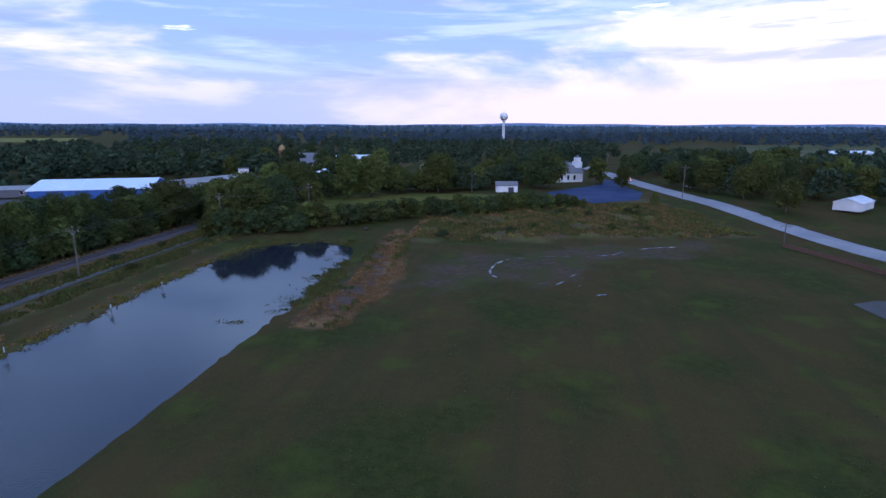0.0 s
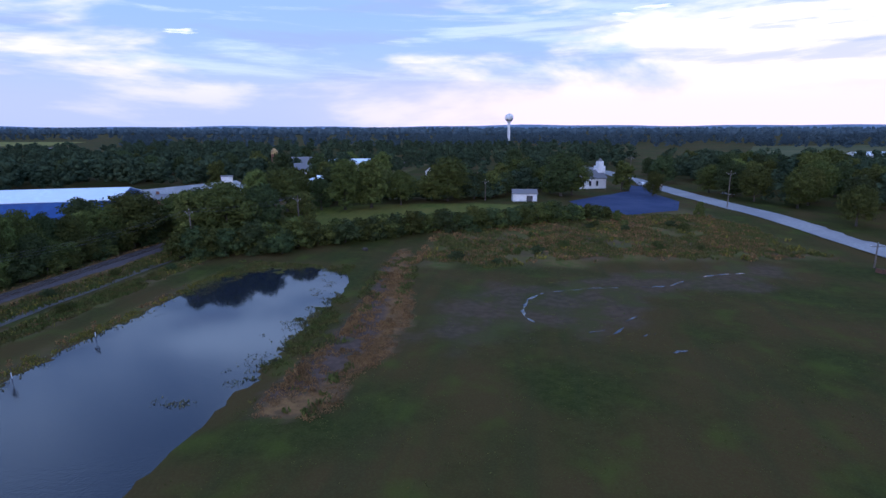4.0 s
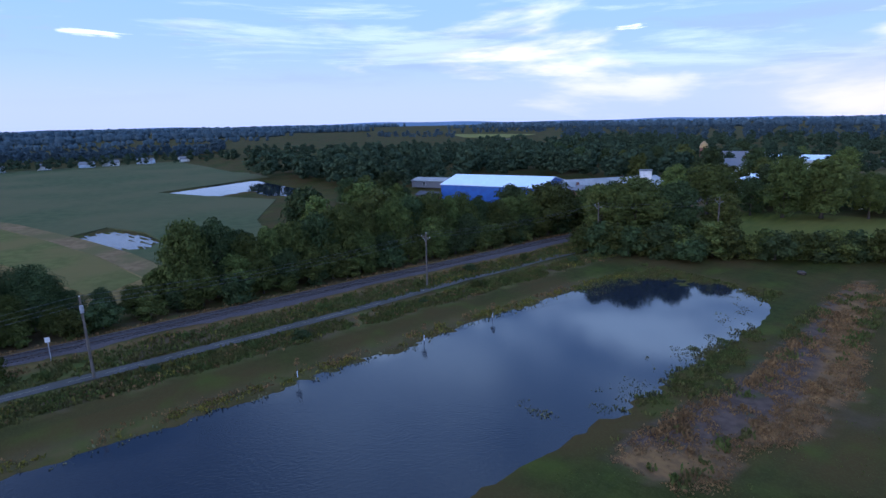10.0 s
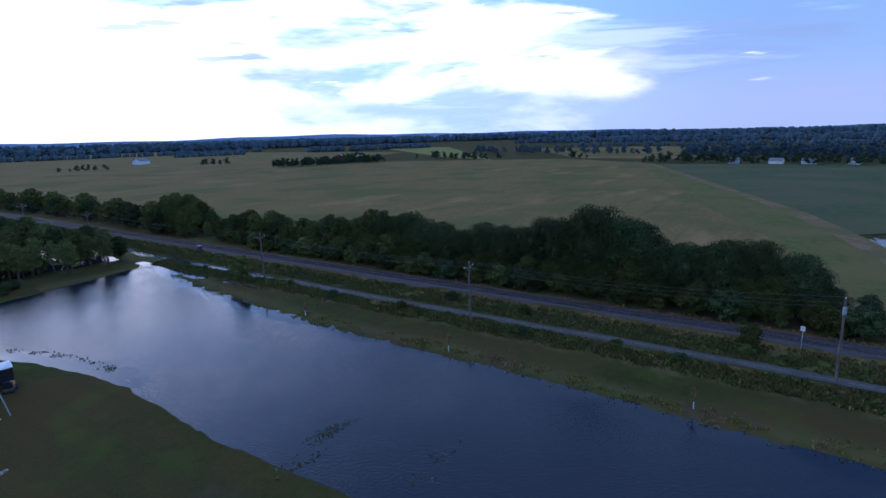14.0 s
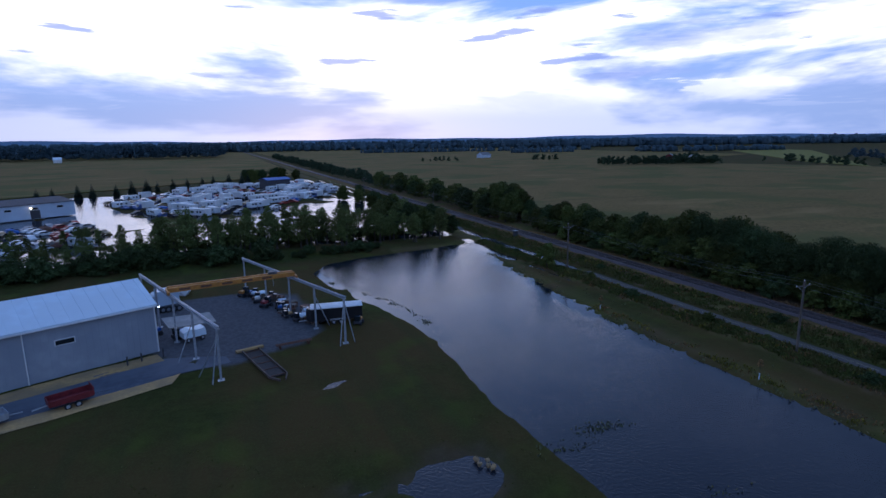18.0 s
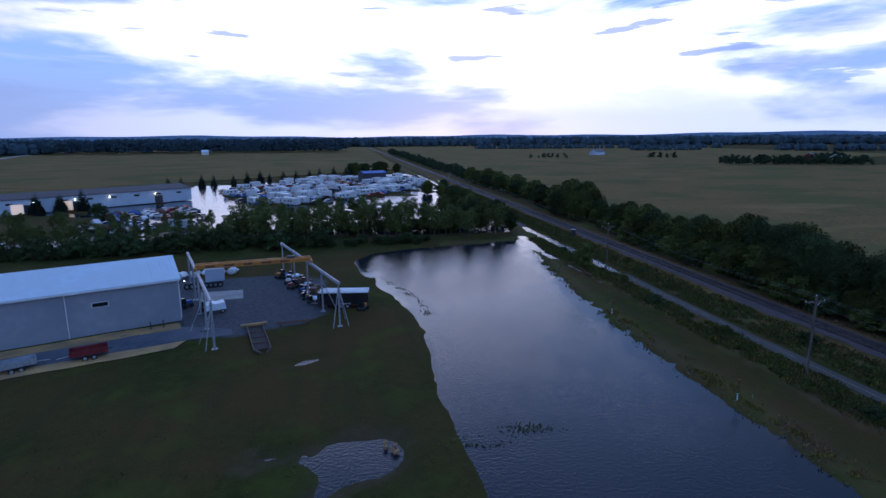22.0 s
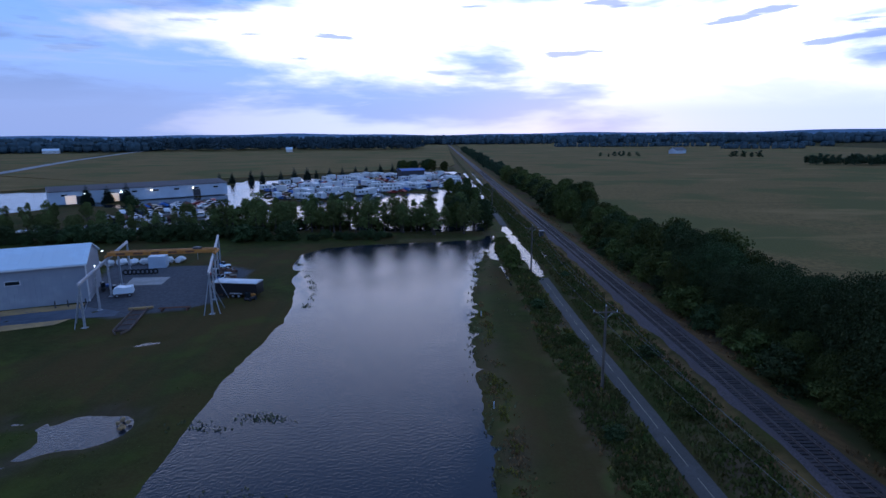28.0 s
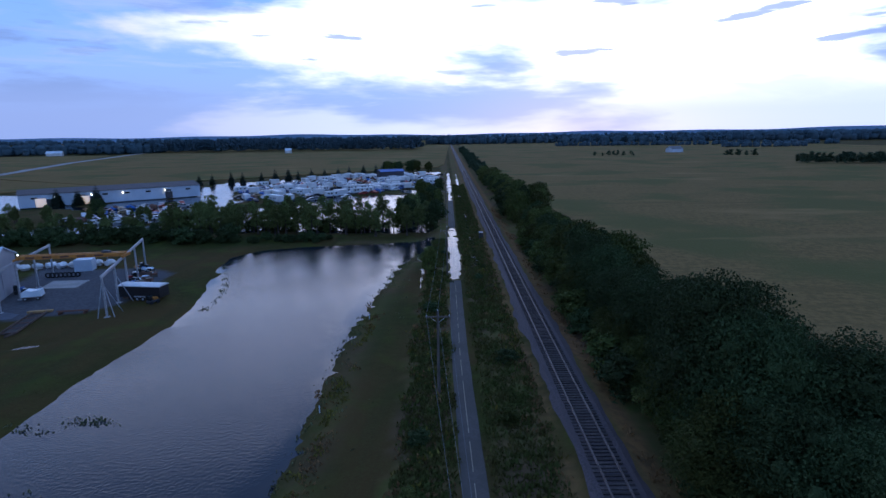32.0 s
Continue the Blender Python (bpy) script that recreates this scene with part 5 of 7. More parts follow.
def gable_building(name, m, L, W, wall, ridge, walls, roof, label, category="building", overhang=0.4, windows=(), doors=(), frame_mat=None, chimney=False, thick=0.15):
    """A gabled building, long side along its own x, with its base at the origin. windows and doors: (side, along, sill, width, height)."""
    ob = thing(name, m, label, category)
    for tag, y0, y1 in (("front", -W / 2, -W / 2 + thick), ("back", W / 2 - thick, W / 2)):
        part("wall", MB().box(-L / 2, L / 2, y0, y1, 0, wall), walls, ob)
    for x0, x1 in ((-L / 2, -L / 2 + thick), (L / 2 - thick, L / 2)):
        mb = MB()
        v = [(x0, -W / 2 + thick, 0), (x0, W / 2 - thick, 0), (x0, W / 2 - thick, wall), (x0, 0, ridge - 0.05), (x0, -W / 2 + thick, wall)]
        v += [(x1, y, z) for _, y, z in v]
        mb.add(v, [(4, 3, 2, 1, 0), (5, 6, 7, 8, 9), (0, 1, 6, 5), (1, 2, 7, 6), (2, 3, 8, 7), (3, 4, 9, 8), (4, 0, 5, 9)])
        part("gable_wall", mb, walls, ob)
    slope = (ridge - wall) / (W / 2)
    for s in (-1, 1):
        e = s * (W / 2 + overhang)
        ze = wall - slope * overhang
        mb = MB()
        X0, X1 = -L / 2 - overhang, L / 2 + overhang
        v = [(X0, 0, ridge), (X1, 0, ridge), (X1, e, ze), (X0, e, ze), (X0, 0, ridge + 0.16), (X1, 0, ridge + 0.16), (X1, e, ze + 0.16), (X0, e, ze + 0.16)]
        f = [(3, 2, 1, 0), (4, 5, 6, 7), (0, 1, 5, 4), (1, 2, 6, 5), (2, 3, 7, 6), (3, 0, 4, 7)]
        part("roof", mb.add(v, f if s < 0 else [q[::-1] for q in f]), roof, ob)
    for kind, items in (("window", windows), ("door", doors)):
        for side, a, sill, w, h in items:
            fm, pane = MB(), MB()
            if side in "fb":
                s = -1 if side == "f" else 1
                y = s * W / 2
                fm.box(a - w / 2 - 0.08, a + w / 2 + 0.08, min(y, y + s * 0.05), max(y, y + s * 0.05), sill - 0.08, sill + h + 0.08)
                pane.box(a - w / 2, a + w / 2, min(y + s * 0.05, y + s * 0.07), max(y + s * 0.05, y + s * 0.07), sill, sill + h)
            else:
                s = -1 if side == "l" else 1
                x = s * L / 2
                fm.box(min(x, x + s * 0.05), max(x, x + s * 0.05), a - w / 2 - 0.08, a + w / 2 + 0.08, sill - 0.08, sill + h + 0.08)
                pane.box(min(x + s * 0.05, x + s * 0.07), max(x + s * 0.05, x + s * 0.07), a - w / 2, a + w / 2, sill, sill + h)
            fr = part(kind, fm, frame_mat or WHITE_PAINT, ob)
            part("pane" if kind == "window" else "panel", pane, GLASS_DARK if kind == "window" else TRIM_DARK, fr)
    if chimney:
        part("chimney", MB().box(L * 0.2, L * 0.2 + 0.7, -0.35, 0.35, ridge - 0.8, ridge + 0.9), BRICK, ob)
    return ob


# the grey metal workshop beside the pond yard
workshop = gable_building("workshop", frame_at(106.0, -124.6, 203.0, 0.25), 40, 12, 6.2, 8.3, SIDING, ROOF_WHITE, "long grey metal workshop with a pale low gabled roof", "workshop", 0.3)


part("corner_trim", MB().box(19.9, 20.06, -6.06, -5.9, 0, 6.2), WHITE_PAINT, workshop, "white corner trim")
part("downspout", MB().tube((6.6, -6.1, 0), (6.6, -6.1, 6.0), 0.07, 0.07, 7), WHITE_PAINT, workshop, "white downspout")
part("gutter", MB().box(-20.2, 20.2, -6.5, -6.34, 5.95, 6.1), WHITE_PAINT, workshop, "white gutter")
wf = part("window", MB().box(9.4, 11.4, -6.06, -6.0, 3.7, 4.4), WHITE_PAINT, workshop)
part("pane", MB().box(9.5, 11.3, -6.09, -6.06, 3.78, 4.32), GLASS_DARK, wf)
for i in range(57):
    part("siding_rib", MB().box(-19.8 + 0.70 * i, -19.76 + 0.70 * i, -6.03, -6.0, 0.05, 5.9), SIDING, workshop)
for i in range(29):
    x = -19.8 + 1.41 * i
    part("roof_seam", MB().beam((x, -6.3, 6.26), (x, -0.05, 8.46), 0.06, 0.07), ROOF_WHITE, workshop)
part("overhead_door", MB().box(20.0, 20.07, -2.2, 2.2, 0.05, 4.4), SIDING, workshop, "grey overhead door in the gable")

for x, y, h, r in ((52, 636, 34, 5.2),):
    wt = thing("water_tower", pose(x, y, RISE), "white water tower with a round tank on a slim stem", "water tower")
    prof = [(2.4, 0), (1.8, 1.5), (1.6, 4), (1.6, h - 8), (1.9, h - 6.2), (3.0, h - 4.2)]
    stem, tank = MB(), MB()
    for (r0, z0), (r1, z1) in zip(prof, prof[1:]):
        stem.tube((0, 0, z0), (0, 0, z1), r0, r1, 16, False)
    part("stem", stem, WHITE_PAINT, wt)
    tp = [(3.0, h - 4.2), (4.6, h - 2.6), (5.2, h), (5.0, h + 1.6), (4.2, h + 3.2), (2.6, h + 4.4), (0.6, h + 5.0), (0.05, h + 5.05)]
    for (r0, z0), (r1, z1) in zip(tp, tp[1:]):
        tank.tube((0, 0, z0), (0, 0, z1), r0, r1, 24, False)
    part("tank", tank, WHITE_PAINT, wt, "rounded white tank")
    part("band", MB().tube((0, 0, h - 4.0), (0, 0, h - 1.6), 3.4, 5.15, 24, False), ROOF_DARK, wt, "dark lower half of the tank")
    part("mast", MB().tube((0, 0, h + 5), (0, 0, h + 7.5), 0.08, 0.05, 6), STEEL, wt)

church = gable_building("church", frame_at(103.5, 160, 25, RISE + 0.2), 12, 8, 4.2, 7.0, WHITE_PAINT, ROOF_GREY, "white wooden church with a square bell tower", "church", 0.4,
                        windows=[("f", -4, 1.2, 1.0, 2.0), ("f", -1, 1.2, 1.0, 2.0), ("f", 2, 1.2, 1.0, 2.0), ("r", -2.3, 1.2, 0.9, 2.0), ("r", 2.3, 1.2, 0.9, 2.0)])
part("tower", MB().box(3.6, 6.8, -1.6, 1.6, 0, 8.6), WHITE_PAINT, church)
part("belfry", MB().box(4.1, 6.3, -1.1, 1.1, 8.6, 10.4), WHITE_PAINT, church)
part("spire", MB().tube((5.2, 0, 10.4), (5.2, 0, 11.6), 1.3, 0.1, 4), ROOF_GREY, church)

gable_building("shed", frame_at(79.6, 118, 8, RISE + 0.2), 7.8, 4.5, 2.6, 3.8, WHITE_PAINT, ROOF_GREY, "small white shed with a grey roof at the crop's edge", "shed", 0.25, doors=[("f", 1.5, 0, 2.0, 2.0)])
gable_building("white_barn", frame_at(184.5, 95, 48, RISE + 0.2), 13, 7, 2.3, 3.5, WHITE_PAINT, WHITE_PAINT, "long low white barn on the grass across the road", "barn", 0.2)
gable_building("blue_warehouse", frame_at(-50, 74, 24, RISE * 0.4), 34, 24, 6.4, 8.6, BLUE_METAL, ROOF_WHITE, "big blue metal warehouse with a white roof", "warehouse", 0.3)
gable_building("long_factory", frame_at(158, -281, 216.5, 0.3), 66, 24, 5.0, 6.2, METAL_GREY, ROOF_DARK, "long white flooded building with a dark low roof", "factory building", 0.3,
               windows=[("f", -28 + 8 * k, 3.2, 2.0, 0.7) for k in range(8)], doors=[("f", -24, 0, 3, 3), ("f", -8, 0, 3, 3), ("f", 20, 0, 3, 3)])
for k in (-26.0, -11.5):
    bay = thing("lit_bay", frame_at(158, -281, 216.5, 0.3), "open loading bay lit from within", "loading bay", "lit bays")
    part("frame", MB().box(k - 1.9, k + 1.9, -12.14, -12.02, 0.0, 3.5), WHITE_PAINT, bay)
    part("opening", MB().box(k - 1.7, k + 1.7, -12.18, -12.14, 0.1, 3.3), BAY_LIGHT, bay, "warm light in the open bay")
gable_building("dark_barn", frame_at(45, -366, 25, 0.3), 14, 8, 5.2, 6.2, ROOF_DARK, BLUE_METAL, "dark open barn at the end of the salvage yard", "barn", 0.4)


# ---- poles and lines ----
def utility_pole(x, y, h, heading, arm=True, group="utility poles", label="weathered wooden utility pole with a crossarm"):
    ob = thing("utility_pole", pose(x, y, gz(x, y) - 0.05, random.Random(x).uniform(-0.8, 0.8), 0, heading), label, "utility pole", group)
    part("pole", MB().tube((0, 0, 0), (0, 0, h), 0.17, 0.11, 9), POLE_WOOD, ob)
    tops = [(0, 0, h + 0.12)]
    if arm:
        part("crossarm", MB().box(-1.25, 1.25, -0.16, -0.05, h - 0.75, h - 0.62), POLE_WOOD, ob)
        for s in (-1, 1):
            part("brace", MB().beam((s * 0.75, -0.12, h - 0.72), (0, -0.12, h - 1.35), 0.04, 0.03), STEEL, ob)
        tops = [(-1.15, -0.1, h - 0.45), (0, 0, h + 0.15), (1.15, -0.1, h - 0.45)]
    else:
        part("transformer", MB().tube((0.3, 0, h - 1.7), (0.3, 0, h - 0.9), 0.2, 0.2, 10), STEEL, ob)
        tops = [(-0.1, 0, h - 0.5), (0, 0, h + 0.15), (0.1, 0, h - 0.9)]
    for t in tops:
        part("insulator", MB().tube((t[0], t[1], t[2] - 0.22), t, 0.05, 0.035, 7), WHITE_PAINT, ob)
    m = ob.matrix_world.copy()
    return [m @ Vector(t) for t in tops]


def wires(ends, label, radius=0.012):
    ob = thing("power_line", pose(0, 0, 0), label, "power line", "power lines")
    for a, b in ends:
        mb, n = MB(), 12
        p = [Vector(a).lerp(Vector(b), i / n) - Vector((0, 0, 0.9 * 4 * (i / n) * (1 - i / n))) for i in range(n + 1)]
        mb.path(p, radius)
        part("wire", mb, WIRE, ob)
    return ob


ROW = [(12.4, -300, 9.0, True), (12.4, -258, 9.0, True), (12.4, -214.6, 9.2, True), (12.2, -142.5, 9.2, True), (13.2, -94.0, 8.9, True), (10.6, -49.6, 9.5, False), (7.6, -1.0, 9.2, True), (10.5, 42, 10, True), (26, 62, 10, True)]
tops = [utility_pole(x, y, h, 0 if y < 40 else -20, arm) for x, y, h, arm in ROW]
for a, b in zip(tops, tops[1:]):
    wires(list(zip(a, b)), "thin sagging wires between the utility poles")
tops = [utility_pole(x, y, h, 0, True, "road poles", "tall wooden pole with two crossarms beside the road") for x, y, h in ((148, 52, 5), (139.5, 110, 11), (124, 186, 11), (67, 116, 7))]
for x, y in ((25.4, -2.7), (25.6, -15), (25.0, -32), (24.2, -61.4), (24.6, -90.3), (23.6, -118)):
    sap = thing("sapling", pose(x, y, max(gz(x, y), -0.15)), "thin brown-leaved sapling in a pale tree guard", "sapling", "saplings on the bank")
    part("tree_guard", MB().tube((0, 0, 0), (0, 0, 0.75), 0.06, 0.06, 8), METAL_GREY, sap, "pale plastic tube")
    part("stem", MB().tube((0, 0, 0.7), (0.05, 0, 2.3), 0.03, 0.012, 6), BARK, sap)
    lv = leaf_cloud(np.random.RandomState(int(abs(y) * 10)), np.array([(0, 0, 1.6), (0.05, 0.05, 2.1)]), np.array([0.32, 0.26]), 60, 0.12)
    part("crown", MB().add(lv[0], [tuple(q) for q in lv[1]]), STRAW, sap, "sparse brown leaves")
sign = thing("railway_sign", pose(2.9, -53, gz(2.9, -53), 0, 0, 75), "small white square sign beside the railway", "sign")
part("post", MB().tube((0, 0, 0), (0, 0, 2.9), 0.05, 0.05, 6), STEEL, sign)
part("plate", MB().box(-0.26, 0.26, -0.07, -0.05, 2.35, 2.95, 0.005), WHITE_PAINT, sign)
box = thing("signal_box", pose(3.6, -178, gz(3.6, -178)), "dark signal cabinet beside the railway", "cabinet")
part("body", MB().box(-0.5, 0.5, -0.4, 0.4, 0, 1.5, 0.03), TRIM_DARK, box)
part("lid", MB().box(-0.56, 0.56, -0.46, 0.46, 1.5, 1.6, 0.02), STEEL, box)


# ---- the yard by the pond ----
def crane():
    a0, a1, b0, b1, h = Vector((78.2, -114.3, 0)), Vector((88.4, -144.5, 0)), Vector((63.0, -119.8, 0)), Vector((73.4, -150, 0)), 6.3
    ob = thing("gantry_crane", pose(0, 0, 0.3), "outdoor crane with steel runways on posts and an orange bridge", "crane")

    def runway(p, q, legs, splay):
        d = (q - p).normalized()
        s = Vector((-d.y, d.x, 0))
        up = Vector((0, 0, 1))
        rail = MB()
        rail.beam(p + up * (h - 0.28) - d * 0.4, q + up * (h - 0.28) + d * 0.4, 0.34, 0.05).beam(p + up * h - d * 0.4, q + up * h + d * 0.4, 0.34, 0.05)
        rail.beam(p + up * (h - 0.14) - d * 0.4, q + up * (h - 0.14) + d * 0.4, 0.06, 0.26).beam(p + up * (h + 0.07) - d * 0.4, q + up * (h + 0.07) + d * 0.4, 0.08, 0.09)
        part("runway", rail, STEEL, ob, "grey steel runway beam")
        L = (q - p).length
        for i, t in enumerate(legs):
            c = p + d * (t * L)
            leg = part("post", MB().beam(c, c + up * (h - 0.3), 0.24, 0.24), STEEL, ob)
            part("base_plate", MB().box(c.x - 0.35, c.x + 0.35, c.y - 0.35, c.y + 0.35, -0.05, 0.04), STEEL, leg)
            if t < 0.02:
                for k in (-1, 1) if splay < 0 else (1,):
                    part("brace", MB().tube(c + s * (k * 1.1) - d * 0.5, c + up * (h - 0.5), 0.07, 0.07, 7), STEEL, ob)
                part("brace", MB().tube(c + d * 2.4 + s * splay, c + up * (h - 1.2), 0.06, 0.06, 7), STEEL, ob)
            elif i == 1:
                part("brace", MB().tube(c + s * splay * 1.3, c + up * (h - 1.5), 0.06, 0.06, 7), STEEL, ob)

    runway(a0, a1, (0.0, 0.26, 0.5, 0.75, 1.0), 1.6)
    runway(b0, b1, (0.0, 0.24, 0.48, 0.74, 1.0), -1.6)
    p, q = Vector((83.9, -131.2, h + 0.45)), Vector((67.3, -133.6, h + 0.45))
    d = (q - p).normalized()
    s = Vector((-d.y, d.x, 0))
    for k in (-0.55, 0.55):
        part("bridge_girder", MB().beam(p + s * k, q + s * k, 0.28, 0.62), CRANE_ORANGE, ob, "orange box girder")
    for c in (p, q):
        part("end_truck", MB().beam(c - s * 1.5 - Vector((0, 0, 0.25)), c + s * 1.5 - Vector((0, 0, 0.25)), 0.3, 0.4), CRANE_ORANGE, ob)
    c = p.lerp(q, 0.82)
    hoist = part("hoist", MB().box(c.x - 0.6, c.x + 0.6, c.y - 0.4, c.y + 0.4, c.z - 0.1, c.z + 0.65, 0.06), TRIM_DARK, ob)
    part("hook_cable", MB().tube((c.x, c.y, c.z - 0.1), (c.x, c.y, c.z - 1.6), 0.03, 0.03, 5), STEEL, hoist)
    for i in range(5):
        c = p.lerp(q, 0.12 + 0.16 * i) - s * 0.70
        part("lettering_bar", MB().beam(c - d * 0.7, c + d * 0.7, 0.02, 0.28), RUST, ob, "worn dark lettering bar")


crane()


def wheel(ob, x, y, r, w, name="wheel"):
    t = part(name, MB().tube((x, y - w / 2, r), (x, y + w / 2, r), r, r, 14), RUBBER, ob)
    part("rim", MB().tube((x, y - w / 2 - 0.01, r), (x, y + w / 2 + 0.01, r), r * 0.55, r * 0.55, 10), STEEL, t)


def cargo_trailer(m, label):
    ob = thing("cargo_trailer", m, label, "trailer")
    part("body", MB().box(-3.6, 3.6, -1.2, 1.2, 0.6, 2.5, 0.05), BLACK, ob, "black panelled sides")
    part("roof", MB().add([(x, y, z) for x in (-3.66, 3.66) for y, z in ((-1.25, 2.42), (-1.25, 2.55), (-0.7, 2.72), (0, 2.78), (0.7, 2.72), (1.25, 2.55), (1.25, 2.42))], [(0, 1, 2, 3, 4, 5, 6), (13, 12, 11, 10, 9, 8, 7)] + [(k, k + 7, (k + 1) % 7 + 7, (k + 1) % 7) for k in range(7)]), WHITE_PAINT, ob, "white roof")
    part("nose", MB().add([(3.6, -1.2, 0.6), (3.6, 1.2, 0.6), (4.3, 0, 0.6), (3.6, -1.2, 2.45), (3.6, 1.2, 2.45), (4.2, 0, 2.3)], [(0, 2, 5, 3), (1, 4, 5, 2), (3, 5, 4), (0, 1, 2)]), BLACK, ob)
    part("drawbar", MB().beam((4.2, 0, 0.55), (5.3, 0, 0.5), 0.12, 0.12), STEEL, ob)
    for x in (-0.5, 0.5):
        for y in (-1.15, 1.15):
            wheel(ob, x, y, 0.36, 0.22)
    for y in (-1.225, 1.205):
        part("fender", MB().box(-1.0, 1.0, y, y + 0.02, 0.62, 0.86), STEEL, ob)
    return ob


cargo_trailer(pose(62.2, -128.9, 0.3, 0, 0, -8), "black enclosed cargo trailer with a white roof in the yard")


def utility_trailer(m, mat, label, group=""):
    ob = thing("utility_trailer", m, label, "trailer", group)
    part("bed", MB().box(-1.9, 1.9, -0.9, 0.9, 0.62, 0.74), mat, ob)
    for y in (-0.93, 0.89):
        part("side_board", MB().box(-1.9, 1.9, y, y + 0.05, 0.72, 1.25), mat, ob)
    part("tailgate", MB().box(-1.95, -1.9, -0.9, 0.9, 0.72, 1.6), mat, ob)
    part("front_board", MB().box(1.9, 1.95, -0.9, 0.9, 0.72, 1.3), mat, ob)
    part("drawbar", MB().beam((1.9, 0, 0.62), (3.2, 0, 0.5), 0.1, 0.1), STEEL, ob)
    for x in (-0.45, 0.45):
        for y in (-1.05, 1.05):
            wheel(ob, x, y, 0.33, 0.2)
    return ob


utility_trailer(pose(92.3, -114.4, 0.3, 0, 0, 203 + 180), RED_PAINT, "red tandem utility trailer parked on the gravel")
utility_trailer(pose(98.8, -111.8, 0.3, 0, 0, 210), STEEL, "grey low utility trailer half in the grass")
skid = thing("truss", pose(73.3, -116.6, 0.32, 0, 0, 104), "long brown steel truss frame lying on the grass", "truss")
for y in (-1.0, 1.0):
    part("side_rail", MB().beam((-5.4, y, 0.2), (4.2, y, 0.2), 0.12, 0.26), STEEL_WORN, skid)
    part("nose_rail", MB().beam((4.2, y, 0.2), (5.6, y * 0.3, 0.2), 0.12, 0.26), STEEL_WORN, skid)
for i in range(5):
    part("cross_bar", MB().beam((-5.0 + 2.2 * i, -1.0, 0.12), (-5.0 + 2.2 * i, 1.0, 0.12), 0.08, 0.08), RUST, skid)
part("deck", MB().box(-5.2, 4.0, -0.9, 0.9, 0.02, 0.07), TIE, skid, "dark worn deck")
part("timber", MB().box(-5.9, -5.4, -1.7, 1.7, 0.1, 0.4, 0.03), SAND, skid, "tan timber bundle")
bench = thing("steel_pipe_rack", pose(69.3, -121.6, 0.33, 0, 0, 6), "low rack of grey pipes at the yard's edge", "pipe rack")
for i in range(4):
    part("pipe", MB().tube((-2.3, -0.3 + 0.2 * i, 0.45), (2.3, -0.3 + 0.2 * i, 0.42), 0.055, 0.055, 8), RUST, bench)
for x in (-1.8, 1.8):
    part("trestle", MB().box(x - 0.1, x + 0.1, -0.5, 0.5, 0, 0.36, 0.02), RUST, bench)
slab = MB()
slab.prism([(84.6, -135.4), (78.4, -136.0), (79.3, -141.2), (86, -141)], 0.2, 0.42)
setting("concrete_slab", slab, CONCRETE, "pale concrete slab in the gravel yard", "slab")
for poly, name in (([(85.4, -126.0), (122, -110.6), (121.0, -108.0), (84.4, -123.2)], "gravel_strip"), ([(82.4, -117.9), (97, -112.6), (120, -104.3), (119.3, -101.7), (97, -109.8), (83.2, -115.4)], "gravel_edge")):
    setting(name, patch(poly, 0.07), SAND, "tan gravel strip beside the drive", "gravel")
drive = patch([(84.8, -124.1), (121.4, -108.9), (120, -104.3), (97, -112.6), (82.4, -117.9), (77, -119.2), (77.5, -121.5)], 0.05)
setting("drive", drive, DRIVE, "wet grey asphalt drive along the workshop", "drive")
PAINT = material("vehicle_paint", (0.6, 0.6, 0.62), 0.35)
pn, pl = PAINT.node_tree.nodes, PAINT.node_tree.links
pr, po = pn.new("ShaderNodeValToRGB"), pn.new("ShaderNodeObjectInfo")
pr.color_ramp.interpolation = "CONSTANT"
for i, (p_at, c) in enumerate(((0.0, (0.62, 0.63, 0.66)), (0.30, (0.26, 0.27, 0.30)), (0.42, (0.025, 0.025, 0.03)), (0.62, (0.06, 0.10, 0.26)), (0.76, (0.26, 0.04, 0.03)), (0.86, (0.30, 0.22, 0.12)))):
    e = pr.color_ramp.elements[i] if i < 2 else pr.color_ramp.elements.new(p_at)
    e.position, e.color = p_at, (*c, 1)
pl.new(po.outputs["Random"], pr.inputs[0]), pl.new(pr.outputs[0], pn["Principled BSDF"].inputs["Base Color"])


def car(m, label="parked car in faded paint in rows", group="salvage vehicles"):
    ob = thing("car", m, label, "car", group)
    low = [(-2.2, 0.3), (2.2, 0.3), (2.25, 0.65), (2.05, 0.85), (1.1, 0.95), (0.5, 1.42), (-1.1, 1.45), (-1.8, 1.0), (-2.25, 0.9)]
    part("body", MB().extrude_y(low, -0.88, 0.88), PAINT, ob)
    part("glasshouse", MB().extrude_y([(1.0, 0.98), (0.5, 1.38), (-1.05, 1.40), (-1.6, 1.02)], -0.895, 0.895), GLASS_DARK, ob)
    for x in (-1.4, 1.4):
        for y in (-0.8, 0.8):
            part("wheel", MB().tube((x, y - 0.1, 0.32), (x, y + 0.1, 0.32), 0.32, 0.32, 10), RUBBER, ob)
    return ob


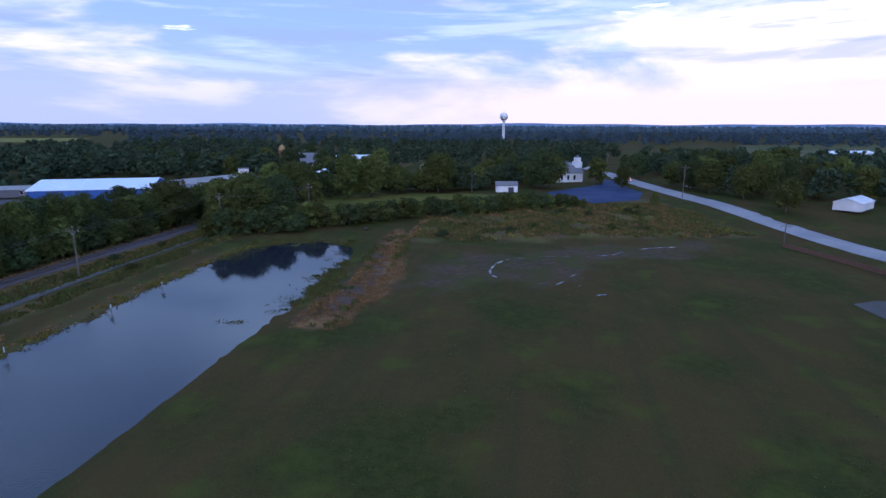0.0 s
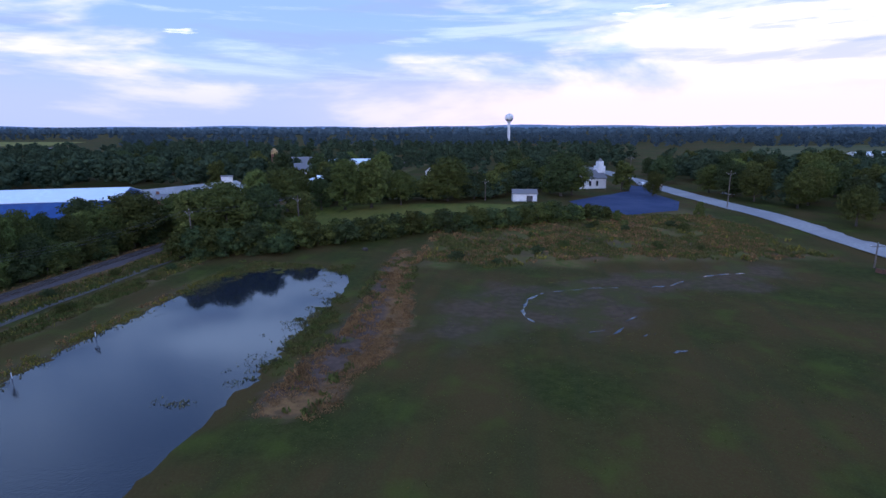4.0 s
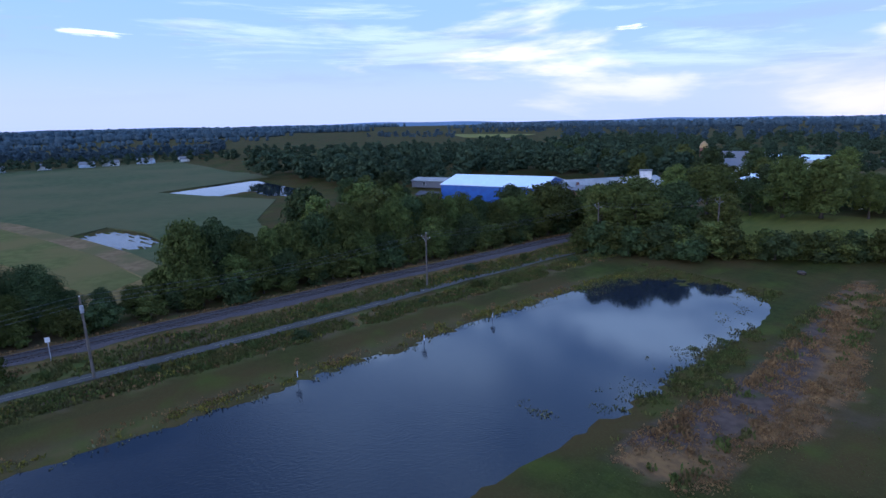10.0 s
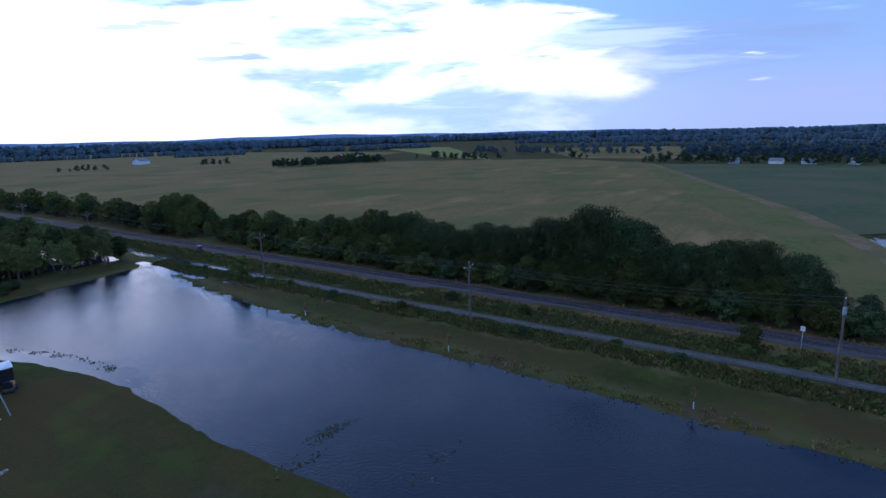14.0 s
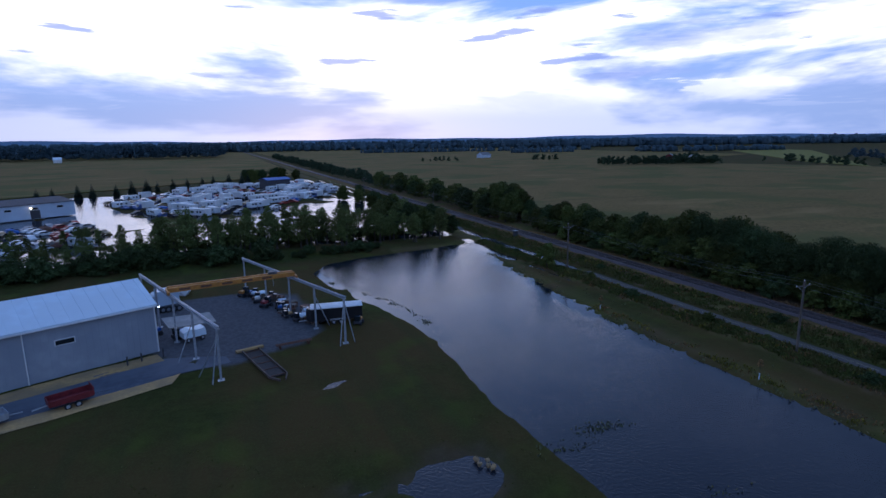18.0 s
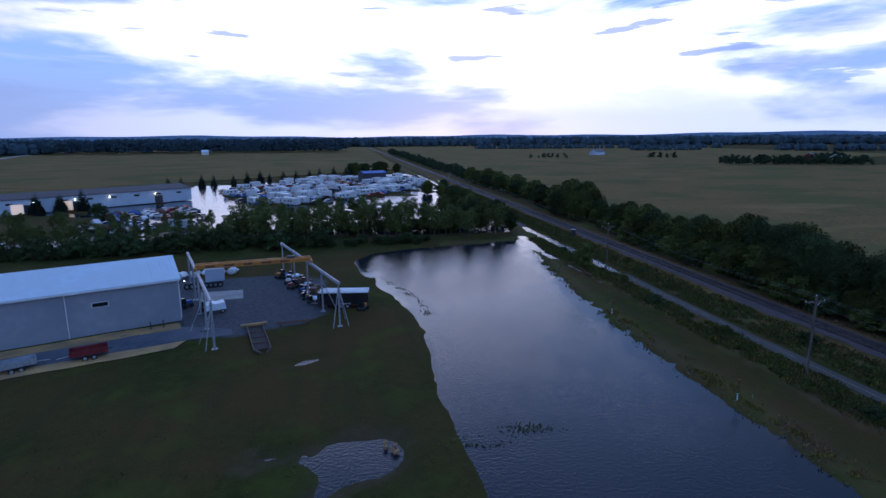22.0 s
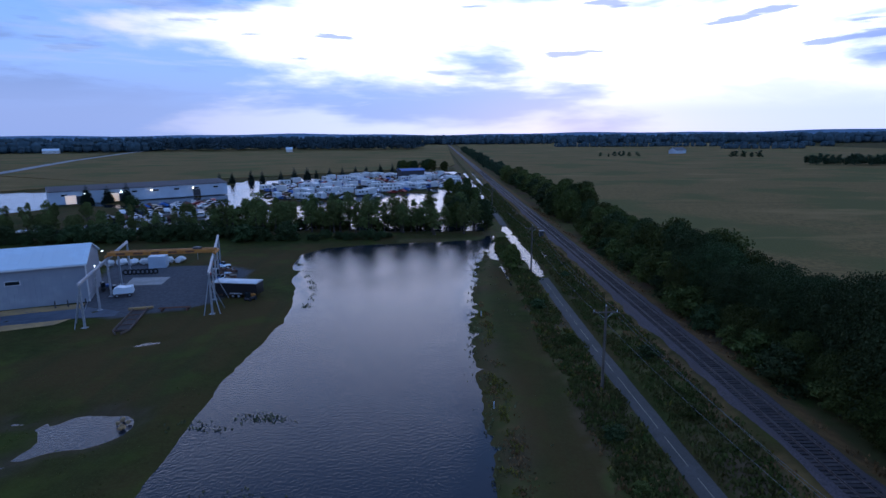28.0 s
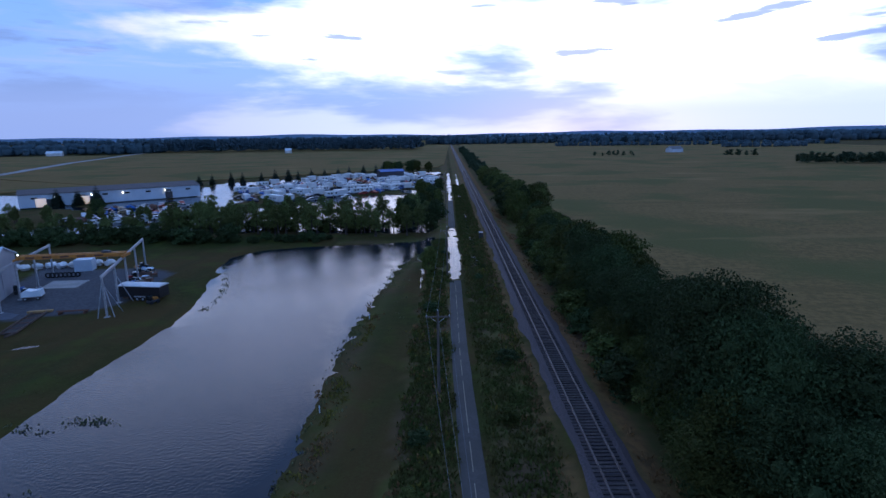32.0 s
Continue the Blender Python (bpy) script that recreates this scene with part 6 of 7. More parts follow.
def camper(m, label="white camper trailer in the salvage yard", group="salvage vehicles", L=6.0, H=2.7):
    ob = thing("camper", m, label, "camper", group)
    part("body", MB().box(-L / 2, L / 2, -1.2, 1.2, 0.55, H, 0.12), WHITE_PAINT, ob)
    part("stripe", MB().box(-L / 2 - 0.01, L / 2 + 0.01, -1.21, 1.21, 1.0, 1.25), METAL_GREY, ob)
    for x in (-1.6, 0.4, 1.8):
        part("window", MB().box(x - 0.4, x + 0.4, -1.225, 1.225, 1.5, 2.1), GLASS_DARK, ob)
    for y in (-1.1, 1.1):
        part("wheel", MB().tube((0, y - 0.1, 0.36), (0, y + 0.1, 0.36), 0.36, 0.36, 10), RUBBER, ob)
    return ob


def box_truck(m, label="white box truck in the salvage yard", group="salvage vehicles"):
    ob = thing("box_truck", m, label, "truck", group)
    part("cargo_box", MB().box(-3.4, 1.4, -1.2, 1.2, 0.9, 3.3, 0.05), WHITE_PAINT, ob)
    part("cab", MB().extrude_y([(1.5, 0.5), (3.4, 0.5), (3.4, 1.3), (2.6, 1.5), (2.2, 2.3), (1.5, 2.4)], -1.05, 1.05), PAINT, ob)
    part("windscreen", MB().extrude_y([(2.62, 1.52), (2.68, 1.52), (2.28, 2.28), (2.22, 2.28)], -0.9, 0.9), GLASS_DARK, ob)
    for x in (-2.2, 2.4):
        for y in (-1.0, 1.0):
            part("wheel", MB().tube((x, y - 0.13, 0.42), (x, y + 0.13, 0.42), 0.42, 0.42, 10), RUBBER, ob)
    return ob


KINDS = (car(pose(55, -276, 0.1, 0, 0, 30)), camper(pose(62, -280, 0.1, 0, 0, 30)), box_truck(pose(70, -284, 0.1, 0, 0, 30)), camper(pose(78, -290, 0.1, 0, 0, 30), "long white trailer in the salvage yard", "salvage vehicles", 9.0, 3.0))
JUNK = [(124, -326), (124, -300), (112, -276), (92, -262), (72, -262), (62, -276), (40, -292), (20, -318), (14, -350), (14, -398), (58, -410)]
FRONT = [(134, -208), (106, -211), (105, -240), (112, -264), (120, -268), (142, -250)]
rng = random.Random(77)
placed = 0
u, v = Vector((-0.80, -0.60, 0)), Vector((0.60, -0.80, 0))
spots = []
for i in range(-5, 44):
    for j in range(-16, 44):
        p = Vector((128, -250, 0)) + u * (i * 6.6 + rng.uniform(-1.3, 1.3)) + v * (j * 5.0 + rng.uniform(-0.8, 0.8))
        inside = poly_distance(np.array(p.x), np.array(p.y), JUNK) < -1 or poly_distance(np.array(p.x), np.array(p.y), FRONT) < -1
        if inside and float(poly_distance(np.array(p.x), np.array(p.y), POOL_YARD)) > 1.5 and rng.random() < 0.88:
            spots.append(p)
for p in spots:
    wrecks = float(poly_distance(np.array(p.x), np.array(p.y), FRONT)) < 0
    k = rng.choices((0, 1, 2, 3), (10, 0.2, 0.2, 0) if wrecks else (10, 1.3, 1.0, 0.8))[0]
    copy_thing(KINDS[k], pose(p.x, p.y, max(gz(p.x, p.y), -0.15), 0, 0, rng.choice((37, 127, 217)) + rng.uniform(-9, 9)))

for i in range(110):
    p = spots[(i * 7) % len(spots)] + u * 3.6 + v * 2.6
    heap = thing("scrap_heap", pose(p.x, p.y, max(gz(p.x, p.y), -0.15)), "heap of rusty dark scrap metal", "scrap heap", "scrap heaps")
    part("scrap", MB().add(*lump(np.random.RandomState(i), (0, 0, 0.5), rng.uniform(1.2, 2.2), 0.6, 1.0)), (RUST, TRIM_DARK, BLUE_METAL, POLE_WOOD)[i % 4], heap)


def pallet_stack(m, n, label):
    ob = thing("pallet_stack", m, label, "pallet stack", "yard clutter")
    r = random.Random(n * 13)
    for i in range(n):
        part("pallet", MB().box(-0.6 + r.uniform(-0.06, 0.06), 0.6, -0.5, 0.5 + r.uniform(-0.06, 0.06), 0.14 * i, 0.14 * i + 0.11), RUST if r.random() < 0.4 else POLE_WOOD, ob)
    return ob


def machine(m, mat, label, s=1.0):
    ob = thing("machine", m, label, "machine", "yard clutter")
    part("chassis", MB().box(-1.1 * s, 1.1 * s, -0.6 * s, 0.6 * s, 0.35 * s, 0.8 * s, 0.05), TRIM_DARK, ob)
    part("hood", MB().box(-1.0 * s, 0.1 * s, -0.5 * s, 0.5 * s, 0.8 * s, 1.35 * s, 0.08), mat, ob)
    part("cab_frame", MB().box(0.25 * s, 1.0 * s, -0.5 * s, 0.5 * s, 0.8 * s, 1.9 * s, 0.06), GLASS_DARK, ob)
    for x in (-0.7 * s, 0.7 * s):
        for y in (-0.65 * s, 0.65 * s):
            part("wheel", MB().tube((x, y - 0.12, 0.38 * s), (x, y + 0.12, 0.38 * s), 0.38 * s, 0.38 * s, 10), RUBBER, ob)
    return ob


MIX = (CRANE_ORANGE, STEEL, WHITE_PAINT, BLUE_METAL, RED_PAINT, SAND, METAL_GREY)
for i in range(46):
    t = i / 45
    x, y = 73.3 - 8.0 * t + rng.uniform(-2.4, 1.0), -149 + 20 * t + rng.uniform(-1.2, 1.2)
    if i % 3 == 0:
        machine(pose(x, y, gz(x, y), 0, 0, rng.uniform(0, 360)), MIX[i % 7], "small machine stored in the yard", rng.uniform(0.6, 0.95))
    else:
        if i % 5 == 2:
            crate = thing("covered_crate", pose(x, y, gz(x, y), 0, 0, rng.uniform(0, 360)), "crate under a crumpled pale sheet in the yard", "crate", "yard clutter")
            part("crate", MB().box(-0.7, 0.7, -0.5, 0.5, 0, 0.8, 0.03), POLE_WOOD, crate)
            part("sheet", MB().add(*lump(np.random.RandomState(i), (0, 0, 0.75), 0.85, 0.45, 0.9)), (WHITE_PAINT, ROOF_WHITE, METAL_GREY)[i % 3], crate, "pale crumpled sheet")
        else:
            pallet_stack(pose(x, y, gz(x, y), 0, 0, rng.uniform(0, 360)), rng.randint(2, 8), "stack of weathered pallets in the yard")
for x, y, s in ((83.0, -131, 0.8), (86.2, -133, 0.8)):
    machine(pose(x, y, 0.32, 0, 0, 40), BLUE_METAL, "blue compact machine beside the workshop", s)
machine(pose(59.6, -126.4, 0.3, 0, 0, 60), CRANE_ORANGE, "small orange machine beside the trailer", 0.75)
cart = thing("covered_load", pose(81.3, -129.6, 0.3, 0, 0, 20), "load under a pale blue tarpaulin on a cart", "covered load")
part("cart_bed", MB().box(-1.4, 1.4, -0.8, 0.8, 0.5, 0.65), STEEL, cart)
part("tarpaulin", MB().extrude_y([(-1.45, 0.6), (1.45, 0.6), (1.4, 1.35), (0.7, 1.7), (-0.2, 1.5), (-1.3, 1.62)], -0.9, 0.9), ROOF_WHITE, cart, "pale blue tarpaulin")
for x in (-0.9, 0.9):
    wheel(cart, x, -0.85, 0.3, 0.18), wheel(cart, x, 0.85, 0.3, 0.18)
container = thing("storage_container", pose(85.6, -149.8, 0.25, 0, 0, 15), "grey steel storage container behind the yard", "container")
part("body", MB().box(-1.6, 1.6, -1.25, 1.25, 0, 2.4, 0.03), METAL_GREY, container)
for i in range(9):
    part("rib", MB().box(-1.5 + 0.36 * i, -1.38 + 0.36 * i, 1.25, 1.29, 0.1, 2.3), METAL_GREY, container)
for y in (-1.28,):
    part("door", MB().box(-1.5, 1.5, y, y + 0.03, 0.1, 2.3), TRIM_DARK, container)
boat = thing("white_tarp_pile", pose(92, -152, 0.2, 0, 0, 15), "long pile under white sheeting behind the crane", "covered pile")
rp = np.random.RandomState(4)
for i in range(9):
    part("sheeting", MB().add(*lump(rp, (-9 + 2.2 * i, rp.uniform(-0.6, 0.6), 0.7), 1.5, 0.6)), WHITE_PAINT, boat)
for i in range(8):
    w = thing("tyre", pose(88.8 - 0.75 * i, -143.6 - 0.1 * i, 0.3, 90, 0, 20), "black tyre in a row by the yard", "tyre", "row of tyres")
    ring = MB()
    for k in range(12):
        a0, a1 = k * math.pi / 6, (k + 1) * math.pi / 6
        ring.tube((0.42 * math.cos(a0), 0.5 + 0.42 * math.sin(a0), 0), (0.42 * math.cos(a1), 0.5 + 0.42 * math.sin(a1), 0), 0.14, 0.14, 6, False)
    part("ring", ring, RUBBER, w)
rocks = thing("rock_pile", pose(58.7, -88.6, 0.1), "small heap of tan rocks beside the puddle", "rocks")
for i in range(7):
    part("rock", MB().add(*lump(np.random.RandomState(i), (0.5 * math.cos(i * 2), 0.9 * math.sin(i * 1.7), 0.14), 0.3, 0.8)), SAND, rocks)


def wall_lamp(x, y, z, s, mat, label):
    ob = thing("wall_lamp", pose(x, y, z), label, "lamp", "outdoor lamps")
    part("bulb", MB().add(*lump(np.random.RandomState(1), (0, 0, 0), s, 1.0)), mat, ob, "glowing lamp head")
    part("bracket", MB().box(-0.06, 0.06, -0.06, 0.06, s * 0.6, s * 0.6 + 0.25), STEEL, ob)


# ---- the town ----
for x, y, hd, L, W, w, r, wm, rm, lab in (
        (60, 150, 70, 9, 7, 3.0, 5.4, WHITE_PAINT, ROOF_GREY, "white house with a grey gable roof"), (38, 118, 20, 5, 4, 2.2, 3.2, WHITE_PAINT, ROOF_WHITE, "small pale garden shed by the crop"),
        (42, 152, 95, 3.4, 3.4, 6.5, 8.0, WHITE_PAINT, ROOF_GREY, "narrow tall white wooden house"), (-22, 176, 30, 16, 10, 5, 7.5, WHITE_PAINT, ROOF_GREY, "large pale house with a grey roof"),
        (-10, 166, 120, 10, 8, 5, 7.5, METAL_GREY, ROOF_GREY, "grey-blue house with a steep roof"), (3, 128, 40, 9, 7, 4, 6, WHITE_PAINT, ROOF_WHITE, "white cottage behind the tall trees"),
        (-36, 215, 20, 18, 10, 5, 8, WHITE_PAINT, ROOF_GREY, "long white house in the town"), (-36, 250, 10, 12, 8, 3.6, 5.0, WHITE_PAINT, ROOF_WHITE, "white building deep in the town"),
        (-12, 228, 15, 14, 9, 4.5, 6.5, WHITE_PAINT, ROOF_WHITE, "low white building between trees"), (-31, 84, 18, 12, 7, 4, 5.2, BRICK, ROOF_GREY, "low brown brick building in town"),
        (-27, 100, 68, 34, 10, 4.0, 5.6, METAL_GREY, CONCRETE, "long pale shed with a light roof"), (-92, 84, 25, 26, 12, 2.6, 3.4, ROOF_GREY, CONCRETE, "low grey storage shed by the warehouse"),
        (-66, 56, 20, 8, 6, 3.6, 4.6, BRICK, ROOF_DARK, "small brick outbuilding in the town"), (208, 296, 5, 14, 8, 3.6, 5.2, WHITE_PAINT, ROOF_WHITE, "pale house among the trees"),
        (325, 380, 20, 40, 12, 4, 5.5, WHITE_PAINT, ROOF_WHITE, "long white farm building beyond the trees"), (90, 165, 20, 8, 7, 3.2, 5.2, WHITE_PAINT, ROOF_GREY, "white house beside the church"),
        (226, 318, 5, 12, 8, 3.5, 5, WHITE_PAINT, ROOF_WHITE, "pale bungalow among trees"), (-300, 330, 12, 14, 9, 5, 7, WHITE_PAINT, ROOF_GREY, "white house at the far edge of the town")):
    gable_building("house", frame_at(x, y, hd, gz(x, y) - 0.1), L, W, w, r, wm, rm, lab, "house", 0.35,
                   windows=[("f", -L * 0.28, 1.0, 0.9, 1.3), ("f", L * 0.1, 1.0, 0.9, 1.3), ("r", -W * 0.2, 1.0, 0.8, 1.2), ("r", W * 0.2, 1.0, 0.8, 1.2), ("l", 0, 1.0, 0.9, 1.2)], doors=[("f", L * 0.34, 0, 0.9, 2.0)], chimney=L > 8 and rm is ROOF_GREY)
elevator = thing("grain_leg", pose(-12.8, 97, RISE - 0.5, 0, 0, 30), "white boxy head house of a grain elevator", "elevator")
part("shaft", MB().box(-1.2, 1.2, -1.2, 1.2, 0, 9.0), METAL_GREY, elevator)
part("head_house", MB().box(-1.7, 1.7, -1.5, 1.5, 6.6, 9.4, 0.04), WHITE_PAINT, elevator)
part("cap", MB().box(-1.85, 1.85, -1.65, 1.65, 9.4, 9.6), ROOF_GREY, elevator)
dome = thing("bell_tower", pose(-33, 172, RISE), "brown tower with a pale dome above the trees", "tower")
part("shaft", MB().tube((0, 0, 0), (0, 0, 12), 1.7, 1.5, 8), BRICK, dome)
part("dome", MB().tube((0, 0, 12), (0, 0, 13.4), 1.7, 1.4, 12).tube((0, 0, 13.4), (0, 0, 14.6), 1.4, 0.2, 12), SAND, dome, "pale rounded cap")
osign = thing("warning_sign", pose(130.5, 158, gz(130.5, 158), 0, 0, 40), "orange road work sign beside the road", "road sign")
# the plate's orange is brightened by emission, though it is no lamp
part("plate", MB().add([(0, -0.03, 0.7), (0.9, -0.03, 1.6), (0, -0.03, 2.5), (-0.9, -0.03, 1.6), (0, 0.03, 0.7), (0.9, 0.03, 1.6), (0, 0.03, 2.5), (-0.9, 0.03, 1.6)], [(0, 1, 2, 3), (7, 6, 5, 4), (0, 4, 5, 1), (1, 5, 6, 2), (2, 6, 7, 3), (3, 7, 4, 0)]), lamp_material("orange_sign_glow", (1.0, 0.22, 0.05), 0.55), osign)
part("stand", MB().tube((0, 0, 0), (0, 0, 1.2), 0.04, 0.04, 6), STEEL, osign)
setting("gravel_pad", patch([(138.9, 5), (143.2, 7.7), (152, 9), (153, -5), (139.5, -2.1)], 0.08), ASPHALT, "pale wet gravel pad beside the field", "gravel")
fence = thing("silt_fence", pose(0, 0, 0), "low reddish brown fence beside the road verge", "fence")
for i in range(22):
    t = i / 21
    x, y = 146 + 11 * t, 48 - 30 * t
    z = gz(x, y)
    part("post", MB().tube((x, y, z - 0.05), (x, y, z + 1.15), 0.05, 0.05, 6), BARK, fence)
    if i < 21:
        part("panel", MB().beam((x, y, z + 0.55), (146 + 11 * (i + 1) / 21, 48 - 30 * (i + 1) / 21, z + 0.55), 0.04, 0.9), RUST, fence)
for x, y in ((126, 170), (150, 142), (166, 128)):
    copy_thing(KINDS[0], pose(x, y, gz(x, y) + 0.2, 0, 0, 110))
for i in range(8):
    t = i / 7
    x, y = -392 - 12 * t + rng.uniform(-4, 4), -105 + 165 * t + rng.uniform(-4, 4)
    gable_building("house", frame_at(x, y, rng.uniform(60, 100), 0.4), rng.uniform(7, 12), 7, 2.6, 4.2, WHITE_PAINT if i % 2 else METAL_GREY, ROOF_GREY, "pale house in the row beyond the green field", "house", 0.3)
for x, y, hd, L, wm, rm in ((-393, -520, 40, 18, RED_PAINT, ROOF_GREY), (-384, -478, 20, 16, WHITE_PAINT, ROOF_WHITE), (-270, -730, 30, 20, METAL_GREY, ROOF_GREY), (640, -930, 20, 22, WHITE_PAINT, ROOF_WHITE), (257, -905, 10, 9, WHITE_PAINT, ROOF_WHITE)):
    gable_building("farm_barn", frame_at(x, y, hd, 0.4), L, 10, 4.5, 7.5, wm, rm, "farm building far across the fields", "barn", 0.4)

# ---- flood-lit fronts of the salvage yard's long building ----
for t in (0.20, 0.46, 0.64, 0.84):
    x, y = 126 + (176 - 126) * t + 0.2, -290 + (253 - 253) + 37 * t
    wall_lamp(x - 0.6 * 1.2, y + 0.8 * 1.2, 4.1, 0.36, COOL_LAMP if t > 0.5 else WARM_LAMP, "glowing wall lamp on the long building")
wall_lamp(84.9, -128.6, 5.6, 0.13, COOL_LAMP, "glowing lamp on the workshop's gable")
wall_lamp(88.2, -136.4, 6.4, 0.13, COOL_LAMP, "glowing lamp on the workshop's gable")


# ---- grass, weeds and reeds ----
def tufts(name, pts, lo, hi, mat, label, blades=5, seed=1, spread=0.25):
    """Upright bent blades in tufts at many places, joined."""
    r = np.random.RandomState(seed)
    pts = np.repeat(np.asarray(pts, float), blades, 0)
    n = len(pts)
    z = ground_height(pts[:, 0], pts[:, 1])
    c = np.stack([pts[:, 0] + r.normal(0, spread, n), pts[:, 1] + r.normal(0, spread, n), np.maximum(z, -0.2) - 0.03], 1)
    a = r.uniform(0, 6.283, n)
    s = np.stack([np.cos(a), np.sin(a), 0 * a], 1)
    h = r.uniform(lo, hi, n)[:, None]
    lean = np.stack([r.normal(0, 0.3, n), r.normal(0, 0.3, n), np.ones(n)], 1) * h
    w = (0.05 + 0.16 * h) * s
    v = np.stack([c - w * 0.5, c + w * 0.5, c + lean * 0.6 + w, c + lean + w * 0.15, c + lean * 0.6 - w * 0.9], 1).reshape(-1, 3)
    me = bpy.data.meshes.new(name)
    me.from_pydata(v, [], np.arange(n * 5).reshape(-1, 5))
    me.materials.append(mat)
    return tagged(new(name, me), label, "grass", kind="stuff")


def scatter(n, x0, x1, y0, y1, keep, seed):
    r = np.random.RandomState(seed)
    x, y = r.uniform(x0, x1, n), r.uniform(y0, y1, n)
    k = keep(x, y)
    return np.stack([x[k], y[k]], 1)


REED_LINE = [(58.0, -152), (55.6, -146), (52.6, -138), (50.4, -129), (49.5, -122)]
patchy = lambda x, y, s, t: wobble(x, y, s) > t
in_mound = lambda x, y: (y > 40 + 0.22 * (x - 60) + 3 * wobble(x, y, 9)) & (y < 84 + 0.4 * (x - 60)) & (x + 0.36 * (y - 80) < 137 + 2 * wobble(x, y, 8))
tufts("strip_straw", scatter(4000, 54, 66, -18, 34, lambda x, y: (poly_distance(x, y, STRIP) < 0) & patchy(x + 20, y, 5, 0.5), 71), 0.2, 0.5, STRAW, "standing pale dry stalks in the strip", 5, 71)
tufts("verge_weeds", scatter(12000, 11.6, 17.2, -178, 44, lambda x, y: patchy(x, y, 7, -0.9) & (np.abs(x - 14.2) < 2.3 + 0.6 * wobble(x, y, 9)), 1), 0.12, 0.48, WEEDS, "green weeds along the trail", 5, 1)
tufts("ditch_weeds", scatter(12000, 3.3, 8.9, -330, 60, lambda x, y: patchy(x, y, 9, -1.0), 2), 0.12, 0.5, WEEDS, "green weeds between trail and railway", 5, 2)
tufts("goldenrod", scatter(2600, 3.3, 17.0, -170, 44, lambda x, y: patchy(x, y, 5, 0.5) & ((x < 8.6) | (x > 12)), 3), 0.25, 0.65, WEEDS_YELLOW, "yellow flowering weeds along the trail", 4, 3)
tufts("verge_straw", scatter(3600, 3.3, 17.0, -170, 44, lambda x, y: patchy(x + 50, y, 6, 0.35) & ((x < 8.6) | (x > 12)), 31), 0.15, 0.5, STRAW, "dry stalks among the verge weeds", 4, 31)
tufts("dry_verge", scatter(4200, -5.2, 4.2, -240, 60, lambda x, y: (np.abs(x) > 3.1) & patchy(x, y, 6, -0.5), 4), 0.12, 0.45, STRAW, "dry grass along the ballast", 4, 4)
tufts("mound_weeds", scatter(17000, 60, 150, 36, 96, lambda x, y: in_mound(x, y) & patchy(x, y, 10, -0.5), 5), 0.15, 0.6, WEEDS, "rough green weeds on the mound", 4, 5)
tufts("mound_straw", scatter(17000, 58, 150, 36, 96, lambda x, y: in_mound(x, y) & patchy(x + 30, y, 9, 0.0), 6), 0.15, 0.55, STRAW, "brown dry weeds on the mound", 4, 6)
tufts("mound_gold", scatter(2600, 60, 150, 36, 96, lambda x, y: in_mound(x, y) & patchy(x + 80, y, 7, 0.5), 61), 0.3, 0.9, WEEDS_YELLOW, "yellowish tall weeds on the mound", 4, 61)
tufts("dead_strip", scatter(12000, 53, 68, -19, 52, lambda x, y: (poly_distance(x, y, STRIP) < 0.5 + 0.6 * wobble(x, y, 3)) & patchy(x, y, 3.0, -0.1), 7), 0.06, 0.24, STRAW, "flattened brown dead weeds in a strip", 5, 7)
tufts("strip_weeds", scatter(1800, 53, 62, -19, 46, lambda x, y: (np.abs(poly_distance(x, y, STRIP)) < 1.8) & patchy(x, y, 4, 0.1), 8), 0.2, 0.6, WEEDS, "green weeds beside the dead strip", 5, 8)
for i in range(34):
    y = -172 + 6.3 * i + rng.uniform(-2, 2)
    x = rng.choice((13.2, 14.4, 15.2, 5.2, 6.6)) + rng.uniform(-0.5, 0.5)
    tree(x, y, rng.uniform(0.7, 1.5), SHRUB, "low green bush on the trail verge", "verge bushes", 1.5, category="shrub")
for i in range(26):
    x, y = rng.uniform(66, 130), rng.uniform(44, 88)
    if bool(in_mound(np.array(x), np.array(y))):
        tree(x, y, rng.uniform(0.9, 1.8), SHRUB, "low bush among the rough weeds", "mound bushes", 1.6, category="shrub")
tufts("shore_reeds", scatter(12000, 18, 62, -182, 36, lambda x, y: (np.abs(poly_distance(x, y, POND) + 0.8) < 1.3 + 0.8 * wobble(x, y, 7)) & (x < 32) & patchy(x, y, 5, -0.35), 9), 0.08, 0.32, REED, "reeds along the flooded bank", 4, 9)
tufts("bank_weeds", scatter(9000, 20, 27, -120, 30, lambda x, y: (np.abs(poly_distance(x, y, POND) - 0.7) < 0.9 + 0.6 * wobble(x, y, 6)) & patchy(x + 10, y, 5, 0.1), 91), 0.10, 0.34, WEEDS_YELLOW, "yellowing weeds along the pond's west bank", 4, 91)
tufts("bank_straw", scatter(4000, 20, 27, -120, 30, lambda x, y: (np.abs(poly_distance(x, y, POND) - 1.2) < 1.0) & patchy(x + 70, y, 7, 0.2), 92), 0.10, 0.3, STRAW, "dry stalks along the pond's west bank", 4, 92)
tufts("flooded_grass", scatter(8000, 42, 56, -16, 30, lambda x, y: (((x - 51) / 4.2) ** 2 + ((y - 3) / 17) ** 2 < 1 + 0.5 * wobble(x, y, 6)) & patchy(x, y, 4.0, -0.1), 10), 0.10, 0.35, WEEDS, "grass standing in the shallow flood water", 4, 10)
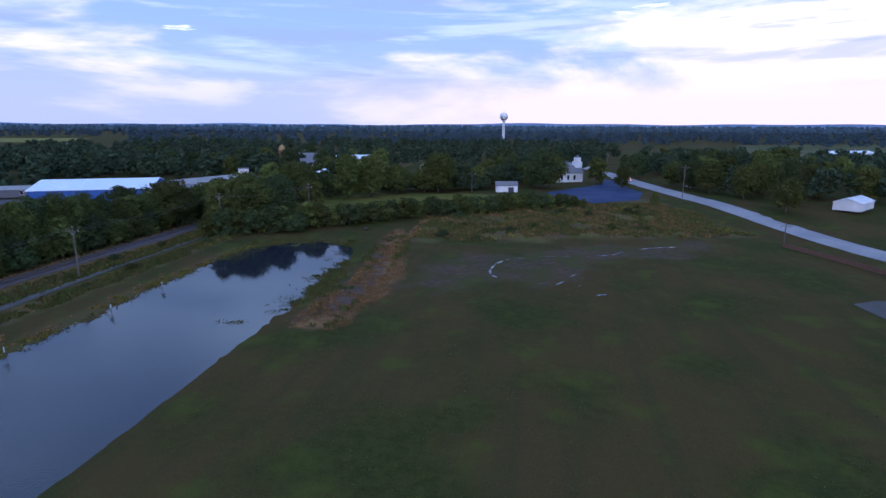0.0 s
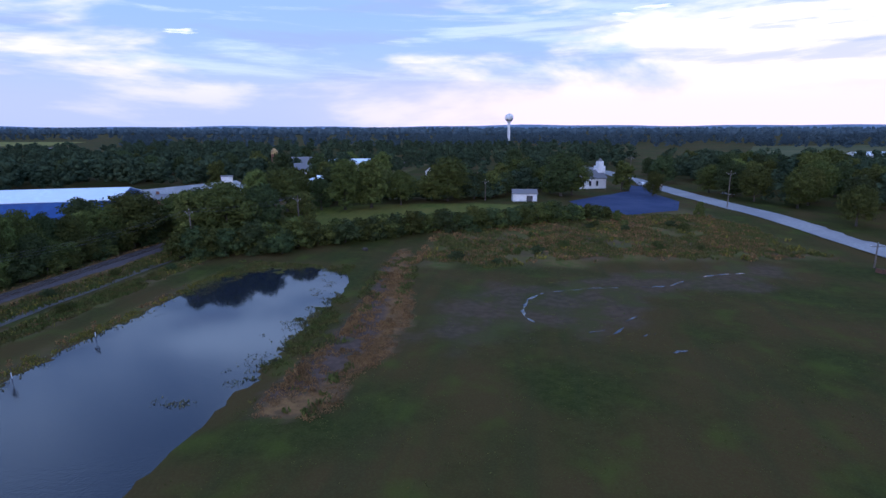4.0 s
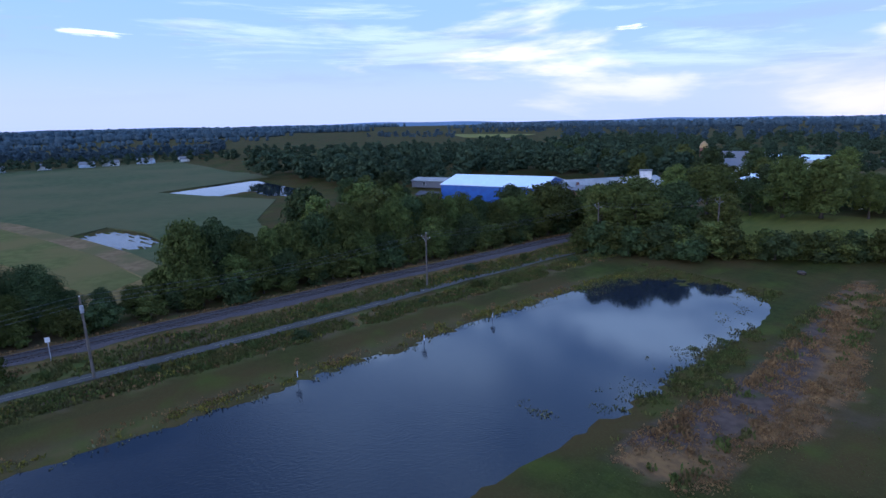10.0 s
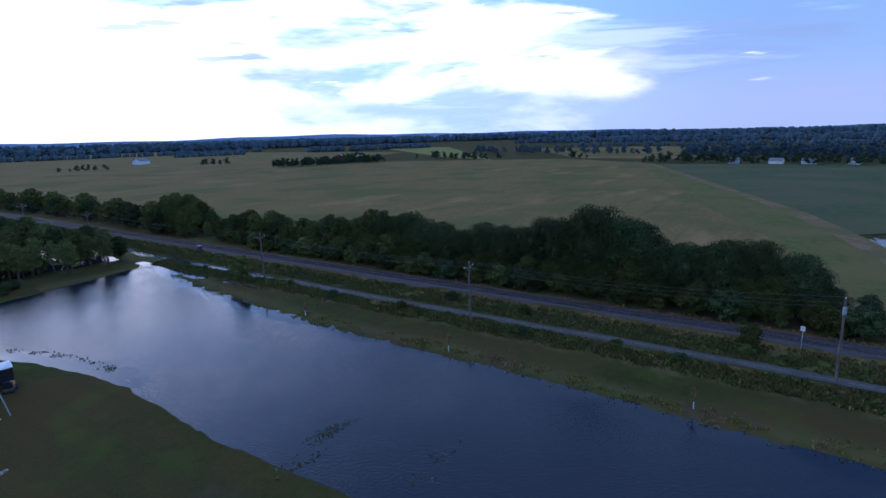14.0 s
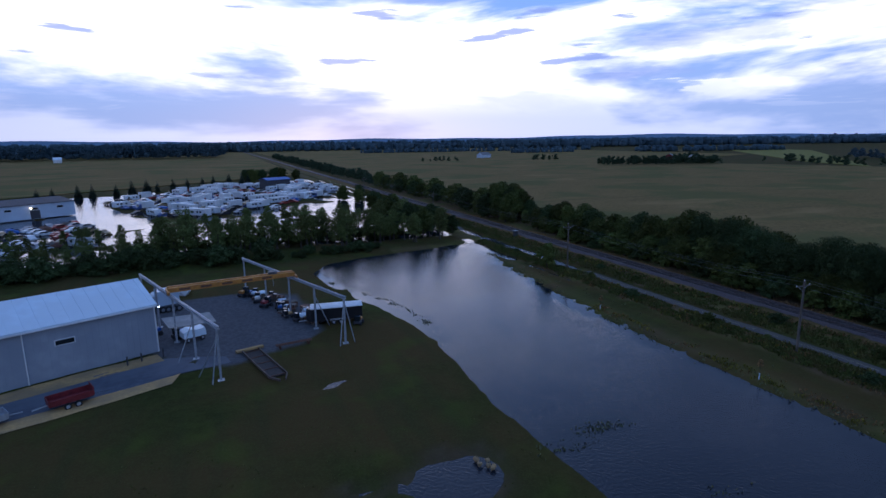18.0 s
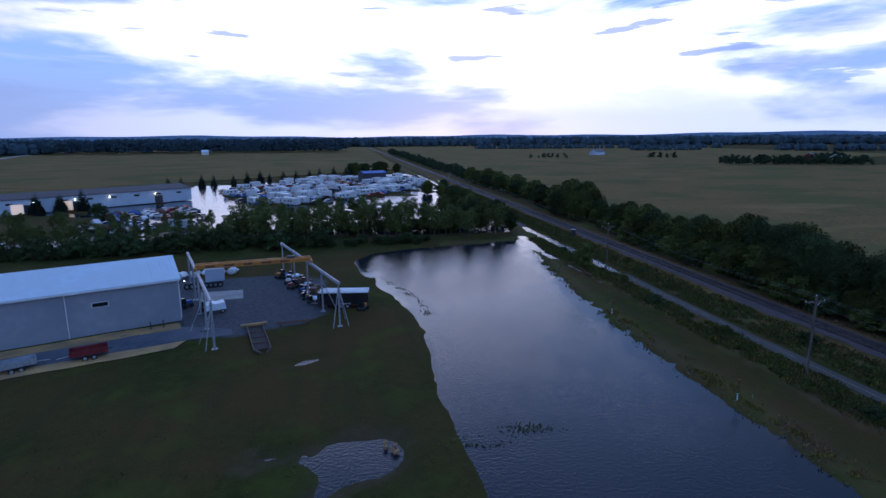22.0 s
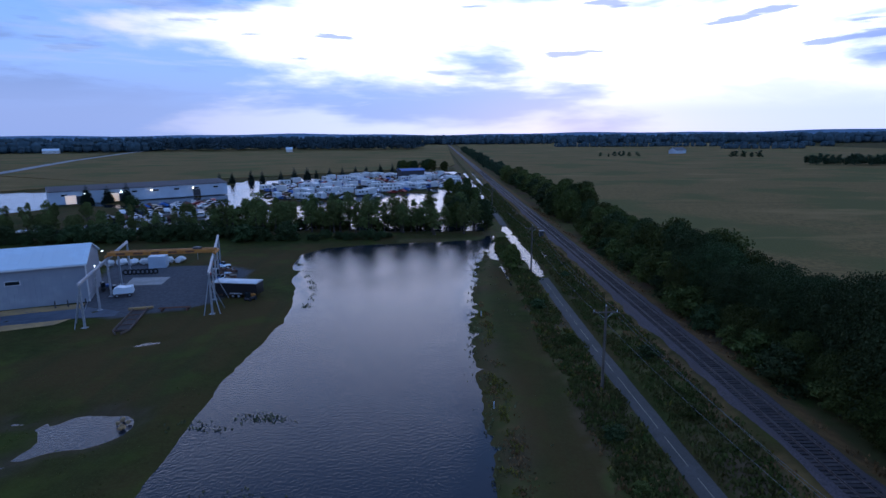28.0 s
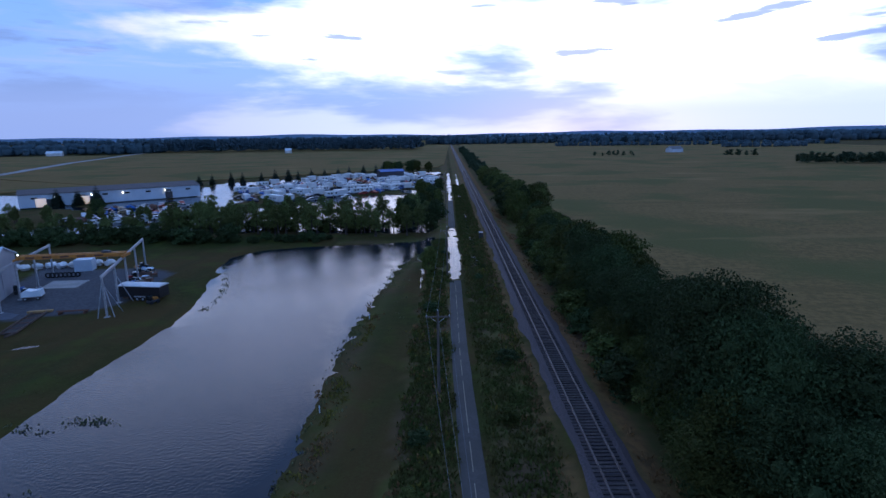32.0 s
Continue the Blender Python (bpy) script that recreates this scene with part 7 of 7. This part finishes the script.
tufts("bank_reeds", scatter(9000, 48, 64, -160, -112, lambda x, y: (line_distance(x, y, REED_LINE) < 0.55 + 0.4 * wobble(x, y, 5)) & patchy(x, y, 2.0, 0.25), 11), 0.12, 0.42, REED, "rows of reeds off the south-east bank", 4, 11)
tufts("shallow_grass", scatter(7000, 24, 48, 16, 38, lambda x, y: (poly_distance(x, y, POND) > -3.5 - 2.0 * wobble(x, y, 6)) & patchy(x, y, 4, -0.2), 41), 0.1, 0.35, WEEDS, "grass in the shallows at the pond's end", 4, 41)
tufts("drowned_weeds", scatter(1300, 19, 27, -178, -60, lambda x, y: patchy(x, y, 2.5, 0.75), 12), 0.1, 0.32, REED, "drowned weeds by the west bank", 3, 12)
tufts("island_weeds", np.concatenate([np.random.RandomState(1).normal((46.3, -89.6), (1.6, 0.5), (80, 2)), np.random.RandomState(2).normal((47.4, -17.5), (1.2, 0.4), (50, 2)), np.random.RandomState(3).normal((45.6, -78), (2.0, 0.5), (30, 2)), np.random.RandomState(4).normal((51, -88), (1.5, 0.5), (30, 2))]), 0.15, 0.4, REED, "small weedy islands in the pond", 4, 13)
tufts("lawn_tufts", scatter(14000, 54, 132, -100, 44, lambda x, y: (poly_distance(x, y, POND) > 1) & patchy(x, y, 3, 0.1), 14), 0.04, 0.14, WEEDS, "longer tufts in the mown grass", 3, 14)

for x, y in ((88.3, -123.3), (86.9, -124.1), (84.6, -124.8)):
    post = thing("bollard", pose(x, y, gz(x, y)), "short dark post beside the drive", "post", "posts along the drive")
    part("shaft", MB().tube((0, 0, 0), (0, 0, 1.1), 0.09, 0.09, 8), TRIM_DARK, post)
    part("cap", MB().tube((0, 0, 1.1), (0, 0, 1.18), 0.11, 0.05, 8), TRIM_DARK, post)
pile = thing("brush_pile", pose(46.0, 51.0, gz(46.0, 51.0) - 0.05), "low dark pile of cut brush by the hedge", "brush pile")
part("branches", MB().add(*lump(np.random.RandomState(8), (0, 0, 0.35), 1.0, 0.5)), BARK, pile)
